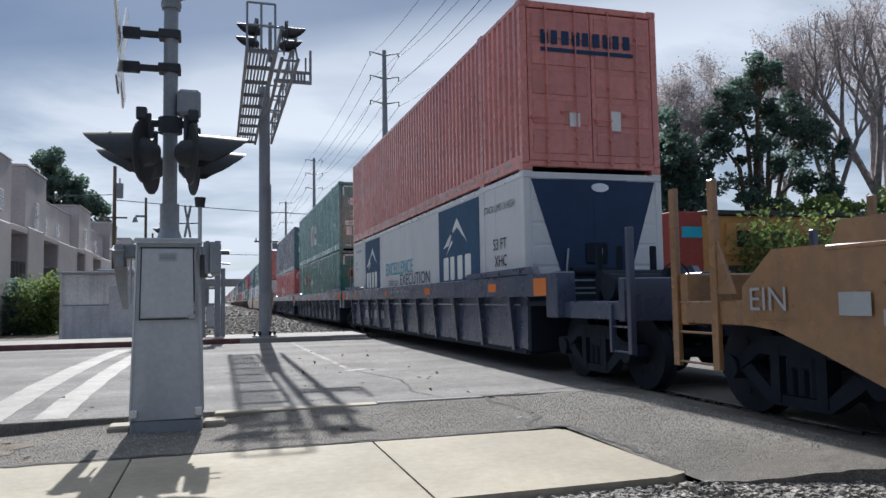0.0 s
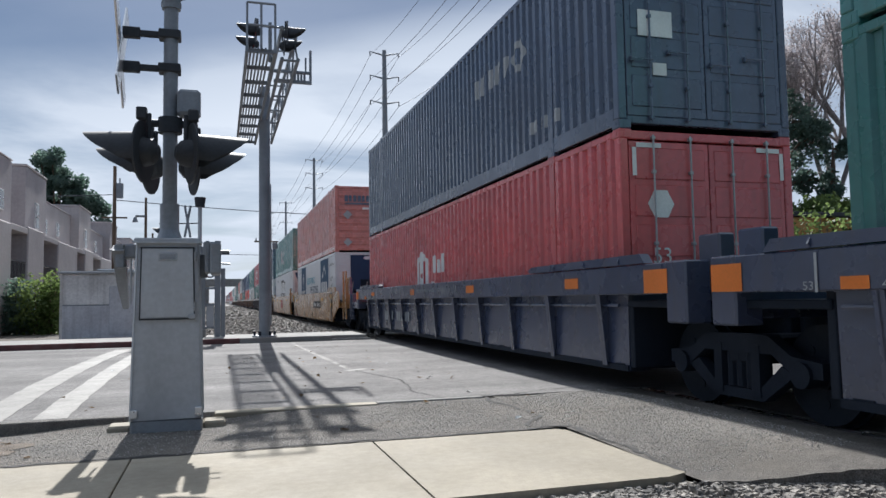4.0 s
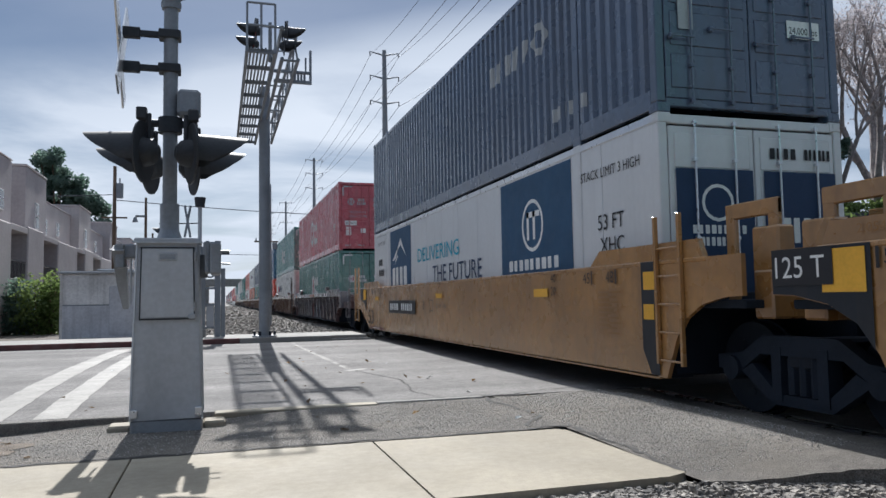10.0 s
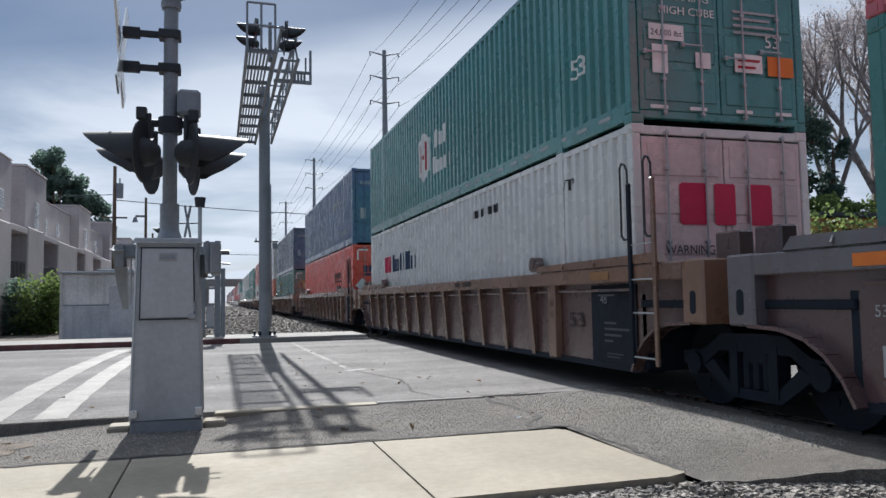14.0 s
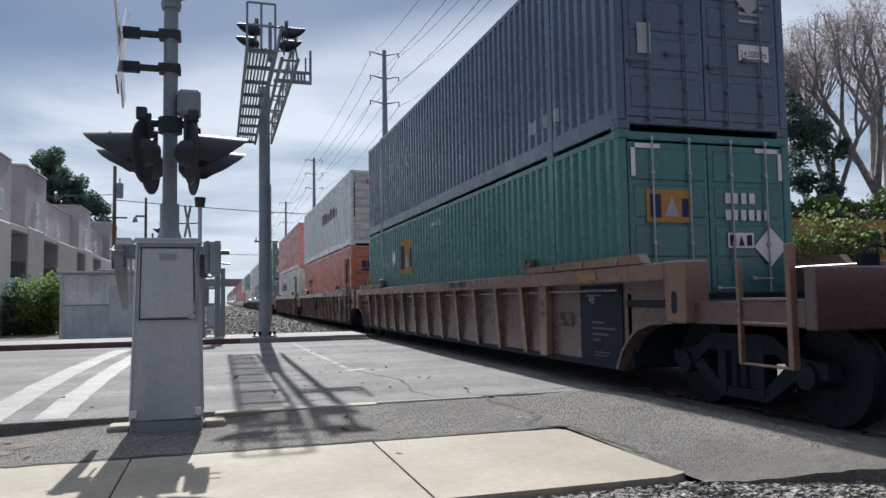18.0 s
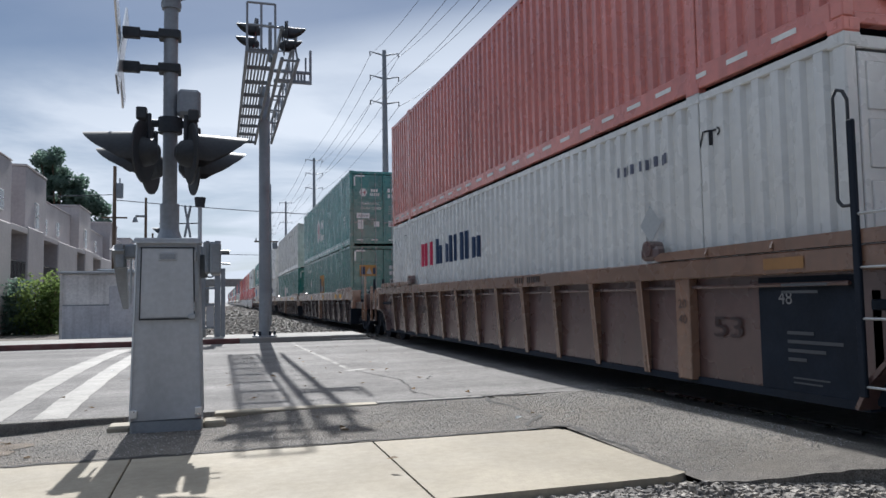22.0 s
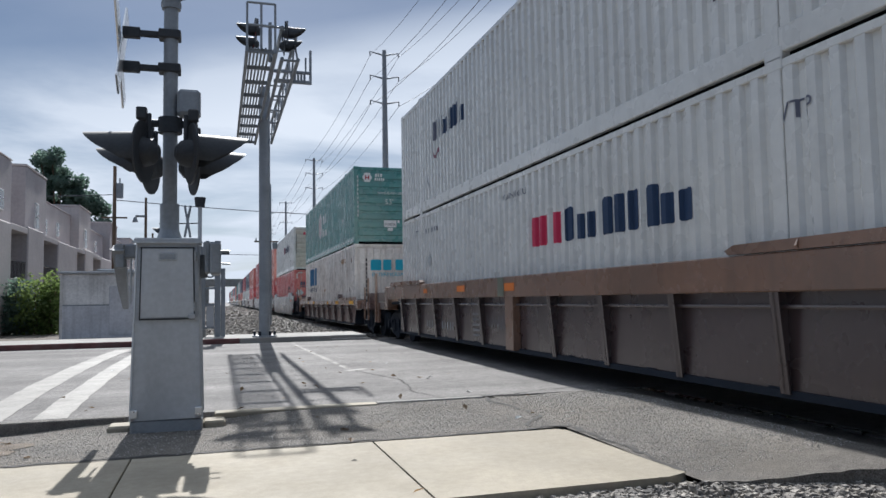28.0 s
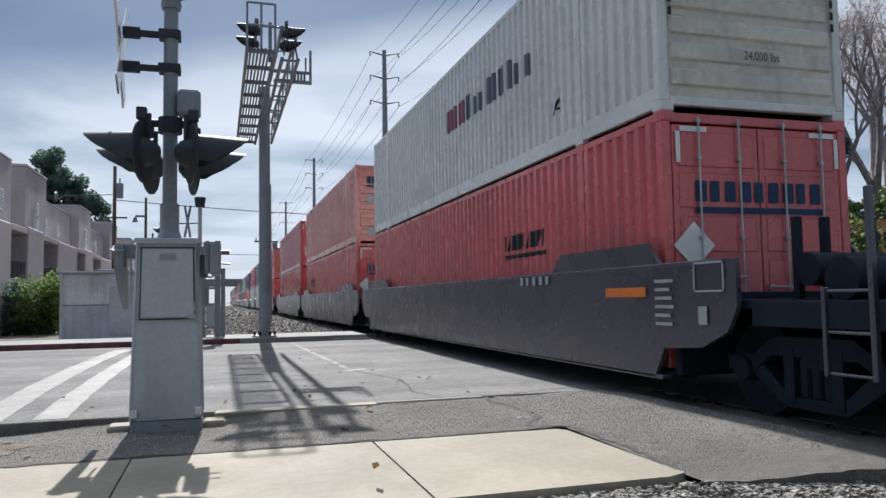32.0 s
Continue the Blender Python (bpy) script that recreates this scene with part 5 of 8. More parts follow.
def lock_rod():
    s = Shape()
    s.cyl((0, -0.05, 0.10), (0, -0.05, 2.82), 0.0125, n=8)
    for z in (0.14, 0.55, 1.45, 2.35, 2.78):
        s.box(-0.026, 0.026, -0.066, -0.014, z - 0.022, z + 0.022, 0.006)
    return s


def lock_handle():
    s = Shape()
    s.box(-0.28, 0.03, -0.08, -0.064, 0.87, 0.892, 0.004)
    return s.box(-0.29, -0.24, -0.07, -0.014, 0.85, 0.91, 0.006)


def nose_ribbed():
    return Shape().box(-HW + 0.1, HW - 0.1, -HL + 0.035, -HL + 0.07, 0.14, CH - 0.1)


def nose_rib():
    return Shape().box(-HW + 0.16, HW - 0.16, -HL + 0.008, -HL + 0.05, 0, 0.21, 0.022)


def nose_stave():
    return Shape().box(0, 0.2, -HL + 0.012, -HL + 0.04, 0.2, CH - 0.2, 0.012)


def nose_reefer():
    """A flat nose with a wide recess for the cooling unit."""
    s = Shape()
    s.box(-HW + 0.10, -0.62, -HL + 0.012, -HL + 0.06, 0.14, CH - 0.06, 0.01)
    s.box(0.62, HW - 0.10, -HL + 0.012, -HL + 0.06, 0.14, CH - 0.06, 0.01)
    return s.box(-0.64, 0.64, -HL + 0.03, -HL + 0.07, 0.14, 1.1, 0.01)


def unit_housing():
    """Boxes of the cooling unit at the foot of the nose."""
    s = Shape()
    s.box(-0.56, 0.0, -HL - 0.035, -HL + 0.04, 0.34, 1.06, 0.015)
    s.box(0.08, 0.56, -HL - 0.04, -HL + 0.04, 0.30, 0.70, 0.015)
    s.box(0.10, 0.54, -HL - 0.03, -HL + 0.04, 0.74, 1.10, 0.015)
    s.cyl((-0.5, -HL - 0.06, 1.22), (0.36, -HL - 0.06, 1.22), 0.07, n=10)
    return s.box(-0.2, 0.2, -HL - 0.03, -HL, 1.35, 1.7, 0.02)


def fan_guard():
    s = Shape()
    for r in (0.08, 0.15):
        s.tube([(0.32 + r * math.cos(t * math.pi / 6), -HL - 0.05, 0.92 + r * math.sin(t * math.pi / 6)) for t in range(13)], 0.008, 5)
    return s.box(0.16, 0.48, -HL - 0.054, -HL - 0.046, 0.912, 0.928).box(0.312, 0.328, -HL - 0.054, -HL - 0.046, 0.76, 1.08)


def reefer_panel(wide):
    s = Shape()
    t = HW - 0.14 if wide else 0.63
    s.prism([(-t, CH - 0.14), (-0.62, 1.1), (0.62, 1.1), (t, CH - 0.14)], -HL - 0.006, -HL + 0.02, "y")
    return s.box(-0.02, 0.02, -HL - 0.012, -HL + 0.0, 1.15, CH - 0.45)


def dash():
    return Shape().box(-HW - 0.001, -HW + 0.01, 0, 0.3, 0.15, 0.20)


SINGLE = {"number_mark", "print_line", "door_seam", "emblem", "reflective_tape", "gauge_tick", "reflector", "number_board", "emblem_stripe", "reflective_panel", "word_mark", "word_mark_shade", "placard", "placard_outline", "repair_patch", "rust_stain", "sticker", "panel_graphic"}


PLATES = {"placard", "sticker", "data_plate"}


class Graphics:
    """Collects flat marks by colour and lays them on the near side or the leading end."""

    def __init__(self):
        self.sets = {}

    def side(self, mat, polys, name="lettering"):
        self.sets.setdefault(("side", mat, name), []).extend(polys)

    def end(self, mat, polys, name="lettering"):
        self.sets.setdefault(("end", mat, name), []).extend(polys)

    def lay(self, parent, fluted):
        order = {}
        for (face, mat, name), polys in self.sets.items():
            k = order[face] = order.get(face, 0) + 1
            s = Shape()
            groups = by_word(polys, name in SINGLE)
            for p in [q for group in groups for q in group + [None]]:
                if p is None:
                    if s.f:
                        put(name, s.mesh(name, smooth=False, fix=False), mat, parent)
                    s = Shape()
                    continue
                if face == "end":
                    s.quad(*[(u - HW, -HL - 0.019 - 0.0015 * k, v) for u, v in p])
                    continue
                q = [(HL - u, v) for u, v in p]
                if not fluted or name in PLATES:
                    s.quad(*[(-HW + 0.008 - 0.0015 * k, y, z) for y, z in q])
                    continue
                lo, hi = min(a for a, _ in q), max(a for a, _ in q)
                for (a, da), (b, db) in zip(PROF, PROF[1:]):
                    if b <= lo or a >= hi or b - a < 1e-5:
                        continue
                    c = cut(q, a, b)
                    if c:
                        s.quad(*[(-HW + da + (db - da) * (y - a) / (b - a) - 0.003 - 0.001 * k, y, z) for y, z in c])


def container(label, col, at, end="door", style="fluted", tape=None, gfx=None, rods=GALV, group="", near=True, endcol=None, door_col=None):
    ob = thing("shipping_container", label, "container", at, "stacked containers of the train")
    put("frame", shared(("frame", near), lambda: frame_shape(0.12 if near else 0.0)), col, ob)
    for turn in (0, 180):
        if style == "fluted":
            for k in range(3):
                put("side_wall", shared(("side_wall", k), lambda: fluted_side(k)), col, ob, at=pose(0, 0, 0, 0, 0, turn))
        else:
            w = put("side_wall", shared("side_liner", smooth_liner), col, ob, at=pose(0, 0, 0, 0, 0, turn))
            for k in range(13):
                put("panel", shared("smooth_panel", smooth_panel), col, w, at=pose(0, -HL + 0.11 + PANEL_W * (k + 0.5), 0))
    put("roof", shared("container_roof", roof_shape), col, ob)
    put("floor", shared("container_floor", floor_sheet), STEEL_DK, ob)
    put("rear_wall", shared("nose_ribbed", nose_ribbed), col, ob, at=pose(0, 0, 0, 0, 0, 180))
    if near:
        for sx in (-1, 1):
            for sy in (-1, 1):
                for z in (0.06, CH - 0.06):
                    put("corner_casting", shared("corner_casting", casting_shape), col, ob,
                        at=pose(sx * (HW - 0.089), sy * (HL - 0.089), z, 0, 0, {(-1, -1): 0, (1, -1): 90, (1, 1): 180, (-1, 1): 270}[sx, sy]))
                put("lifting_post", shared("lifting_post", post_shape), col, ob, at=pose(sx * HW, sy * POST, 0, 0, 0, 0 if sx < 0 else 180))
    if style == "reefer":
        put("top_rail", shared("top_rail", lambda: Shape().box(-HW - 0.004, -HW + 0.05, -HL + 0.1, HL - 0.1, CH - 0.11, CH - 0.01, 0.01)), ALU, ob, "bright aluminium top rail")
        put("bottom_rail", shared("bottom_rail", lambda: Shape().box(-HW - 0.004, -HW + 0.05, -HL + 0.1, HL - 0.1, 0.03, 0.16, 0.01)), ALU, ob)
    if end == "door":
        dc = door_col or col
        for k in (0, 1):
            d = put("door", shared("door_leaf", door_leaf), dc, ob, at=pose(-HW + 0.13 + k * 1.17, -HL - 0.0, 0))
            if near:
                for z in (0.49, 0.99, 1.49, 1.99, 2.46):
                    put("panel", shared("door_panel", door_panel), dc, d, at=pose(0, 0, z))
                for x in (0.32, 0.86):
                    put("lock_rod", shared("lock_rod", lock_rod), rods, d, at=pose(x, 0, 0))
                    put("lock_handle", shared("lock_handle", lock_handle), rods, d, at=pose(x, 0, 0 if x < 0.5 else 0.12))
    elif end == "ribbed":
        w = put("front_wall", shared("nose_ribbed", nose_ribbed), endcol or col, ob)
        for k in range(8):
            put("rib", shared("nose_rib", nose_rib), endcol or col, w, at=pose(0, 0, 0.30 + k * 0.305))
    elif end == "plain":
        w = put("front_wall", shared("nose_ribbed", nose_ribbed), endcol or col, ob)
        for k in range(9):
            put("stave", shared("nose_stave", nose_stave), endcol or col, w, at=pose(-HW + 0.2 + k * 0.265, 0, 0))
    else:
        w = put("front_wall", shared("nose_reefer", nose_reefer), endcol or col, ob)
        for x in (-0.905, 0.905):
            for i in range(7):
                put("panel", shared("nose_panel", lambda: Shape().box(-0.24, 0.24, -HL + 0.004, -HL + 0.03, 0.0, 0.31, 0.006)), endcol or col, w, at=pose(x, 0, 0.25 + i * 0.36))
        cu = put("cooling_unit_panel", shared(("reefer_panel", end), lambda: reefer_panel(end == "reefer_wide")), G_NAVY, ob, "dark blue recessed panel")
        put("unit_housing", shared("unit_housing", unit_housing), STEEL_DK, cu)
        for k in range(7):
            put("grille_slat", shared("grille_slat", lambda: Shape().box(-0.5, -0.06, -HL - 0.05, -HL - 0.035, 0.0, 0.03, 0.004)), GREYP, cu, at=pose(0, 0, 0.42 + 0.085 * k))
        put("fan_guard", shared("fan_guard", fan_guard), GREYP, cu)
        for x in (-0.58, 0.04, 0.55):
            put("pipe", shared("unit_pipe", lambda: Shape().tube([(0, -HL - 0.05, 0.2), (0, -HL - 0.05, 1.25), (0.05, -HL - 0.03, 1.6)], 0.018, 6)), GALV, cu, at=pose(x, 0, 0))
        put("maker_plate", shared("maker_plate", lambda: Shape().prism(disc(0.1, CH - 0.26, 0.075, 2.2)[0], -HL - 0.02, -HL - 0.004, "y")), ALU, ob)
    if tape is not None:
        for i in range(25):
            put("reflective_tape", shared("reflective_tape", dash), tape, ob, at=pose(0, -HL + 0.5 + 0.62 * i, 0))
    if gfx:
        g = Graphics()
        for f in gfx:
            f(g)
        g.lay(ob, style == "fluted")
    return ob


# marks that recur
def m_number(mat, u=10.2, v=2.35):
    return lambda g: g.side(mat, blocks(u, v, 1.5, 0.15, 10, 0.45), "number_mark")


def m_high_cube(mat, u=7.3, v=2.5, h=0.1, w=1.1):
    return lambda g: g.side(mat, write("WARNING HIGH CUBE", u, v, h, w), "lettering")


def m_53(mat, u=14.6, v=0.95):
    return lambda g: g.side(mat, write("53'", u, v, 0.3), "lettering")


def m_itf(mat):
    return lambda g: g.side(mat, write("ITF", 1.35, 2.34, 0.18) + write("VTP", 14.2, 2.32, 0.16), "lettering")


def m_hexhouse(u, v, h, white=G_WHITE, red=G_RED):
    w = h * 0.82

    def f(g):
        g.side(white, [[(u, v + 0.2 * h), (u + w / 2, v), (u + w, v + 0.2 * h), (u + w, v + 0.8 * h), (u + w / 2, v + h), (u, v + 0.8 * h)]], "emblem")
        g.side(red, rect(u + 0.2 * w, v + 0.22 * h, 0.14 * w, 0.56 * h) + rect(u + 0.66 * w, v + 0.22 * h, 0.14 * w, 0.56 * h)
               + diamond(u + 0.5 * w, v + 0.5 * h, 0.11 * w), "emblem_stripe")
        g.side(white, blocks(u + w + 0.45, v + 0.52 * h, 1.1, 0.42, 3, 0.3, ups=(0, 2)) + blocks(u + w + 0.3, v + 0.05 * h, 1.5, 0.40, 5, 0.25, ups=(0,)), "word_mark")
    return f


def m_house_small(g_mat_w=G_WHITE, g_mat_r=G_RED):
    def f(g):
        u, v, h = 6.1, 0.75, 1.25
        m_hexhouse(u, v, h, g_mat_w, g_mat_r)(g)
    return f


def m_emp(u=4.35, v=1.5, s=1.0, plate=True):
    def f(g):
        g.side(G_GOLD, rect(u, v, 1.38 * s, 0.9 * s), "emblem")
        g.side(G_NAVY, rect(u + 0.10 * s, v + 0.12 * s, 0.34 * s, 0.64 * s), "emblem_stripe")
        g.side(G_SILVER, [[(u + 0.54 * s, v + 0.16 * s), (u + 0.98 * s, v + 0.16 * s), (u + 0.76 * s, v + 0.7 * s)]], "emblem_stripe")
        g.side(G_NAVY, rect(u + 1.06 * s, v + 0.14 * s, 0.2 * s, 0.5 * s), "emblem_stripe")
        if plate:
            g.side(G_WHITE, diamond(u - 0.72, v + 0.48, 0.24), "placard")
    return f


def m_wordmark(red, dark, u=8.1, v=1.6, h=0.42, w=4.4):
    """Three red blocks, then nine dark ones."""
    def f(g):
        g.side(red, blocks(u, v, w * 0.27, h * 1.1, 3, 0.12), "word_mark")
        g.side(dark, blocks(u + w * 0.285, v, w * 0.715, h * 1.15, 9, 0.25, ups=(0, 3, 4, 5, 6)), "word_mark")
    return f


def m_orange(dark, u=2.1, v=1.72):
    def f(g):
        g.side(dark, blocks(u, v, 1.75, 0.26, 9, 0.22, 0.15) + rect(u, v - 0.14, 1.75, 0.07), "word_mark")
    return f


def m_umax(u=10.7, v=1.75):
    def f(g):
        g.side(G_SILVER, blocks(u, v, 1.9, 0.36, 5, 0.35, 0.2) + disc(u + 2.25, v + 0.2, 0.3, 1.0, 6, 0.16), "word_mark")
        g.side(G_SILVER, blocks(13.4, 0.5, 1.1, 0.2, 6, 0.35), "number_mark")
    return f


def e_corner(mat):
    """White angle marks at the upper corners of the doors."""
    return lambda g: g.end(mat, rect(0.22, 2.66, 0.36, 0.06) + rect(0.16, 2.30, 0.06, 0.36) + rect(2.02, 2.66, 0.36, 0.06) + rect(2.38, 2.30, 0.06, 0.36)
                           + rect(0.26, 0.19, 0.25, 0.045) + rect(0.82, 0.19, 0.25, 0.045) + rect(1.5, 0.19, 0.25, 0.045) + rect(2.1, 0.19, 0.25, 0.045), "reflective_tape")


def e_hub(white=G_WHITE, red=G_RED, low=0.0):
    def f(g):
        e_corner(white)(g)
        u, v, r = 0.52, 2.05 + low, 0.17
        g.end(white, disc(u, v, r, 0.95, 6), "emblem")
        g.end(red, rect(u - 0.09, v - 0.09, 0.04, 0.18) + rect(u + 0.05, v - 0.09, 0.04, 0.18) + diamond(u, v, 0.03), "emblem_stripe")
        g.end(white, blocks(0.82, v + 0.02, 0.3, 0.12, 3, 0.25) + blocks(0.78, v - 0.13, 0.4, 0.11, 5, 0.25), "word_mark")
        g.end(white, write("WARNING", 0.42, v - 0.48, 0.10, 0.72) + write("HIGH CUBE", 0.42, v - 0.66, 0.10, 0.80), "lettering")
        g.end(white, blocks(1.48, v + 0.02, 0.55, 0.15, 4, 0.3) + blocks(1.48, v - 0.20, 0.85, 0.15, 6, 0.3), "number_mark")
        g.end(G_SILVER, bars(1.5, v - 0.85, 0.7, 0.36, 4), "print_line")
        if low >= 0:
            g.end(white, write("53'", 1.98, v - 0.98, 0.17), "lettering")
            g.end(G_WHITE, rect(0.26, v - 1.0, 0.5, 0.2) + rect(0.3, v - 1.42, 0.22, 0.36) + rect(0.92, v - 1.32, 0.22, 0.2) + rect(1.5, v - 1.33, 0.42, 0.24), "sticker")
            g.end(G_BLACK, write("24,000 lbs", 0.29, v - 0.96, 0.09, 0.44), "lettering")
            g.end(G_AMBER, rect(2.0, v - 1.35, 0.4, 0.26), "sticker")
            g.end(G_RED, bars(1.54, v - 1.30, 0.34, 0.18, 2), "print_line")
    return f


def e_emp(g):
    e_corner(G_WHITE)(g)
    g.end(G_GOLD, rect(0.36, 1.72, 0.66, 0.42), "emblem")
    g.end(G_NAVY, rect(0.41, 1.78, 0.16, 0.30) + rect(0.87, 1.79, 0.1, 0.24), "emblem_stripe")
    g.end(G_SILVER, [[(0.62, 1.80), (0.83, 1.80), (0.725, 2.06)]], "emblem_stripe")
    g.end(G_WHITE, blocks(1.52, 1.98, 0.5, 0.14, 4, 0.3) + blocks(1.52, 1.76, 0.72, 0.14, 6, 0.3), "number_mark")
    g.end(G_WHITE, rect(1.54, 1.4, 0.4, 0.2) + diamond(2.2, 1.42, 0.26), "placard")
    g.end(G_BLACK, rect(1.57, 1.43, 0.09, 0.14) + [[(1.70, 1.43), (1.79, 1.43), (1.745, 1.57)]] + rect(1.83, 1.43, 0.08, 0.14), "placard_mark")
    g.end(G_WHITE, write("WARNING", 0.36, 1.12, 0.1, 0.7) + write("HIGH CUBE", 0.36, 0.95, 0.1, 0.76) + write("53'", 0.95, 0.8, 0.16), "lettering")


def e_umax(g):
    g.end(G_SILVER, blocks(0.3, 2.28, 0.5, 0.12, 5, 0.3) + disc(0.93, 2.34, 0.12, 1, 6, 0.06), "word_mark")
    g.end(G_SILVER, blocks(1.82, 2.36, 0.42, 0.12, 4, 0.3) + blocks(1.82, 2.18, 0.55, 0.12, 6, 0.3) + bars(1.85, 1.5, 0.4, 0.3, 3), "number_mark")
    g.end(G_WHITE, rect(1.83, 1.0, 0.48, 0.22), "sticker")
    g.end(G_BLACK, write("24,000 lbs", 1.86, 1.04, 0.1, 0.42), "lettering")
    g.end(G_SILVER, rect(0.3, 0.98, 0.2, 0.4), "sticker")
    g.end(G_SILVER, diamond(2.02, 1.82, 0.2), "placard")


def e_hex(g):
    g.end(G_SILVER, disc(0.62, 2.42, 0.26, 1.6, 6), "emblem")
    g.end(G_WHITE, rect(0.3, 1.2, 0.5, 0.34) + rect(0.5, 0.7, 0.2, 0.16), "sticker")


def e_orange(plates=True, v=2.2, dark=G_NAVY):
    def f(g):
        g.end(dark, blocks(0.42, v, 1.72, 0.27, 9, 0.2) + rect(0.42, v - 0.13, 1.72, 0.075), "word_mark")
        if plates:
            g.end(G_SILVER, diamond(0.55, 1.62, 0.2) + diamond(0.55, 0.42, 0.19), "placard")
            g.end(G_WHITE, rect(1.2, 1.86, 0.45, 0.09), "data_plate")
    return f


def e_doors_orange(g):
    g.end(G_NAVY, blocks(0.36, 2.15, 1.75, 0.24, 9, 0.22) + rect(0.36, 2.02, 1.75, 0.07), "word_mark")
    g.end(G_WHITE, rect(0.86, 0.76, 0.2, 0.24) + rect(1.62, 0.72, 0.21, 0.34), "sticker")


def e_red(g):
    e_corner(G_WHITE)(g)
    g.end(G_NAVY, blocks(0.4, 1.86, 1.8, 0.24, 9, 0.22) + rect(0.4, 1.73, 1.8, 0.07), "word_mark")
    g.end(G_WHITE, diamond(0.36, 1.36, 0.27), "placard")


def e_redhub(g):
    e_corner(G_WHITE)(g)
    g.end(G_WHITE, disc(0.55, 1.95, 0.2, 0.95, 6), "emblem")
    g.end(G_WHITE, write("53", 0.42, 1.2, 0.2), "lettering")


def e_xpo(g):
    g.end(G_MAG, blocks(0.62, 1.66, 1.5, 0.52, 3, 0.2), "word_mark")
    g.end(G_BLACK, write("WARNING", 0.4, 1.3, 0.11, 0.7) + write("HIGH CUBE", 0.4, 1.1, 0.11, 0.8) + blocks(1.7, 1.3, 0.6, 0.1, 7, 0.3), "lettering")


def e_xpo_nose(v=2.36):
    def f(g):
        g.end(G_MAG, blocks(0.62, v, 0.42, 0.18, 3, 0.12), "word_mark")
        g.end(G_NAVY, blocks(1.06, v, 0.92, 0.18, 9, 0.22, ups=(0, 3, 4, 5, 6)), "word_mark")
        g.end(G_BLACK, write("WARNING HIGH CUBE", 0.82, v - 0.52, 0.12, 1.1), "lettering")
        g.end(G_BLACK, write("53'", 1.2, v - 0.92, 0.14) + write("24,000 lbs", 1.14, 0.64, 0.12, 0.5), "lettering")
        g.end(G_BLACK, [q for k in range(9) for q in rect(0.12, 1.1 + k * 0.15, 0.05, 0.1)] + [q for k in range(9) for q in rect(2.42, 1.1 + k * 0.15, 0.05, 0.1)], "number_mark")
    return f


def e_xpo_door(g):
    g.end(G_BLACK, write("WARNING", 0.3, 2.0, 0.12, 0.74) + write("HIGH CUBE", 0.3, 1.82, 0.12, 0.8) + write("24,000 lbs", 0.18, 1.36, 0.11, 0.46) + write("53'", 1.56, 0.82, 0.22), "lettering")
    g.end(G_NAVY, blocks(1.58, 1.86, 0.42, 0.14, 4, 0.3) + blocks(1.58, 1.64, 0.7, 0.14, 6, 0.3) + bars(1.58, 1.2, 0.8, 0.36, 4), "number_mark")
    g.end(G_YEL, rect(0.78, 0.84, 0.34, 0.28), "sticker")
    g.end(G_BLUE, disc(1.62, 2.28, 0.24, 1.3), "emblem")


def e_greenose(g):
    g.end(G_WHITE, disc(0.5, 2.48, 0.2, 0.95, 6), "emblem")
    g.end(G_RED, rect(0.42, 2.4, 0.04, 0.16) + rect(0.54, 2.4, 0.04, 0.16) + rect(0.44, 2.46, 0.12, 0.04), "emblem_stripe")
    g.end(G_WHITE, blocks(0.8, 2.5, 0.3, 0.13, 3, 0.25) + blocks(0.78, 2.36, 0.4, 0.11, 5, 0.25), "word_mark")
    g.end(G_WHITE, write("WARNING HIGH CUBE", 0.88, 1.86, 0.09, 0.95) + write("53'", 1.18, 1.48, 0.2), "lettering")
    g.end(G_WHITE, rect(1.12, 0.62, 0.48, 0.26) + rect(1.26, 0.48, 0.2, 0.12) + rect(1.64, 0.78, 0.08, 0.1) + rect(1.84, 0.78, 0.1, 0.1), "sticker")
    g.end(G_BLACK, write("24,000 lbs", 1.15, 0.66, 0.12, 0.42), "lettering")
    g.end(G_SILVER, rect(2.1, 0.5, 0.16, 0.3), "sticker")
    g.end(G_WHITE, [q for k in range(10) for q in rect(0.12, 1.0 + k * 0.16, 0.045, 0.1)], "number_mark")


def e_csx(g):
    g.end(G_TEAL, blocks(0.6, 1.9, 1.42, 0.4, 3, 0.14), "word_mark")
    g.end(G_TEAL, write("INTERMODAL", 0.66, 1.68, 0.13, 1.3), "lettering")
    g.end(G_BLACK, [q for k in range(9) for q in rect(0.42, 0.95 + k * 0.16, 0.05, 0.11)] + [q for k in range(9) for q in rect(2.1, 0.95 + k * 0.16, 0.05, 0.11)], "number_mark")


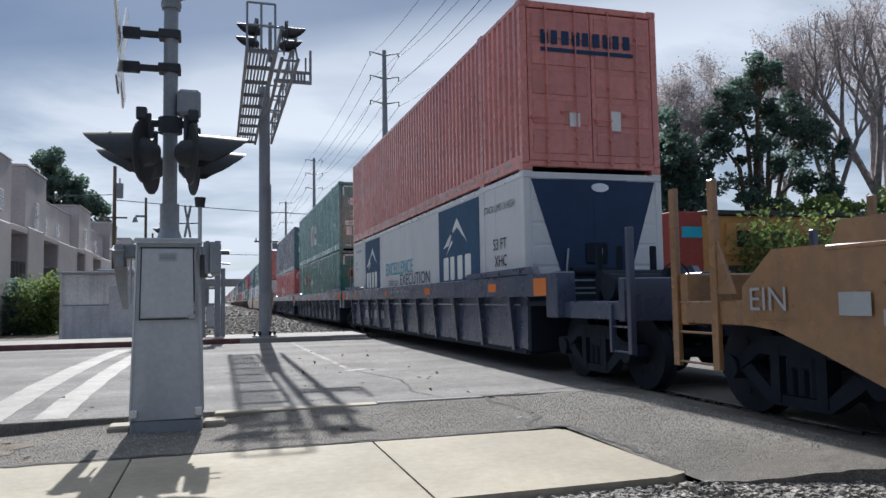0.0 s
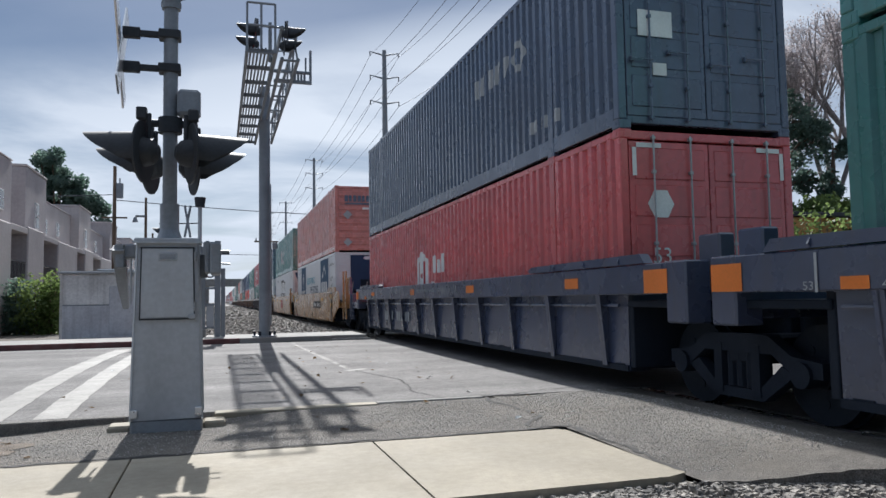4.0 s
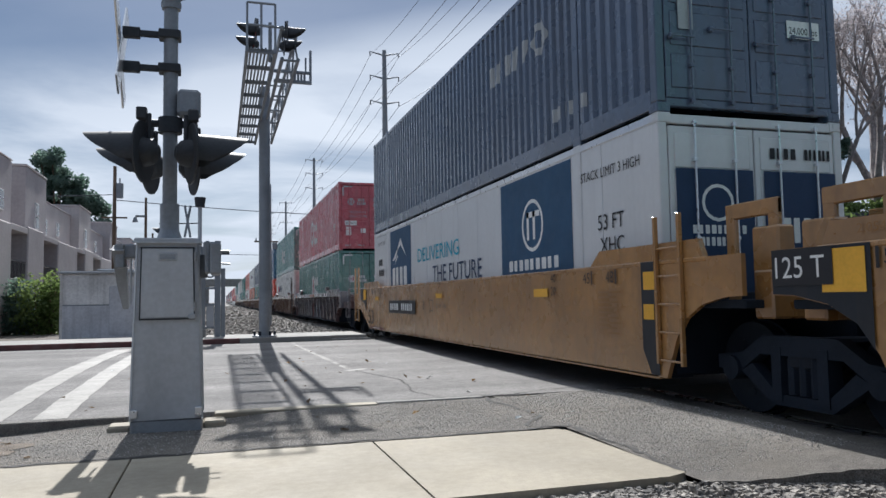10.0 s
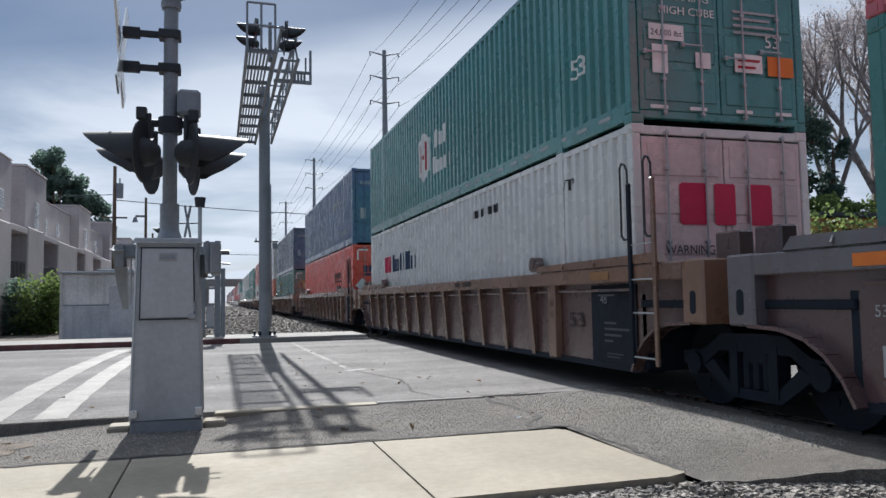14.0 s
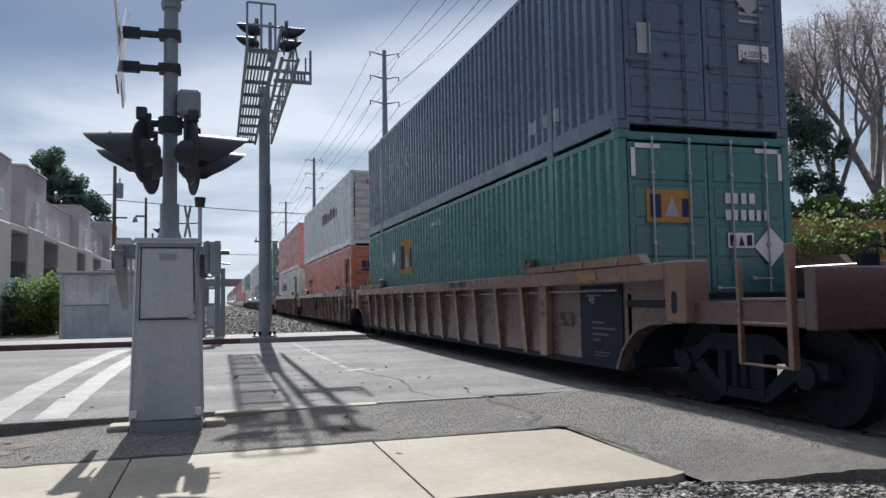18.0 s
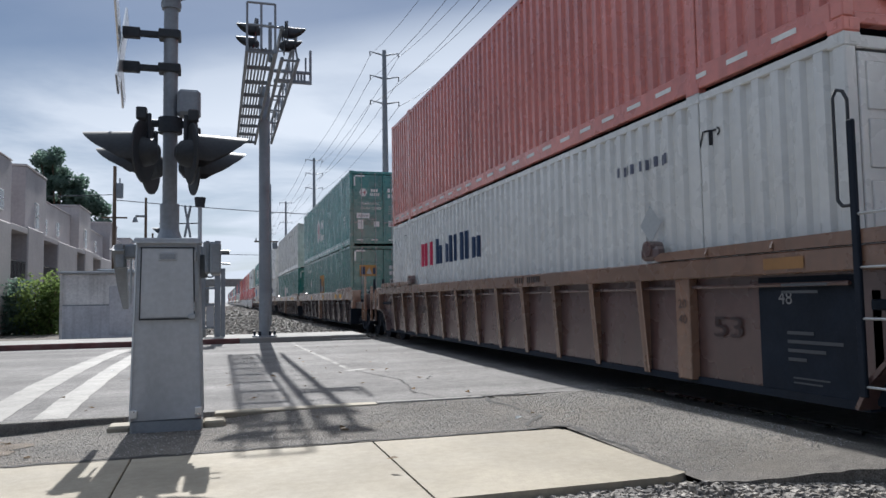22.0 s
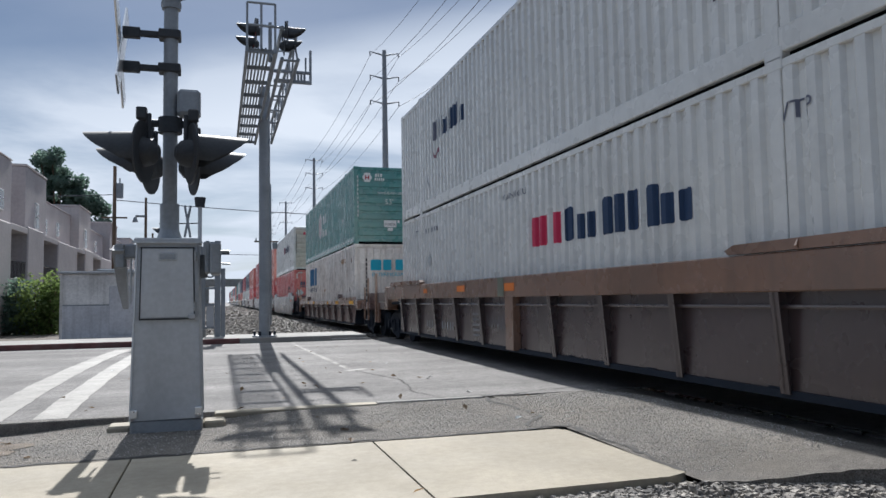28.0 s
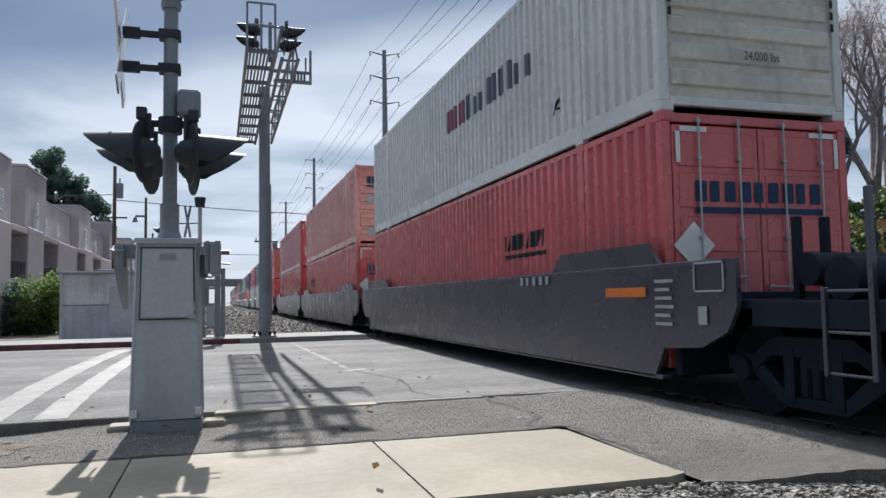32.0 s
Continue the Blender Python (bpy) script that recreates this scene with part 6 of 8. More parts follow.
def s_csx(g):
    u, v = 2.12, 1.6
    g.side(G_FADE, blocks(u, v, 2.85, 0.9, 3, 0.06), "word_mark")
    g.side(G_NAVY, write("INTERMODAL", u + 0.05, 1.26, 0.22, 2.75), "lettering")
    g.side(G_BLACK, blocks(12.45, 2.24, 0.5, 0.2, 4, 0.35), "number_mark")
    g.side(G_DULL, blocks(13.1, 2.26, 1.0, 0.2, 6, 0.4), "number_mark")
    for sx, sz in ((-1, 1), (1, 1), (-1, -1), (1, -1)):
        c = (5.85, 2.24)
        g.side(G_DULL, [[(c[0] + sx * 0.2, c[1] + sz * 0.07), (c[0] + sx * 0.215, c[1] + sz * 0.07), (c[0] + sx * 0.06, c[1] + sz * 0.27), (c[0] + sx * 0.045, c[1] + sz * 0.27)]], "placard_outline")
    g.side(G_DULL, rect(6.6, 1.25, 0.1, 0.12) + rect(6.95, 1.2, 0.07, 0.14) + rect(7.2, 1.02, 0.1, 0.12) + rect(7.75, 1.22, 0.09, 0.13) + rect(8.2, 1.25, 0.12, 0.1), "print_line")
    g.side(G_SILVER, [[(11.2, 0.28), (11.85, 0.26), (11.87, 0.98), (11.6, 0.86), (11.3, 0.82)], [(10.98, 0.28), (11.12, 0.28), (11.14, 0.42)], [(11.9, 1.45), (12.02, 1.42), (12.0, 1.62)], [(14.0, 2.35), (14.12, 2.33), (14.13, 2.72), (14.02, 2.7)]], "repair_patch")
    r = random.Random(77)
    for k in range(16):
        a, z = r.choice((14.5, 14.9, 15.3, 15.7, 14.05, 12.6, 3.4, 9.2)) + r.uniform(-0.2, 0.2), r.choice((0.3, 0.3, 0.9, 2.2))
        h, w = r.uniform(0.2, 0.6), r.uniform(0.01, 0.035)
        g.side(G_RUST, [[(a - w, z + h), (a + w, z + h * 0.9), (a + w * 0.4, z), (a - w * 0.2, z + 0.04)]], "rust_stain")


def s_reefer(first, second, words):
    def f(g):
        g.side(G_PANEL, rect(2.3, 0.2, 2.4, 2.56), "panel_graphic")
        g.side(G_PANEL, rect(11.2, 0.2, 2.75, 2.56), "panel_graphic")
        for u, w in ((2.45, 2.0), (11.45, 2.2)):
            if first if u < 5 else second:
                g.side(G_WHITE, disc(u + w / 2, 1.95, 0.42, 1.0, 20, 0.36) + rect(u + w / 2 - 0.22, 1.72, 0.09, 0.45) + rect(u + w / 2 + 0.02, 1.72, 0.09, 0.45) + rect(u + w / 2 - 0.22, 2.08, 0.5, 0.09), "emblem")
                g.side(G_WHITE, blocks(u + 0.1, 1.24, w - 0.2, 0.18, 9, 0.25) + blocks(u + 0.4, 0.98, w - 0.8, 0.18, 7, 0.25), "word_mark")
            else:
                g.side(G_WHITE, [[(u + 0.1, 1.9), (u + 0.5, 1.95), (u + 0.9, 2.3), (u + 0.55, 2.15)], [(u + 0.55, 2.1), (u + 1.1, 2.5), (u + 1.75, 1.95), (u + 1.1, 2.3)], [(u + 0.3, 1.75), (u + 0.7, 2.05), (u + 0.8, 2.0)]], "emblem")
                g.side(G_WHITE, blocks(u + 0.1, 1.2, w - 0.2, 0.5, 4, 0.25), "word_mark")
        for text, mat, u, v, h, w in words:
            g.side(mat, write(text, u, v, h, w), "lettering")
        g.side(G_BLACK, write("STACK LIMIT 3 HIGH", 14.25, 2.35, 0.13, 1.5) + write("53 FT", 14.7, 1.66, 0.2) + write("XHC", 14.75, 1.36, 0.2) + blocks(14.35, 1.0, 1.1, 0.2, 6, 0.3), "lettering")
        g.side(G_BLACK, write("STACK LIMIT 3 HIGH", 0.54, 2.47, 0.11, 1.1), "lettering")
        if second:
            g.side(G_BLACK, blocks(0.68, 1.84, 0.52, 0.2, 4, 0.3) + blocks(0.7, 1.52, 0.72, 0.2, 6, 0.3), "number_mark")
        else:
            g.side(G_BLACK, write("53FT", 0.52, 2.04, 0.13, 0.36) + write("XHC", 0.56, 1.83, 0.13, 0.3), "lettering")
        g.side(G_SILVER, rect(0.38, 0.3, 0.018, 2.46) + rect(1.76, 0.3, 0.018, 2.46) + rect(0.38, 2.74, 1.4, 0.018), "door_seam")
    return f


def s_prime(g):
    u, v = 6.1, 1.62
    p = blocks(u, v, 2.6, 0.66, 5, 0.12)
    g.side(G_BLACK, [[(a + 0.0, b + 0.0) for a, b in q] for q in blocks(u - 0.10, v + 0.04, 2.6, 0.80, 5, 0.05)] + blocks(u + 2.66, v - 0.02, 1.1, 0.7, 3, 0.05), "word_mark_shade")
    g.side(G_WHITE, p + blocks(u + 2.72, v, 1.0, 0.56, 3, 0.2), "word_mark")
    g.side(G_BLACK, write("INTERMODAL", 5.4, 1.17, 0.27, 4.4) + blocks(2.0, 2.4, 1.2, 0.12, 10, 0.3), "lettering")
    g.side(G_BLACK, write("53FT", 0.45, 2.0, 0.13, 0.3) + write("XHC", 0.48, 1.78, 0.13, 0.26), "lettering")
    g.side(G_BLACK, write("ITF", 15.0, 2.35, 0.2) + blocks(14.4, 1.5, 1.1, 0.2, 9, 0.3), "lettering")


def e_ffe(g):
    g.end(G_NAVY, rect(0.2, 0.75, 1.05, 1.5) + rect(1.4, 0.75, 1.05, 1.5), "panel_graphic")
    g.end(G_WHITE, disc(0.75, 1.86, 0.22, 1.0, 16, 0.18) + blocks(0.4, 1.5, 0.75, 0.1, 9, 0.25) + blocks(0.5, 1.36, 0.5, 0.1, 7, 0.25) + blocks(1.65, 1.4, 0.6, 0.3, 4, 0.25), "word_mark")
    g.end(G_BLACK, blocks(1.5, 2.4, 0.4, 0.13, 4, 0.3) + blocks(2.0, 2.4, 0.4, 0.13, 6, 0.3), "number_mark")


# ---- well cars ----
WX = 1.47
TRUCK = 1.78 / 2


FLAT = ("smooth", "slate")


def half_poly(kind, end):
    """Outline of one end of a side, from its foot round to the top."""
    if kind == "smooth" and end == "joint":
        return [(8.35, 0.31), (8.55, 0.74), (8.72, 0.95), (9.0, 1.10), (9.35, 1.17), (9.6, 1.18), (9.6, 1.57)]
    if kind == "smooth":
        return [(8.2, 0.31), (8.6, 0.50), (9.2, 0.72), (9.7, 0.88), (10.1, 0.92), (10.1, 1.26), (9.7, 1.58)]
    if kind == "slate":
        return [(8.05, 0.31), (8.25, 0.63), (8.9, 0.67), (9.3, 0.84), (9.45, 1.08), (9.45, 1.53)]
    if kind == "low":
        return [(8.2, 0.27), (8.45, 0.85), (9.5, 0.85), (9.5, 1.2)]
    if kind == "arch":
        return [(8.2, 0.31), (8.32, 0.52), (8.48, 0.68), (8.68, 0.80), (8.95, 0.87), (9.35, 0.89), (9.4, 1.52)]
    return [(8.2, 0.30), (8.22, 1.20), (9.3, 1.22), (9.4, 1.54)]


def side_poly(kind, lead, trail):
    return half_poly(kind, trail) + [(-y, z) for y, z in reversed(half_poly(kind, lead))]


RECESS = 0.14


def panel_shape(kind, lead, trail):
    s = Shape()
    t = 0.05 if kind in FLAT else 0.02
    x = WX - (0.0 if kind in FLAT else RECESS)
    return s.prism(side_poly(kind, lead, trail), -x, -x + t, "x")


def flange_shape(kind, k):
    """The lip that runs round the cut-away end of a side."""
    p = half_poly(kind, "joint")[:-1]
    s = Shape()
    for (a, b), (c, d) in zip(p, p[1:]):
        n = Vector((d - b, a - c)).normalized() * 0.035
        q = [(a, b), (c, d), (c - n.x, d - n.y), (a - n.x, b - n.y)]
        s.prism([(y if k else -y, z) for y, z in q], -WX - 0.006, -WX + 0.2, "x")
    return s


def end_post_shape(kind, k):
    """The boxed post that closes the end of a side."""
    top = 1.2 if kind == "low" else 1.56
    y0, y1 = (9.24, 9.60) if k else (-9.60, -9.24)
    return Shape().box(-WX - 0.012, -WX + 0.3, y0, y1, 0.90, top, 0.02)


def slot_shape(k):
    """Dark oval plate that stands in for the shaded hole in the end post."""
    y = 9.42 if k else -9.42
    return Shape().prism([(y + 0.05 * math.cos(2 * math.pi * i / 12), 1.12 + (0.07 if i < 7 and i > 0 else -0.07) + 0.05 * math.sin(2 * math.pi * i / 12)) for i in range(12)], -WX - 0.016, -WX - 0.01, "x")


def hoop_shape():
    """Upside-down U of flat bars, 0.75 m long, standing on the deck."""
    s = Shape()
    s.box(-0.03, 0.03, -0.38, -0.24, 0.0, 1.0, 0.012).box(-0.03, 0.03, 0.24, 0.38, 0.0, 1.0, 0.012)
    return s.box(-0.032, 0.032, -0.38, 0.38, 0.84, 1.0, 0.012)


def chord_shape(kind):
    s = Shape()
    top = {"smooth": 1.575, "slate": 1.54, "low": 1.20}.get(kind, 1.55)
    dp = {"smooth": 0.05, "slate": 0.05, "low": 0.19, "arch": 0.19}.get(kind, 0.34)
    e = 9.1 if kind in FLAT else 9.23
    s.box(-WX - 0.01, -WX + 0.155, -e, e, top - dp, top, 0.012)
    return s


def sill_shape(kind):
    s = Shape()
    e = 8.19
    x0 = 0.0 if kind in FLAT else RECESS - 0.012
    return s.box(-WX + x0, -WX + 0.2, -e, e, 0.285, 0.335, 0.008)


def rib_shape(kind):
    """A gusset that is deep under the chord and runs out towards its foot."""
    top = {"low": 1.01, "arch": 1.36}.get(kind, 1.21)
    a, b, c = -WX + 0.005, -WX + RECESS, -WX + 0.085
    s = Shape()
    s.prism([(a, top), (b, top), (b, 0.33), (c, 0.33)], -0.012, 0.012, "y")
    return s.prism([(a, top), (a + 0.014, top), (c + 0.014, 0.33), (c, 0.33)], -0.055, 0.055, "y")


def guide_shape(kind):
    """The raised guide over the last stretch of a side, leading end."""
    z = 1.20 if kind == "low" else 1.56
    s = Shape()
    if kind == "slate":
        return s.prism([(-8.2, z - 0.04), (-7.95, z + 0.22), (-5.75, z + 0.22), (-5.45, z - 0.04)], -WX + 0.002, -WX + 0.06, "x")
    if kind == "smooth":
        return s.prism([(-9.05, z), (-8.96, z + 0.2), (-6.95, z + 0.2), (-6.72, z + 0.03), (-6.68, z)], -WX + 0.002, -WX + 0.06, "x")
    s.prism([(-8.85, z), (-5.62, z), (-5.56, z + 0.04), (-5.7, z + 0.09), (-8.75, z + 0.11)], -WX - 0.02, -WX + 0.1, "x")
    for y in (-8.3, -7.4, -6.5):
        s.prism([(-WX - 0.018, z), (-WX - 0.05, z + 0.03), (-WX - 0.018, z + 0.09)], y - 0.01, y + 0.01, "y")
    return s


def cone_shape(kind):
    z = 1.22 if kind == "low" else 1.58
    s = Shape()
    s.box(-WX - 0.03, -WX + 0.12, -5.62, -5.30, z, z + 0.16, 0.04)
    s.cyl((-WX - 0.04, -5.46, z + 0.13), (-WX + 0.13, -5.46, z + 0.13), 0.09, n=12)
    return s


def floor_shape():
    s = Shape()
    for sx in (-1, 1):
        s.box(sx * 1.2 - 0.16, sx * 1.2 + 0.16, -8.2, 8.2, 0.29, 0.36)
    for i in range(9):
        y = -8.0 + i * 2.0
        s.box(-1.34, 1.34, y - 0.1, y + 0.1, 0.30, 0.375)
    return s


def bulkhead_shape():
    """Cross wall and sloping end of the well, leading end."""
    s = Shape()
    s.box(-1.33, 1.33, -8.33, -8.23, 0.34, 1.22, 0.01)
    return s


def end_deck_shape():
    return Shape().box(-1.36, 1.36, -9.5, -8.25, 1.06, 1.14, 0.01)


def centre_sill_shape():
    return Shape().box(-0.3, 0.3, -9.7, -8.34, 0.62, 1.055, 0.02)


def bolster_shape():
    return Shape().box(-1.15, 1.15, -9.62, -9.36, 0.96, 1.42, 0.02)


def bracket_shape(sx):
    return Shape().box(sx * 1.0 - 0.1, sx * 1.0 + 0.1, -9.66, -9.3, 1.40, 1.84, 0.02)


def side_frame_shape():
    """Cast side frame of a truck along y, centred on it."""
    s = Shape()
    top = [(-1.12, 0.58), (-0.75, 0.62), (-0.45, 0.80), (0.45, 0.80), (0.75, 0.62), (1.12, 0.58), (1.12, 0.44), (0.78, 0.44), (0.5, 0.62), (-0.5, 0.62), (-0.78, 0.44), (-1.12, 0.44)]
    s.prism(top, -0.07, 0.07, "x")
    s.prism([(-0.78, 0.44), (-0.62, 0.52), (-0.3, 0.26), (0.3, 0.26), (0.62, 0.52), (0.78, 0.44), (0.36, 0.16), (-0.36, 0.16)], -0.064, 0.064, "x")
    s.box(-0.078, 0.078, -0.34, -0.22, 0.2, 0.7)
    s.box(-0.078, 0.078, 0.22, 0.34, 0.2, 0.7)
    for y in (-0.14, 0.0, 0.14):
        s.cyl((0, y, 0.27), (0, y, 0.6), 0.055, n=8)
    for y in (-TRUCK, TRUCK):
        s.cyl((-0.11, y, 0.46), (0.11, y, 0.46), 0.12, n=12)
    return s


def truck_bolster():
    s = Shape()
    s.box(-1.05, 1.05, -0.18, 0.18, 0.5, 0.78, 0.03)
    return s.cyl((0, 0, 0.7), (0, 0, 0.98), 0.2, n=14)


def wheelset_shape():
    s = Shape()
    s.cyl((-1.05, 0, 0), (1.05, 0, 0), 0.08, n=10)
    for sx in (-1, 1):
        x = sx * 0.76
        s.cyl((x - 0.065, 0, 0), (x + 0.065, 0, 0), 0.455, n=28)
        s.cyl((x - sx * 0.065, 0, 0), (x - sx * 0.10, 0, 0), 0.485, n=28)
        for a in range(5):
            t = 2 * math.pi * a / 5
            c, q = 0.26 * math.cos(t), 0.26 * math.sin(t)
            s.cyl((x + sx * 0.05, c, q), (x + sx * 0.075, c, q), 0.05, n=8)
        s.cyl((x + sx * 0.06, 0, 0), (x + sx * 0.12, 0, 0), 0.14, n=12)
    return s


WHEELS = []


def truck(parent, y, near):
    b = put("truck", shared("truck", truck_bolster), STEEL_DK, parent, at=pose(0, y, 0))
    for sx in (-1, 1):
        put("side_frame", shared("side_frame", side_frame_shape), STEEL_DK, b, at=pose(sx * 1.0, 0, 0))
    for yy in (-TRUCK, TRUCK):
        w = put("wheelset", shared("wheelset", wheelset_shape), WHEEL, b, at=pose(0, yy, 0.456))
        if near:
            WHEELS.append((w, yy))
    return b


# hand rails at a coupler end: (y, foot, top, width, thickness) of the posts, heights of the rungs
RAILS = {"smooth": (((-10.62, 0.45, 2.34, 0.10, 0.03), (-11.28, 0.45, 2.34, 0.10, 0.03)), (0.50, 0.81, 1.12)),
         "slate": (((-10.38, 0.52, 1.24, 0.04, 0.03), (-10.85, 0.52, 2.0, 0.05, 0.03)), (0.55, 0.88, 1.21)),
         "deep": (((-10.95, 0.50, 1.10, 0.05, 0.04), (-11.40, 0.50, 2.02, 0.08, 0.04)), (0.52, 0.82)),
         "arch": (((-10.30, 0.54, 1.52, 0.04, 0.03), (-10.96, 0.54, 1.63, 0.06, 0.04)), (0.55, 0.93, 1.15)),
         "low": (((-10.40, 0.54, 1.62, 0.05, 0.03), (-11.0, 0.54, 1.92, 0.05, 0.03)), (0.55, 0.9))}


def rail_post(kind, k):
    y, z0, z1, w, t = RAILS[kind][0][k]
    s = Shape().box(-t, t, y - w / 2, y + w / 2, z0, z1, 0.008)
    if kind == "smooth" and k == 0:
        s.prism([(y - 0.04, 1.2), (y + 0.30, 1.2), (y + 0.04, 1.75), (y - 0.04, 1.75)], -0.012, 0.012, "x")
    return s


def rail_rung(kind):
    (a, *_), (b, *_) = RAILS[kind][0]
    return Shape().cyl((0, a, 0), (0, b, 0), 0.014, n=6)


def grab_iron():
    """Thin bent rod beside a post."""
    return Shape().tube([(0, 0.02, 0.62), (-0.04, 0.12, 0.66), (-0.04, 0.12, 1.82), (0, 0.02, 1.88)], 0.012, 6)


def joint_post():
    return Shape().box(-0.02, 0.02, -0.03, 0.03, 0.42, 2.5, 0.008)


def joint_rod():
    """Hand hold bent over the top of a ladder post."""
    return Shape().tube([(0, 0.02, 2.44), (0, 0.02, 2.66), (-0.01, 0.05, 2.73), (-0.02, 0.10, 2.75), (-0.03, 0.125, 2.70), (-0.03, 0.125, 1.90), (-0.02, 0.09, 1.85), (0, 0.02, 1.85)], 0.014, 6)


def ladder_rail():
    return Shape().box(-0.025, 0.025, -0.02, 0.02, 0.46, 2.05, 0.006)


def ladder_rung():
    return Shape().cyl((0, 0, 0), (0, 0.42, 0), 0.013, n=6)


def platform_shape():
    s = Shape()
    s.box(-1.32, 1.32, -11.1, -9.45, 1.06, 1.13, 0.008)
    s.box(-1.36, -1.28, -11.1, -9.5, 0.90, 1.13, 0.01)
    return s.box(1.28, 1.36, -11.1, -9.5, 0.90, 1.13, 0.01)


def end_sill_shape():
    return Shape().box(-1.36, 1.36, -11.22, -11.1, 0.88, 1.42, 0.015)


def draft_sill_shape():
    return Shape().box(-0.26, 0.26, -11.2, -9.4, 0.66, 1.055, 0.015)


def coupler_shape():
    s = Shape()
    s.box(-0.11, 0.11, -11.62, -11.15, 0.76, 0.96, 0.02)
    s.prism([(-0.2, -11.58), (0.14, -11.55), (0.2, -11.85), (0.02, -11.9), (-0.02, -11.72), (-0.2, -11.78)], 0.70, 1.02, "z")
    s.tube([(0.3, -11.15, 0.9), (0.34, -11.35, 0.55), (0.3, -11.6, 0.45), (0.22, -11.78, 0.6)], 0.025, 7)
    return s.tube([(-0.3, -11.15, 0.92), (-0.5, -11.25, 0.86), (-0.42, -11.55, 0.8)], 0.014, 6)


def brake_shape():
    s = Shape()
    n = 16
    pts = [(0.28 * math.cos(2 * math.pi * i / n), 0, 0.28 * math.sin(2 * math.pi * i / n)) for i in range(n + 1)]
    s.tube(pts, 0.014, 6)
    for i in range(0, n, 4):
        s.cyl((0, 0, 0), pts[i], 0.01, n=5)
    s.cyl((0, 0.16, 0), (0, -0.03, 0), 0.04, n=8)
    return s.box(-0.12, 0.12, 0.06, 0.2, -0.3, 0.2, 0.02)


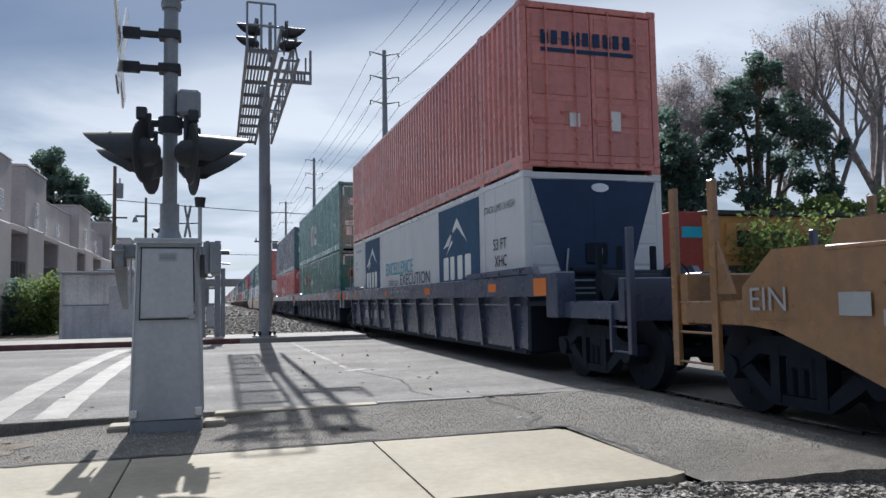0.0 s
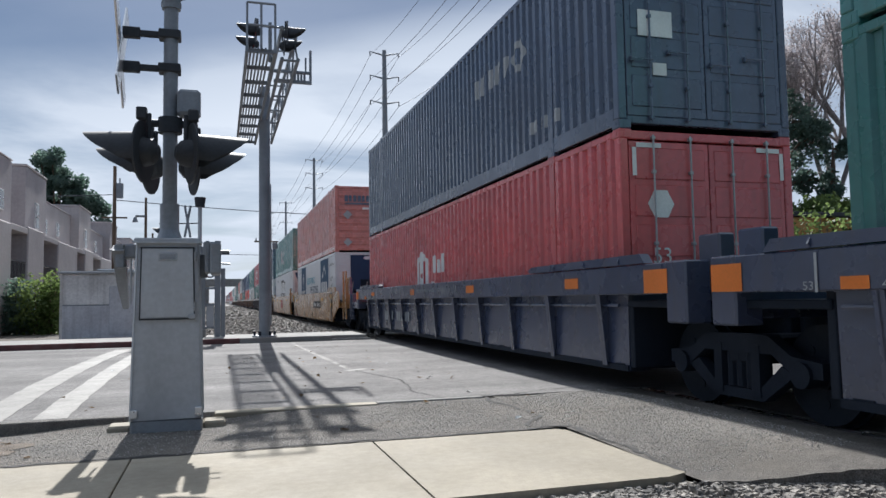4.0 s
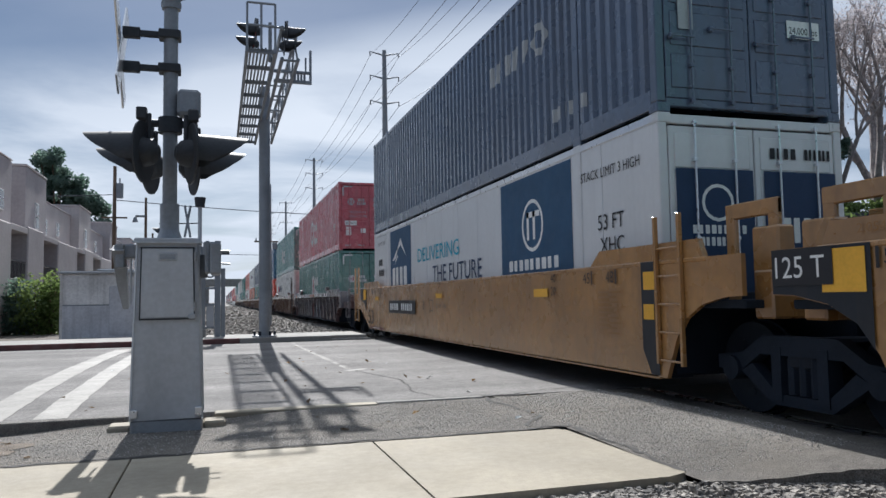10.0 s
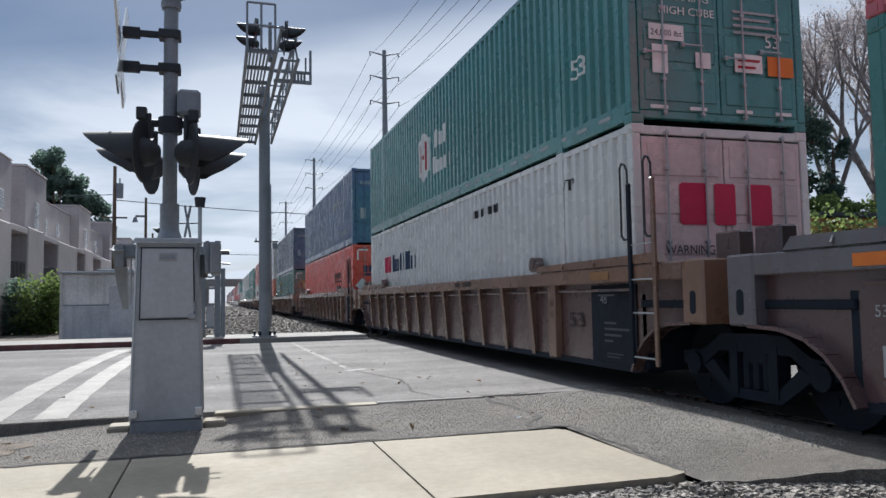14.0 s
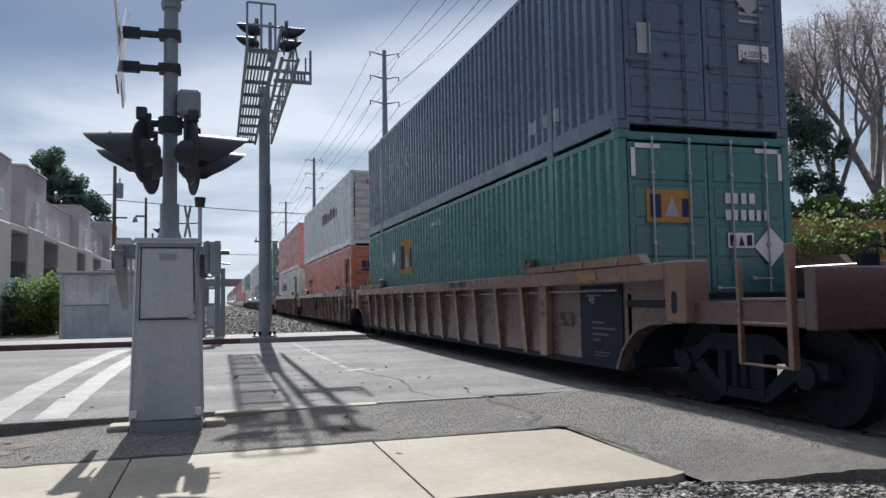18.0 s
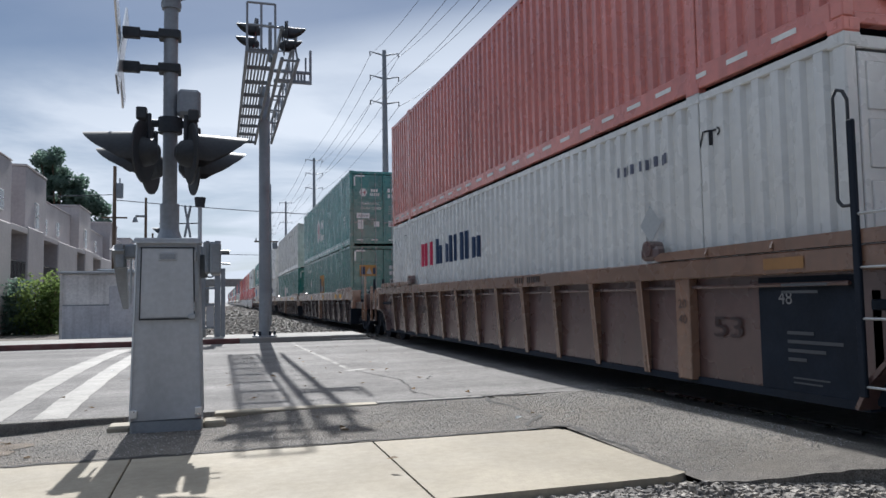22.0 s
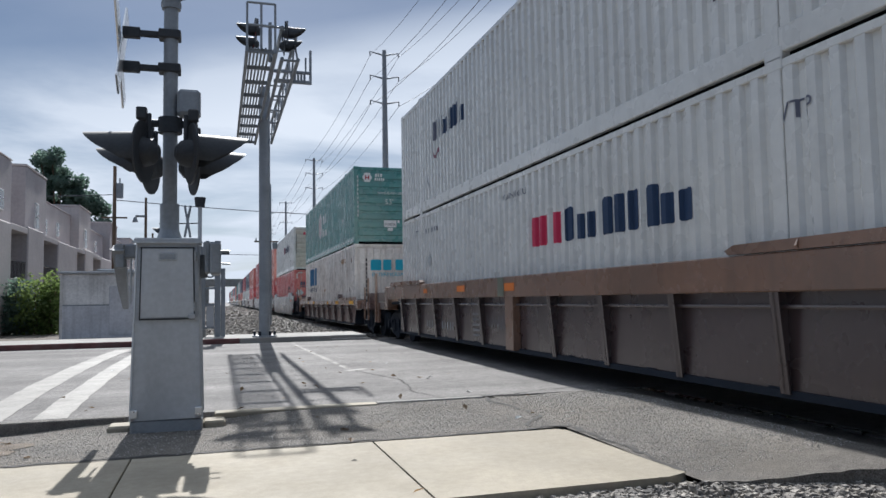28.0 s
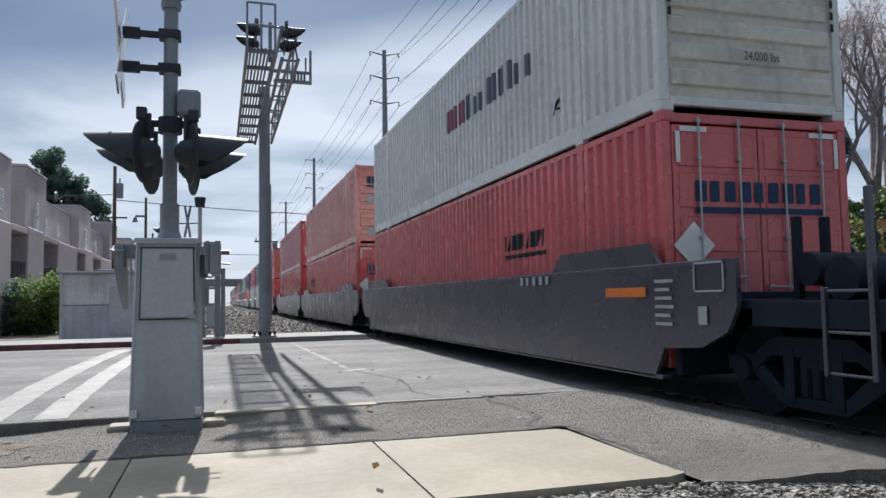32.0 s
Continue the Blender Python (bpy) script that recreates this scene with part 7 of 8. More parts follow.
def well_car(label, at, kind, body, chord, lead, trail, near=True, sign=None):
    """One unit of a well car. lead and trail: 'joint' or 'coupler'."""
    ob = thing("well_car", label, "railcar", at, "cars of the freight train")
    for sx in (-1, 1):
        m = pose(0, 0, 0) if sx < 0 else Matrix.Diagonal((-1, 1, 1, 1))
        flip = sx > 0

        def side(name, key, build, mat, parent, at=None):
            def turned():
                s = build()
                if flip:
                    s.v = [(-x, y, z) for x, y, z in s.v]
                return s
            return put(name, shared((name, flip) + key, turned), mat, parent, at=at)
        p = side("side_panel", (kind, lead, trail), lambda: panel_shape(kind, lead, trail), body, ob)
        side("top_chord", (kind,), lambda: chord_shape(kind), chord, p)
        if near and kind not in FLAT:
            zp = {"arch": 1.27, "deep": 1.08, "low": 0.92}[kind]
            side("brace_pipe", (kind,), lambda: Shape().cyl((-WX + 0.08, -8.1, zp), (-WX + 0.08, 8.1, zp), 0.02, n=6), body, p)
        side("bottom_sill", (kind,), lambda: sill_shape(kind), body, p)
        if kind not in FLAT:
            n = {"arch": 14, "low": 9}.get(kind, 11)
            span = 7.7 if kind == "deep" else 7.5
            if near and kind == "deep" and chord is not body:
                side("centre_post", (kind,), lambda: Shape().box(-WX + 0.004, -WX + RECESS, -0.17, 0.17, 0.33, 1.215, 0.01), chord, p)
            if near and kind == "arch" and body is C_BROWN:
                wide = side("stencil_post", (kind,), lambda: Shape().box(-WX + 0.03, -WX + RECESS, -6.11, -5.87, 0.33, 1.365, 0.01), chord, p)
                if not flip:
                    for digits, v0 in (("20", 1.06), ("40", 0.9)):
                        s = Shape()
                        for q in write(digits, 14.0, v0, 0.09, 0.14):
                            s.quad(*[(-WX + 0.026, HL - u, v) for u, v in q])
                        put("stencil", s.mesh("stencil", smooth=False, fix=False), G_SHADE, wide)
            for i in range(n):
                y = -span + 2 * span * i / (n - 1)
                if kind == "arch" and i < 2 and body is C_BROWN:
                    continue
                if near:
                    side("rib", (kind,), lambda: rib_shape(kind), chord if kind == "arch" else body, p, pose(0, y, 0))
        for k in (0, 1):
            side("guide", (kind, k), lambda: mirrored(guide_shape(kind), k), body if kind in FLAT else chord, p)
            if near and kind == "arch":
                side("arch_flange", (kind, k), lambda: flange_shape(kind, k), body, p)
            if kind not in FLAT:
                q = side("end_post", (kind, k), lambda: end_post_shape(kind, k), chord, p)
                if near and kind == "arch":
                    side("slot", (kind, k), lambda: slot_shape(k), STEEL_DK, q)
            if near and kind in ("arch", "low"):
                side("stacking_cone", (kind, k), lambda: mirrored(cone_shape(kind), k), body, p)
    put("well_floor", shared("well_floor", floor_shape), STEEL_DK, ob)
    for k, end in ((0, lead), (1, trail)):
        m = pose(0, 0, 0) if k == 0 else pose(0, 0, 0, 0, 0, 180)
        # Well end is steel-dark, not body paint: its deep shadow is in the colour.
        put("bulkhead", shared("bulkhead", bulkhead_shape), STEEL_DK, ob, at=m)
        put("end_deck", shared("end_deck", end_deck_shape), STEEL_DK, ob, at=m)
        put("centre_sill", shared("centre_sill", centre_sill_shape), STEEL_DK, ob, at=m)
        if end == "joint":
            put("bolster", shared("bolster", bolster_shape), body, ob, at=m)
            for sx in (-1, 1):
                put("bolster_bracket", shared(("bolster_bracket", sx), lambda: bracket_shape(sx)), body, ob, at=m)
            if near and k == 0 and kind == "arch":
                for y, m_post in ((-8.29, STEEL_DK), (-8.79, chord)):
                    lp = put("ladder_post", shared("joint_post", joint_post), m_post, ob, at=pose(-WX - 0.03, y, 0))
                    put("hand_hold", shared("joint_rod", joint_rod), BLACKP, lp)
                for z in (0.5, 1.0, 1.38, 1.78):
                    put("ladder_rung", shared("joint_rung", lambda: Shape().cyl((0, 0, 0), (0, 0.5, 0), 0.011, n=6)), GALV, lp, at=pose(0, 0, z))
            if near and kind == "smooth":
                for x in (-0.95, 0.95):
                    put("end_hoop", shared("hoop", hoop_shape), body, ob, at=m @ pose(x, -9.15, 1.12))
                if k == 0:
                    ld = put("ladder_rail", shared("ladder_rail", ladder_rail), body, ob, at=pose(-WX - 0.03, -8.26, 0))
                    put("ladder_rail", shared("ladder_rail", ladder_rail), body, ob, at=pose(-WX - 0.03, -8.70, 0))
                    for z in (0.5, 0.8, 1.1, 1.4, 1.7):
                        put("rung", shared("ladder_rung", ladder_rung), body, ld, at=pose(0, -0.43, z))
            if k == 1:
                truck(ob, 9.79, near)
        else:
            truck(ob, -9.9 if k == 0 else 9.9, near)
            dark = STEEL_DK if kind == "slate" else body
            e = put("end_platform", shared("end_platform", platform_shape), dark, ob, at=m)
            put("end_sill", shared("end_sill", end_sill_shape), dark, e)
            put("draft_sill", shared("draft_sill", draft_sill_shape), STEEL_DK, e)
            put("coupler", shared("coupler", coupler_shape), STEEL_DK, e)
            if near:
                for sx in (-1, 1):
                    for j in (0, 1):
                        hp = put("hand_post", shared(("hand_post", kind, j), lambda: rail_post(kind, j)), chord, ob, at=m @ pose(sx * 1.36, 0, 0))
                    for z in RAILS[kind][1]:
                        put("rung", shared(("rung", kind), lambda: rail_rung(kind)), chord, hp, at=pose(0, 0, z))
                    if kind == "smooth":
                        put("grab_iron", shared("grab_iron", grab_iron), chord, ob, at=m @ pose(sx * 1.38, -11.36, 0.1))
                        if k == 0:
                            put("end_hoop", shared("hoop", hoop_shape), body, ob, at=m @ pose(sx * 1.05, -10.12, 1.12))
                if k == 0 and kind in ("deep", "slate"):
                    for x in (-0.62, -0.28, 0.3):
                        put("end_strut", shared("end_strut", lambda: Shape().box(-0.04, 0.04, -0.04, 0.04, 1.12, 1.95, 0.008)), STEEL_DK, ob, at=pose(x, -9.3, 0))
                    put("brake_cylinder", shared("brake_cylinder", lambda: Shape().cyl((-0.75, -9.55, 1.42), (0.55, -9.55, 1.42), 0.16, n=14)), STEEL_DK, ob)
                    put("air_reservoir", shared("air_reservoir", lambda: Shape().cyl((-1.0, -10.2, 1.32), (0.2, -10.2, 1.32), 0.19, n=14)), STEEL_DK, ob)
                if k == 0:
                    put("brake_wheel", shared("brake_wheel", brake_shape), STEEL_DK, e, at=pose(-0.5, -11.05, 1.40) @ Matrix.Scale(0.75, 4))
    if sign:
        s_sets = {}
        for mat, name, polys in sign:
            s_sets.setdefault((mat, name), []).extend(polys)
        for k, ((mat, name), polys) in enumerate(s_sets.items()):
            each = by_word(polys, name in SINGLE)
            for group in each:
                xx = -WX - 0.016 - 0.0015 * k
                if kind not in FLAT and min(v for q in group for _, v in q) < (1.0 if kind == "low" else 1.18):
                    xx += RECESS
                s = Shape()
                for q in group:
                    s.quad(*[(xx, HL - u, v) for u, v in q])
                put(name, s.mesh(name, smooth=False, fix=False), mat, ob)
    return ob


def mirrored(s, k):
    if k:
        s.v = [(x, -y, z) for x, y, z in s.v]
    return s


def scrawl(u, v, w, h, seed, pen=0.09):
    """Spray-can strokes that spell nothing."""
    r = random.Random(seed)
    pts, out = [], []
    n = max(8, int(w / h * 4))
    for i in range(n):
        pts.append((u + w * (i + r.uniform(-0.5, 0.5)) / n, v + h * (r.uniform(0.0, 0.3) if i % 2 else r.uniform(0.7, 1.0))))
    for (a, b), (c, d) in zip(pts, pts[1:]):
        k = pen / max(0.01, math.hypot(c - a, d - b))
        ox, oy = (d - b) * k / 2, -(c - a) * k / 2
        out.append([(a + ox, b + oy), (c + ox, d + oy), (c - ox, d - oy), (a - ox, b - oy)])
    return out


C_BLACKEND = paint("black_end_paint", (0.012, 0.016, 0.024), rough=0.5, spec=0.4)
YELLOW_SIGNS = [
    (G_BLACK, "number_board", rect(9.85, 0.84, 2.75, 0.33)),
    (G_WHITE, "number_mark", blocks(10.05, 0.92, 0.95, 0.18, 4, 0.3) + blocks(11.3, 0.92, 1.1, 0.18, 6, 0.3)),
    (C_BLACKEND, "end_band", [[(16.0, 0.60), (16.16, 0.33), (16.32, 0.33), (16.32, 1.57), (16.0, 1.57)]] + [[(HL - y0, z0), (HL - y1, z1), (HL - y1, 1.565), (HL - y0, 1.565)] for (y0, z0), (y1, z1) in (((8.57, 0.77), (8.72, 0.96)), ((8.72, 0.96), (9.0, 1.11)), ((9.0, 1.11), (9.35, 1.18)), ((9.35, 1.18), (9.59, 1.19)))]),
    (G_BLACK, "lettering", write("53", -0.15, 0.45, 0.44, 0.82) + write("53", -0.38, 1.40, 0.11, 0.2) + write("48", 0.38, 1.39, 0.11, 0.2) + write("45", 0.85, 1.39, 0.11, 0.2)
     + write("40", 1.62, 1.41, 0.11, 0.2) + write("20", 1.62, 1.24, 0.11, 0.2) + rect(1.6, 1.375, 0.24, 0.015) + rect(-0.45, 1.37, 0.03, 0.16) + rect(0.31, 1.37, 0.03, 0.16) + rect(0.78, 1.37, 0.03, 0.16) + rect(1.54, 1.37, 0.03, 0.16)
     + disc(1.66, 1.0, 0.085, 1.0, 16, 0.075) + write("110", 1.61, 0.975, 0.05, 0.1)
     + write("53", 16.1, 1.36, 0.13) + write("48", 15.2, 1.36, 0.14) + write("45", 14.6, 1.36, 0.14) + write("40", 13.6, 1.4, 0.12) + write("20", 13.6, 1.22, 0.12) + rect(15.42, 1.34, 0.03, 0.18) + rect(14.82, 1.34, 0.03, 0.18)),
    (G_DULL, "print_line", bars(15.0, 0.72, 0.55, 0.56, 9) + bars(2.0, 1.2, 0.55, 0.3, 5) + bars(-0.3, 1.1, 0.4, 0.2, 4) + bars(1.0, 0.46, 0.85, 0.1, 2) + write("2.054 M REEFER CLEARANCE", -0.6, 1.64, 0.07, 1.5)),
    (G_YEL, "reflector", rect(-0.96, 1.2, 0.42, 0.34) + rect(1.0, 1.18, 0.47, 0.11) + rect(13.0, 1.2, 0.5, 0.12) + rect(16.05, 1.26, 0.23, 0.2) + rect(16.04, 0.93, 0.21, 0.17)),
    (G_OXIDE, "warning_stripe", rect(0.18, 0.31, 2.0, 0.075)),
    (G_WHITE, "print_line", bars(0.6, 0.325, 1.0, 0.045, 1)),
]
DARK_SIGNS = [
    (G_AMBER, "reflector", rect(1.2, 1.32, 0.47, 0.11) + rect(0.06, 1.22, 0.27, 0.10) + rect(6.2, 1.30, 0.35, 0.14) + rect(10.6, 1.30, 0.45, 0.14) + rect(14.9, 1.30, 0.4, 0.14)),
    (G_AMBER, "reflective_panel", rect(-1.50, 1.22, 0.44, 0.26) + rect(16.9, 1.22, 0.46, 0.26)),
    (G_SILVER, "lettering", write("52,900 LBS. MAX. GROSS WT. FOR 20 FT CONTAINERS", 6.8, 1.34, 0.09, 2.4) + rect(6.35, 1.24, 0.03, 0.28)
     + write("48", 0.44, 1.22, 0.07, 0.12) + write("45", 0.92, 1.22, 0.07, 0.12) + write("40/20", 1.42, 1.22, 0.07, 0.3) + write("53", -0.32, 1.22, 0.07, 0.11)),
    (G_SILVER, "gauge_tick", rect(-0.19, 1.20, 0.03, 0.32) + rect(0.58, 1.20, 0.03, 0.32) + rect(1.05, 1.20, 0.03, 0.32) + rect(1.80, 1.20, 0.03, 0.32)),
    (G_SILVER, "number_mark", blocks(2.6, 0.62, 1.1, 0.25, 4, 0.25) + blocks(4.1, 0.62, 1.5, 0.25, 6, 0.25)),
]
BROWN_SIGNS = [(G_BLACK, "number_mark", blocks(9.6, 1.42, 0.36, 0.09, 4, 0.3) + blocks(10.1, 1.42, 0.5, 0.09, 6, 0.3)), (STEEL_DK, "stencil_panel", rect(15.11, 0.35, 1.1, 0.99)),
               (G_DULL, "reflector", rect(15.35, 1.40, 0.47, 0.1)), (G_GHOST, "number_mark", blocks(2.0, 0.88, 0.5, 0.17, 4, 0.4) + blocks(2.85, 0.88, 0.75, 0.17, 6, 0.4)), (G_SHADE, "lettering", write("53", 14.45, 0.78, 0.2, 0.42)),
               (G_DULLER, "lettering", write("48", 15.36, 1.1, 0.12, 0.16)), (G_STENCIL, "print_line", bars(15.56, 1.18, 0.5, 0.12, 2) + bars(15.45, 0.6, 0.6, 0.3, 4, (0.5, 1.0, 0.7, 0.35)) + bars(15.5, 0.42, 0.4, 0.08, 2))]
T125 = [(G_SILVER, "lettering", write("125T", 0.05, 0.56, 0.24, 0.71) + write("53", 0.0, 1.01, 0.09) + write("48", 0.6, 1.01, 0.09)), (G_DULL, "print_line", bars(0.32, 0.34, 0.4, 0.1, 3) + bars(0.2, 0.86, 0.4, 0.08, 2))]
DEEP_SIGNS = [(G_YEL, "reflector", rect(13.4, 1.28, 0.42, 0.16) + rect(14.6, 1.28, 0.5, 0.16) + rect(5.0, 1.28, 0.4, 0.16) + rect(9.5, 1.28, 0.4, 0.16)), (G_DULLER, "number_mark", blocks(2.41, 0.53, 0.68, 0.1, 4, 0.4) + blocks(3.41, 0.53, 0.96, 0.1, 6, 0.4))]


TRACK_X = 6.051
LOW_Z, HIGH_Z = 0.392, 3.289


def travelled(t):
    return 10.5493 * t + 0.00415 * t * t


RIDING = []


def at_unit(y0, z=0.0):
    return pose(TRACK_X, y0 + HL, z)


def load(y0, z, *a, **kw):
    ob = container(a[0], a[1], at_unit(y0, z), **kw)
    RIDING.append((ob, y0 + HL, z))


def unit(y0, *a, hose=None, **kw):
    ob = well_car(a[0], at_unit(y0), *a[1:], **kw)
    if hose:
        u0, u1, top, dip = hose
        pts = [(-WX + 0.03, HL - (u0 + (u1 - u0) * i / 12), top - dip * (1 - (i / 6 - 1) ** 2)) for i in range(13)]
        part("air_hose", Shape().tube(pts, 0.026, 8).box(-WX - 0.01, -WX + 0.07, pts[6][1] - 0.09, pts[6][1] + 0.09, top - dip - 0.05, top - dip + 0.05, 0.02), STEEL_DK, ob, "loose black hose hanging in a loop")
    RIDING.append((ob, y0 + HL, 0.0))


# the train, from its leading unit back
L_YELLOW = "yellow-painted smooth-sided well car with black markings"
L_DARK = "dark grey ribbed well car with orange reflectors"
L_BROWN = "rust-brown ribbed well car with a faded yellow top chord"
L_DEEP = "dirty brown well car with a deep faded top chord"
L_GREY = "slate grey smooth-sided well car"

unit(-12.45, "grimy yellow smooth-sided well car with spray-painted scrawl", "smooth", C_SHADEYEL, C_SHADEYEL, "joint", "coupler", sign=[(G_CHALK, "graffiti", write("EIN", -1.9, 1.05, 0.2, 0.44))] + [(G_SILVER, "sticker", rect(-0.9, 1.02, 0.3, 0.18) + rect(-0.5, 0.95, 0.3, 0.12)), (G_DULL, "print_line", bars(-1.95, 0.94, 0.6, 0.06, 2))])

unit(11.15, L_DARK, "deep", C_DARK, C_DARK, "coupler", "joint", sign=DARK_SIGNS + [(G_WHITE, "lettering", write("B", 1.86, 0.82, 0.2))])
load(11.15, LOW_Z, "white refrigerated container with dark blue panels, in the well", P_REEF, end="reefer_wide", style="reefer",
     gfx=[s_reefer(0, 0, [("EXCELLENCE", G_TEAL, 5.6, 1.5, 0.36, 3.2), ("THROUGH", G_NAVY, 5.9, 1.19, 0.16, 1.2), ("EXECUTION", G_NAVY, 7.4, 1.19, 0.3, 3.0)])])
load(11.15, HIGH_Z, "faded orange-red corrugated container stacked on a white one", P_RUST, tape=G_SILVER, rods=P_RUST, gfx=[e_doors_orange])
unit(30.75, L_DARK, "deep", C_DARK, C_DARK, "joint", "joint", sign=DARK_SIGNS + [(G_WORN, "lettering", write("53", 9.9, 0.55, 0.3))])
load(30.75, LOW_Z, "green corrugated container with a yellow emblem, in the well", P_EMP, gfx=[m_emp(3.9, 1.45, 0.9), e_emp, m_high_cube(G_WHITE, 7.0), lambda g: g.side(G_WHITE, diamond(6.3, 1.75, 0.24) + diamond(6.85, 1.75, 0.24), "placard")])
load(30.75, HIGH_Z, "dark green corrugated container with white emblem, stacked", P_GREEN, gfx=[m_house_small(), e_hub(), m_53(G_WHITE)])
unit(50.35, L_DARK, "deep", C_DARK, C_DARK, "joint", "coupler", sign=DARK_SIGNS + [(G_CHALK, "graffiti", scrawl(8.9, 1.24, 1.2, 0.26, 11, 0.02))])
load(50.35, LOW_Z, "red corrugated container with white emblem, in the well", P_RED, gfx=[m_house_small(G_WHITE, G_RED), e_redhub])
load(50.35, HIGH_Z, "dark blue corrugated container stacked on a red one", P_NAVY, rods=P_NAVY, gfx=[m_umax(), e_hex])

unit(74.15, L_YELLOW, "smooth", C_YELLOW, C_YELLOW, "coupler", "joint", sign=YELLOW_SIGNS + [(G_BLACK, "lettering", write("A", 8.0, 1.0, 0.2)), (G_BLACK, "number_board", rect(-1.5, 1.26, 0.66, 0.30)), (G_WHITE, "lettering", write("125 T", -1.46, 1.32, 0.18, 0.54))])
load(74.15, LOW_Z, "white refrigerated container with dark blue panels, in the well", P_REEF, end="reefer", style="reefer",
     gfx=[s_reefer(1, 0, [("DELIVERING", G_TEAL, 5.4, 1.72, 0.34, 3.35), ("THE FUTURE", G_NAVY, 6.75, 1.2, 0.37, 3.4)])])
load(74.15, HIGH_Z, "orange-red corrugated container with ribbed nose, stacked", P_RUST, end="ribbed", tape=G_WHITE, gfx=[e_orange(dark=P_NAVY), lambda g: g.side(G_SILVER, diamond(6.6, 1.15, 0.26), "placard")])
unit(93.55, L_YELLOW + " and a red emblem", "smooth", C_YELLOW, C_YELLOW, "joint", "joint",
     sign=YELLOW_SIGNS[2:] + [(G_RED, "word_mark", rect(8.2, 1.14, 1.25, 0.13) + [[(8.38, 0.70), (9.2, 0.70), (9.28, 1.08), (8.3, 1.08)]] + [[(9.5, 1.27), (9.68, 1.27), (9.96, 0.985), (9.68, 0.70), (9.5, 0.70), (9.78, 0.985)], [(9.84, 1.27), (10.02, 1.27), (10.2, 1.08), (10.1, 0.985)], [(9.84, 0.70), (10.02, 0.70), (10.2, 0.89), (10.1, 0.985)]]), (G_BLACK, "lettering", write("C", 6.4, 0.96, 0.2) + write("20", 7.75, 1.44, 0.1, 0.17)), (G_YEL, "reflector", rect(7.55, 1.2, 0.42, 0.1)), (G_BLACK, "lettering", write("LD LMT 117,300 PER UNIT", 4.5, 0.97, 0.1, 1.43)), (G_YEL, "reflector", rect(4.3, 1.22, 0.44, 0.1)),
                                (G_BLACK, "number_board", rect(-1.5, 1.26, 0.66, 0.30)), (G_WHITE, "lettering", write("125 T", -1.46, 1.32, 0.18, 0.54))])
load(93.55, LOW_Z, "smooth white refrigerated container with black block lettering, in the well", P_REEF, end="reefer_wide", style="reefer", endcol=P_PINK, gfx=[s_prime])
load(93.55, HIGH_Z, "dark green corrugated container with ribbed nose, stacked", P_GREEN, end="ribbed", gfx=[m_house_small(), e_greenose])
unit(113.15, L_YELLOW, "smooth", C_YELLOW, C_YELLOW, "joint", "coupler",
     sign=YELLOW_SIGNS[2:] + [(G_BLACK, "number_board", rect(2.91, 0.83, 2.95, 0.34)), (G_WHITE, "number_mark", blocks(3.1, 0.91, 1.0, 0.18, 4, 0.3) + blocks(4.4, 0.91, 1.2, 0.18, 6, 0.3)),
                                (G_BLACK, "lettering", write("B", 6.55, 0.96, 0.2) + write("LD LMT 117,300", 7.69, 0.99, 0.09) + write("20", 7.84, 1.45, 0.1, 0.17)),
                                (G_BLACK, "box_outline", rect(7.16, 0.92, 0.28, 0.02) + rect(7.16, 1.16, 0.28, 0.02) + rect(7.16, 0.94, 0.02, 0.22) + rect(7.42, 0.94, 0.02, 0.22)), (G_YEL, "reflector", rect(7.65, 1.21, 0.47, 0.1))])
load(113.15, LOW_Z, "white refrigerated container with teal and blue panels, in the well", P_REEF, end="door", style="reefer", rods=ALU,
     gfx=[s_reefer(0, 1, [("DELIVERING", G_TEAL, 5.4, 1.72, 0.34, 3.35), ("THE FUTURE", G_NAVY, 6.75, 1.2, 0.37, 3.4)]), e_ffe])
load(113.15, HIGH_Z, "dark blue corrugated container stacked on a white one", P_NAVY, rods=P_NAVY, gfx=[m_umax(), e_umax])

unit(136.75, "rusty brown ribbed well car covered in white graffiti", "arch", C_RUSTY, C_FADED, "coupler", "joint",
     sign=[(G_NAVY, "graffiti_shade", write("RUN", 8.02, 0.32, 0.92, 2.62, 0.06)), (G_HAZE, "graffiti", write("RUN", 8.16, 0.38, 0.82, 2.5, 0.045)),
           (G_NAVY, "graffiti_shade", blocks(3.25, 0.36, 4.2, 0.84, 7, 0.04, 0.10)), (G_DULLER, "graffiti", blocks(3.32, 0.40, 4.2, 0.74, 7, 0.2, 0.10, ups=(0, 2, 3, 5))), (G_OXIDE, "graffiti_patch", rect(7.45, 0.4, 0.5, 0.7)),
           (G_DULLER, "graffiti", blocks(0.95, 0.4, 1.9, 0.7, 4, 0.2, -0.06, ups=(1, 2))), (G_AMBER, "reflector", rect(7.6, 1.4, 0.3, 0.1) + rect(8.5, 1.4, 0.3, 0.1) + rect(-0.05, 1.39, 0.45, 0.1))] + T125)
load(136.75, LOW_Z, "green corrugated container with white emblem and lettering, in the well", P_EMP, gfx=[m_hexhouse(6.6, 0.95, 1.25), e_hub(low=-0.35), m_high_cube(G_WHITE, 7.22, 2.51, 0.12, 1.54), m_53(G_WHITE)])
load(136.75, HIGH_Z, "dull red corrugated container with white emblem, stacked", P_HUBRED, rods=P_HUBRED, gfx=[m_hexhouse(6.2, 0.8, 1.4), e_hub(G_SILVER, G_RED), m_53(G_WHITE)])
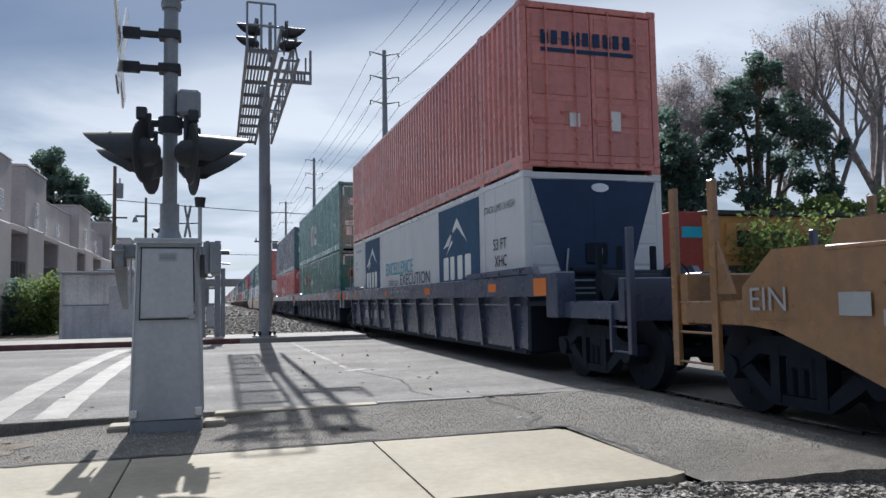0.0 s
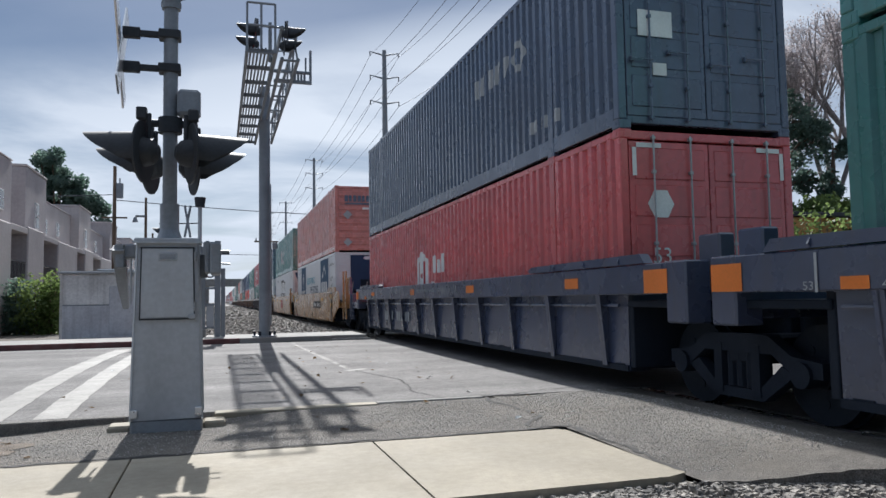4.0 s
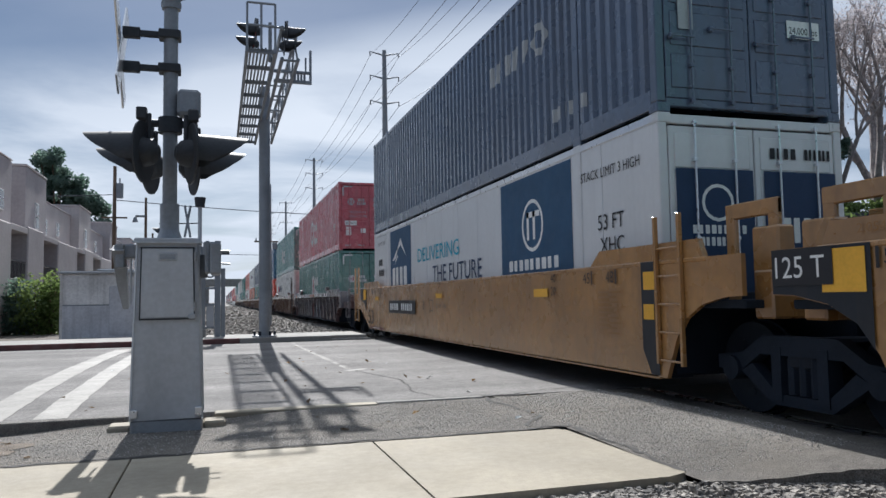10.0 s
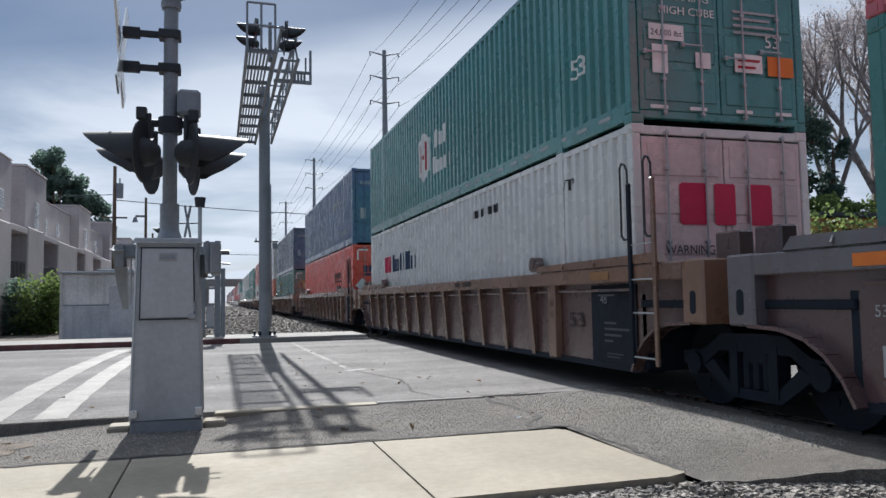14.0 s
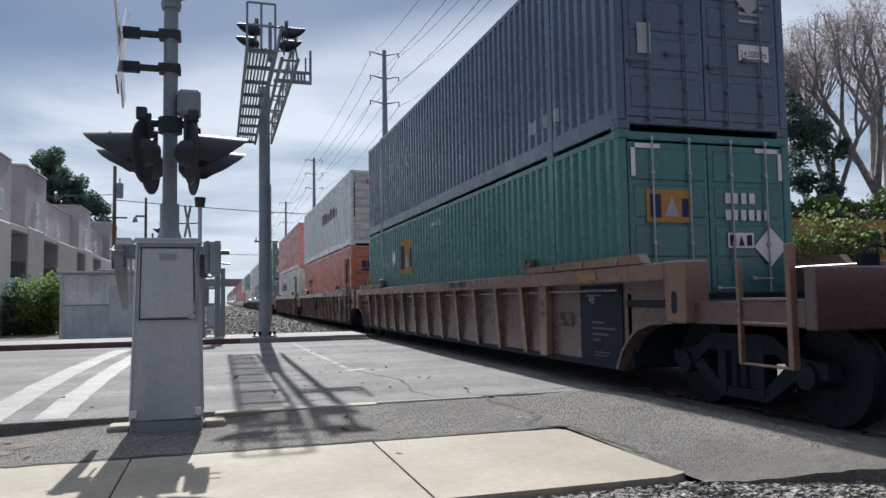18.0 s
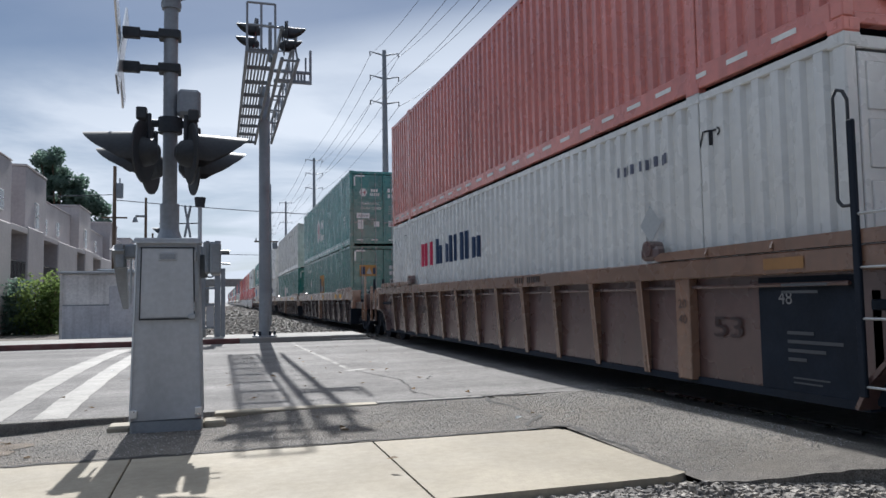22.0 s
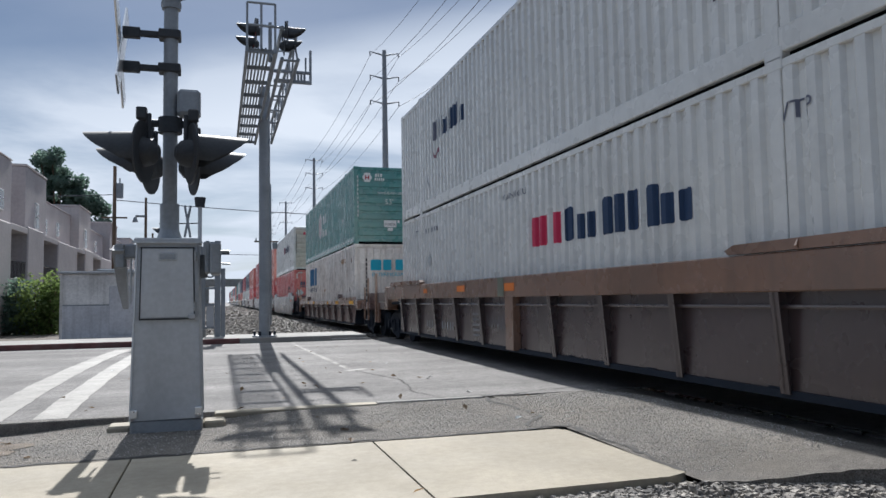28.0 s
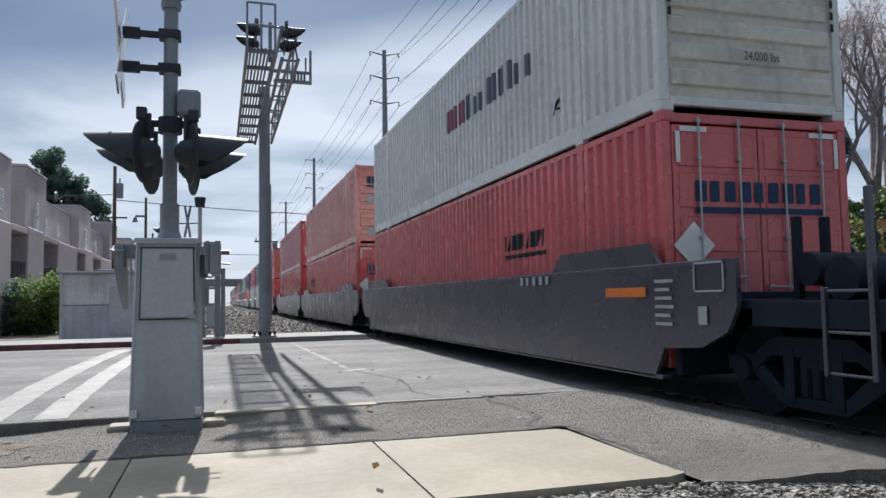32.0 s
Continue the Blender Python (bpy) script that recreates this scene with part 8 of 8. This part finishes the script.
unit(156.3, L_BROWN, "arch", C_BROWN, C_TAN, "joint", "joint", sign=BROWN_SIGNS + [(G_SILVER, "lettering", write("125", 0.05, 0.56, 0.24, 0.6))])
load(156.3, LOW_Z, "white corrugated container with crimson word mark, in the well", P_WHITE, gfx=[m_wordmark(G_MAG, G_NAVY, 1.95, 1.6, 0.42, 3.9), e_xpo, m_itf(G_BLACK), m_number(G_BLACK)], door_col=P_PINK)
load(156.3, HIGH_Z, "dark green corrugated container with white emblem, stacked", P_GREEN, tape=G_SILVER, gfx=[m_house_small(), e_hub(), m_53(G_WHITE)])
unit(176.0, L_BROWN, "arch", C_BROWN, C_TAN, "joint", "coupler", sign=BROWN_SIGNS)
load(176.0, LOW_Z, "bright red-orange corrugated container in the well", P_BRIGHT, gfx=[m_orange(G_BLACK, 11.6, 1.7), e_red, lambda g: g.side(G_SILVER, diamond(2.64, 2.45, 0.09), "placard")])
load(176.0, HIGH_Z, "dark blue corrugated container stacked on a red-orange one", P_BLUE, rods=P_BLUE, gfx=[m_umax(), e_umax, lambda g: g.side(G_WHITE, blocks(1.9, 0.45, 0.8, 0.2, 6, 0.4), "number_mark")])

unit(199.35, L_BROWN, "arch", C_BROWN, C_TAN, "coupler", "joint", sign=BROWN_SIGNS)
load(199.35, LOW_Z, "green corrugated container with a yellow emblem, in the well", P_EMP, gfx=[m_emp(), e_emp, m_high_cube(G_WHITE, 7.39), m_53(G_WHITE)])
load(199.35, HIGH_Z, "dark blue corrugated container stacked on a green one", P_NAVY, rods=P_NAVY, gfx=[m_umax(3.0, 1.5), e_umax])
unit(219.1, "rust-brown ribbed well car with a hanging black hose", "arch", C_BROWN, C_TAN, "joint", "joint", sign=BROWN_SIGNS + T125, hose=(6.05, 6.95, 1.34, 0.5))
load(219.1, LOW_Z, "orange corrugated container with ribbed nose, in the well", P_ORANGE, end="ribbed", gfx=[m_orange(G_BLACK), e_orange(False, 2.05), lambda g: g.side(G_BLACK, [q for k in range(4) for q in rect(8.1, 1.55 + 0.2 * k, 0.1, 0.14)] + [q for k in range(7) for q in rect(8.6, 1.2 + 0.2 * k, 0.1, 0.14)], "number_mark")])
load(219.1, HIGH_Z, "white corrugated container with yellowed ribbed nose, stacked", P_WHITE, end="ribbed", endcol=P_NOSE, gfx=[m_wordmark(G_PLUM, G_SLATE, 8.0, 1.5, 0.44, 4.6), e_xpo_nose(), lambda g: g.side(G_BLACK, write("IA", 2.1, 0.6, 0.26), "lettering")])
unit(238.7, L_BROWN, "arch", C_BROWN, C_TAN, "joint", "coupler", sign=BROWN_SIGNS)
load(238.7, LOW_Z, "white corrugated container with crimson word mark, in the well", P_WHITE, gfx=[m_wordmark(G_MAG, G_NAVY, 3.0, 1.6, 0.5, 4.6), e_xpo, m_itf(G_BLACK), lambda g: g.side(G_SLATE, blocks(12.6, 2.27, 0.4, 0.12, 4, 0.5) + blocks(13.1, 2.27, 0.62, 0.12, 6, 0.5), "number_mark"), lambda g: g.side(G_SILVER, diamond(13.3, 1.62, 0.22), "placard")])
load(238.7, HIGH_Z, "orange-red corrugated container with ribbed nose, stacked", P_RUST, end="ribbed", tape=G_WHITE, gfx=[e_orange()])

unit(262.15, L_DEEP, "deep", C_DEEP, C_TAN, "coupler", "joint", sign=DEEP_SIGNS + [(G_CHALK, "graffiti", scrawl(4.86, 0.46, 1.05, 0.46, 12, 0.016))])
load(262.15, LOW_Z, "green corrugated container with a yellow emblem, in the well", P_EMP, gfx=[m_emp(7.15, 1.08, 1.05, False), e_emp, m_high_cube(G_WHITE, 7.1, 2.42), m_53(G_WHITE), m_number(G_WHITE, 2.2, 2.32), lambda g: g.side(G_WHITE, diamond(3.54, 1.72, 0.26), "placard")])
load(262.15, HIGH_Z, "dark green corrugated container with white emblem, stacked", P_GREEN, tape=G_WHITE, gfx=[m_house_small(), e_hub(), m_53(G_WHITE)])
unit(282.0, L_DEEP, "deep", C_DEEP, C_TAN, "joint", "joint", sign=DEEP_SIGNS + [(G_SILVER, "lettering", write("125-T", 0.1, 0.5, 0.3, 0.9))])
load(282.0, LOW_Z, "dark green corrugated container with white emblem, in the well", P_EMP, gfx=[m_house_small(), e_hub(low=-0.3), m_53(G_WHITE)])
load(282.0, HIGH_Z, "greyish white corrugated container stacked on a green one", P_GREYW, rods=P_GREYW, gfx=[m_number(G_BLACK), lambda g: g.end(G_SILVER, write("WARNING", 0.36, 1.55, 0.13, 0.8) + write("HIGH CUBE", 0.36, 1.35, 0.13, 0.9), "lettering")])
unit(302.05, L_DEEP, "deep", C_DEEP, C_TAN, "joint", "coupler", sign=[(G_CHALK, "number_mark", blocks(2.56, 0.53, 0.84, 0.17, 4, 0.62) + blocks(3.81, 0.53, 1.14, 0.17, 6, 0.62)), (G_DULLER, "graffiti", scrawl(6.72, 0.6, 0.9, 0.3, 14, 0.02)), (G_AMBER, "reflector", rect(5.35, 1.33, 0.5, 0.12) + rect(7.95, 1.31, 0.44, 0.13) + rect(2.8, 1.33, 0.3, 0.1)), (G_VERDI, "repair_patch", rect(7.64, 1.22, 0.29, 0.32)), (G_DULLER, "print_line", bars(5.9, 0.45, 0.5, 0.5, 5))])
load(302.05, LOW_Z, "white corrugated container with crimson word mark, in the well", P_WHITE, end="ribbed", gfx=[m_wordmark(G_MAG, G_NAVY, 8.62), e_xpo_nose(2.3), m_itf(G_SLATE), lambda g: (g.side(G_SLATE, write("WARNING HIGH CUBE", 7.47, 2.5, 0.1, 1.04), "lettering"), g.side(G_SLATE, blocks(2.3, 2.38, 0.38, 0.1, 4, 0.45) + blocks(2.82, 2.38, 0.62, 0.1, 6, 0.45), "number_mark"), g.side(G_SILVER, diamond(2.68, 1.7, 0.17), "placard"))])
load(302.05, HIGH_Z, "white corrugated container with panelled doors, stacked", P_WHITE, rods=GALV, gfx=[m_wordmark(G_SLATE, G_NAVY, 3.1, 1.58, 0.4, 2.3), e_xpo_door, lambda g: (g.side(G_PLUM, disc(3.3, 1.52, 0.36, 0.8, 24, 0.29)[13:22], "word_mark_shade"), g.side(G_SLATE, write("IA", 2.5, 0.6, 0.18), "lettering")), lambda g: g.side(G_BLACK, write("IA", 13.3, 0.85, 0.3), "lettering")])

unit(325.75, "brown low-sided well car with scratched yellow chord", "low", C_BROWN, C_TAN, "coupler", "coupler", sign=[(G_DULLER, "number_mark", blocks(2.9, 0.5, 0.56, 0.12, 4, 0.55) + blocks(3.88, 0.49, 0.95, 0.14, 6, 0.55)), (G_YEL, "reflector", rect(2.6, 1.05, 0.45, 0.1) + rect(4.95, 1.05, 0.55, 0.11) + rect(10.1, 1.05, 0.35, 0.1) + rect(12.65, 1.05, 0.75, 0.12) + rect(16.0, 1.05, 0.9, 0.13))])
load(325.75, LOW_Z, "rust-streaked cream corrugated container with blue word mark, in the well", P_CREAM, end="plain", gfx=[s_csx, e_csx])
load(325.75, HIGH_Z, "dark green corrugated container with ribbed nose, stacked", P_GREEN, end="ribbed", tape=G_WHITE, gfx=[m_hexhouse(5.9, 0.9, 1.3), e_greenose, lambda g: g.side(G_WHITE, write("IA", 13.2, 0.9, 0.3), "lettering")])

unit(349.0, L_GREY, "slate", C_GREY, C_GREY, "coupler", "joint", sign=[(G_AMBER, "reflector", rect(15.12, 1.18, 0.9, 0.11)), (G_SILVER, "print_line", bars(16.2, 0.85, 0.35, 0.55, 6) + rect(16.9, 1.22, 0.47, 0.02) + rect(16.9, 1.5, 0.47, 0.02) + rect(16.9, 1.22, 0.02, 0.3) + rect(17.35, 1.22, 0.02, 0.3) + rect(16.96, 0.9, 0.14, 0.18) + blocks(12.4, 1.38, 1.2, 0.12, 5, 0.5))])
load(349.0, LOW_Z, "red corrugated container with white corner marks, in the well", P_RED, gfx=[m_orange(G_BLACK, 11.2, 1.6), e_red])
load(349.0, HIGH_Z, "white corrugated container with yellowed ribbed nose, stacked", P_WHITE, end="ribbed", endcol=P_NOSE, gfx=[m_wordmark(G_PLUM, G_SLATE, 8.0, 1.5, 0.44, 4.6), e_xpo_nose(), lambda g: g.side(G_BLACK, write("IA", 13.3, 0.6, 0.26), "lettering")])
unit(368.6, L_GREY, "slate", C_GREY, C_GREY, "joint", "joint")
load(368.6, LOW_Z, "red corrugated container with white corner marks, in the well", P_RED, gfx=[m_orange(G_BLACK), e_red])
load(368.6, HIGH_Z, "orange corrugated container stacked on a red one", P_RUST, end="ribbed", gfx=[e_orange()])
unit(388.2, L_GREY, "slate", C_GREY, C_GREY, "joint", "coupler")
load(388.2, LOW_Z, "red corrugated container in the well", P_RED, gfx=[m_orange(G_BLACK)])
load(388.2, HIGH_Z, "red corrugated container stacked on a red one", P_HUBRED, gfx=[e_hub()])
y_far = 388.2
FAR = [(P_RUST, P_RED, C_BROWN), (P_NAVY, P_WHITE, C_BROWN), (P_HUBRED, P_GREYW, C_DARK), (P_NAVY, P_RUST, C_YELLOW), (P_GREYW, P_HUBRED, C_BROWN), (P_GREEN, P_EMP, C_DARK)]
for i in range(15):
    lead, trail = ("coupler", "joint") if i % 3 == 0 else (("joint", "joint") if i % 3 == 1 else ("joint", "coupler"))
    y_far += 23.6 if i % 3 == 0 else 19.58
    hi_c, lo_c, body_c = FAR[i % 6]
    unit(y_far, "dull far-off well car of the freight train", "deep" if i // 3 % 2 else "arch", body_c, body_c, lead, trail, near=False)
    load(y_far, LOW_Z, "corrugated container in a far-off well car", lo_c, near=False, end="ribbed")
    load(y_far, HIGH_Z, "corrugated container stacked on a far-off car", hi_c, near=False, end="ribbed")



# ---- what moves ----
def motions():
    beats = [i * 2.0 for i in range(17)]
    for ob, y, z in RIDING:
        walk(ob, [(t, pose(TRACK_X, y - travelled(t), z)) for t in beats])
    ticks = [i / 30 for i in range(961)]
    turns = [math.degrees(travelled(t) / 0.456) for t in ticks]
    for w, yy in WHEELS:
        walk(w, [(t, pose(0, yy, 0.456, a % 360)) for t, a in zip(ticks, turns)])
    for ob, rows in BLOWN:
        walk(ob, rows)


motions()
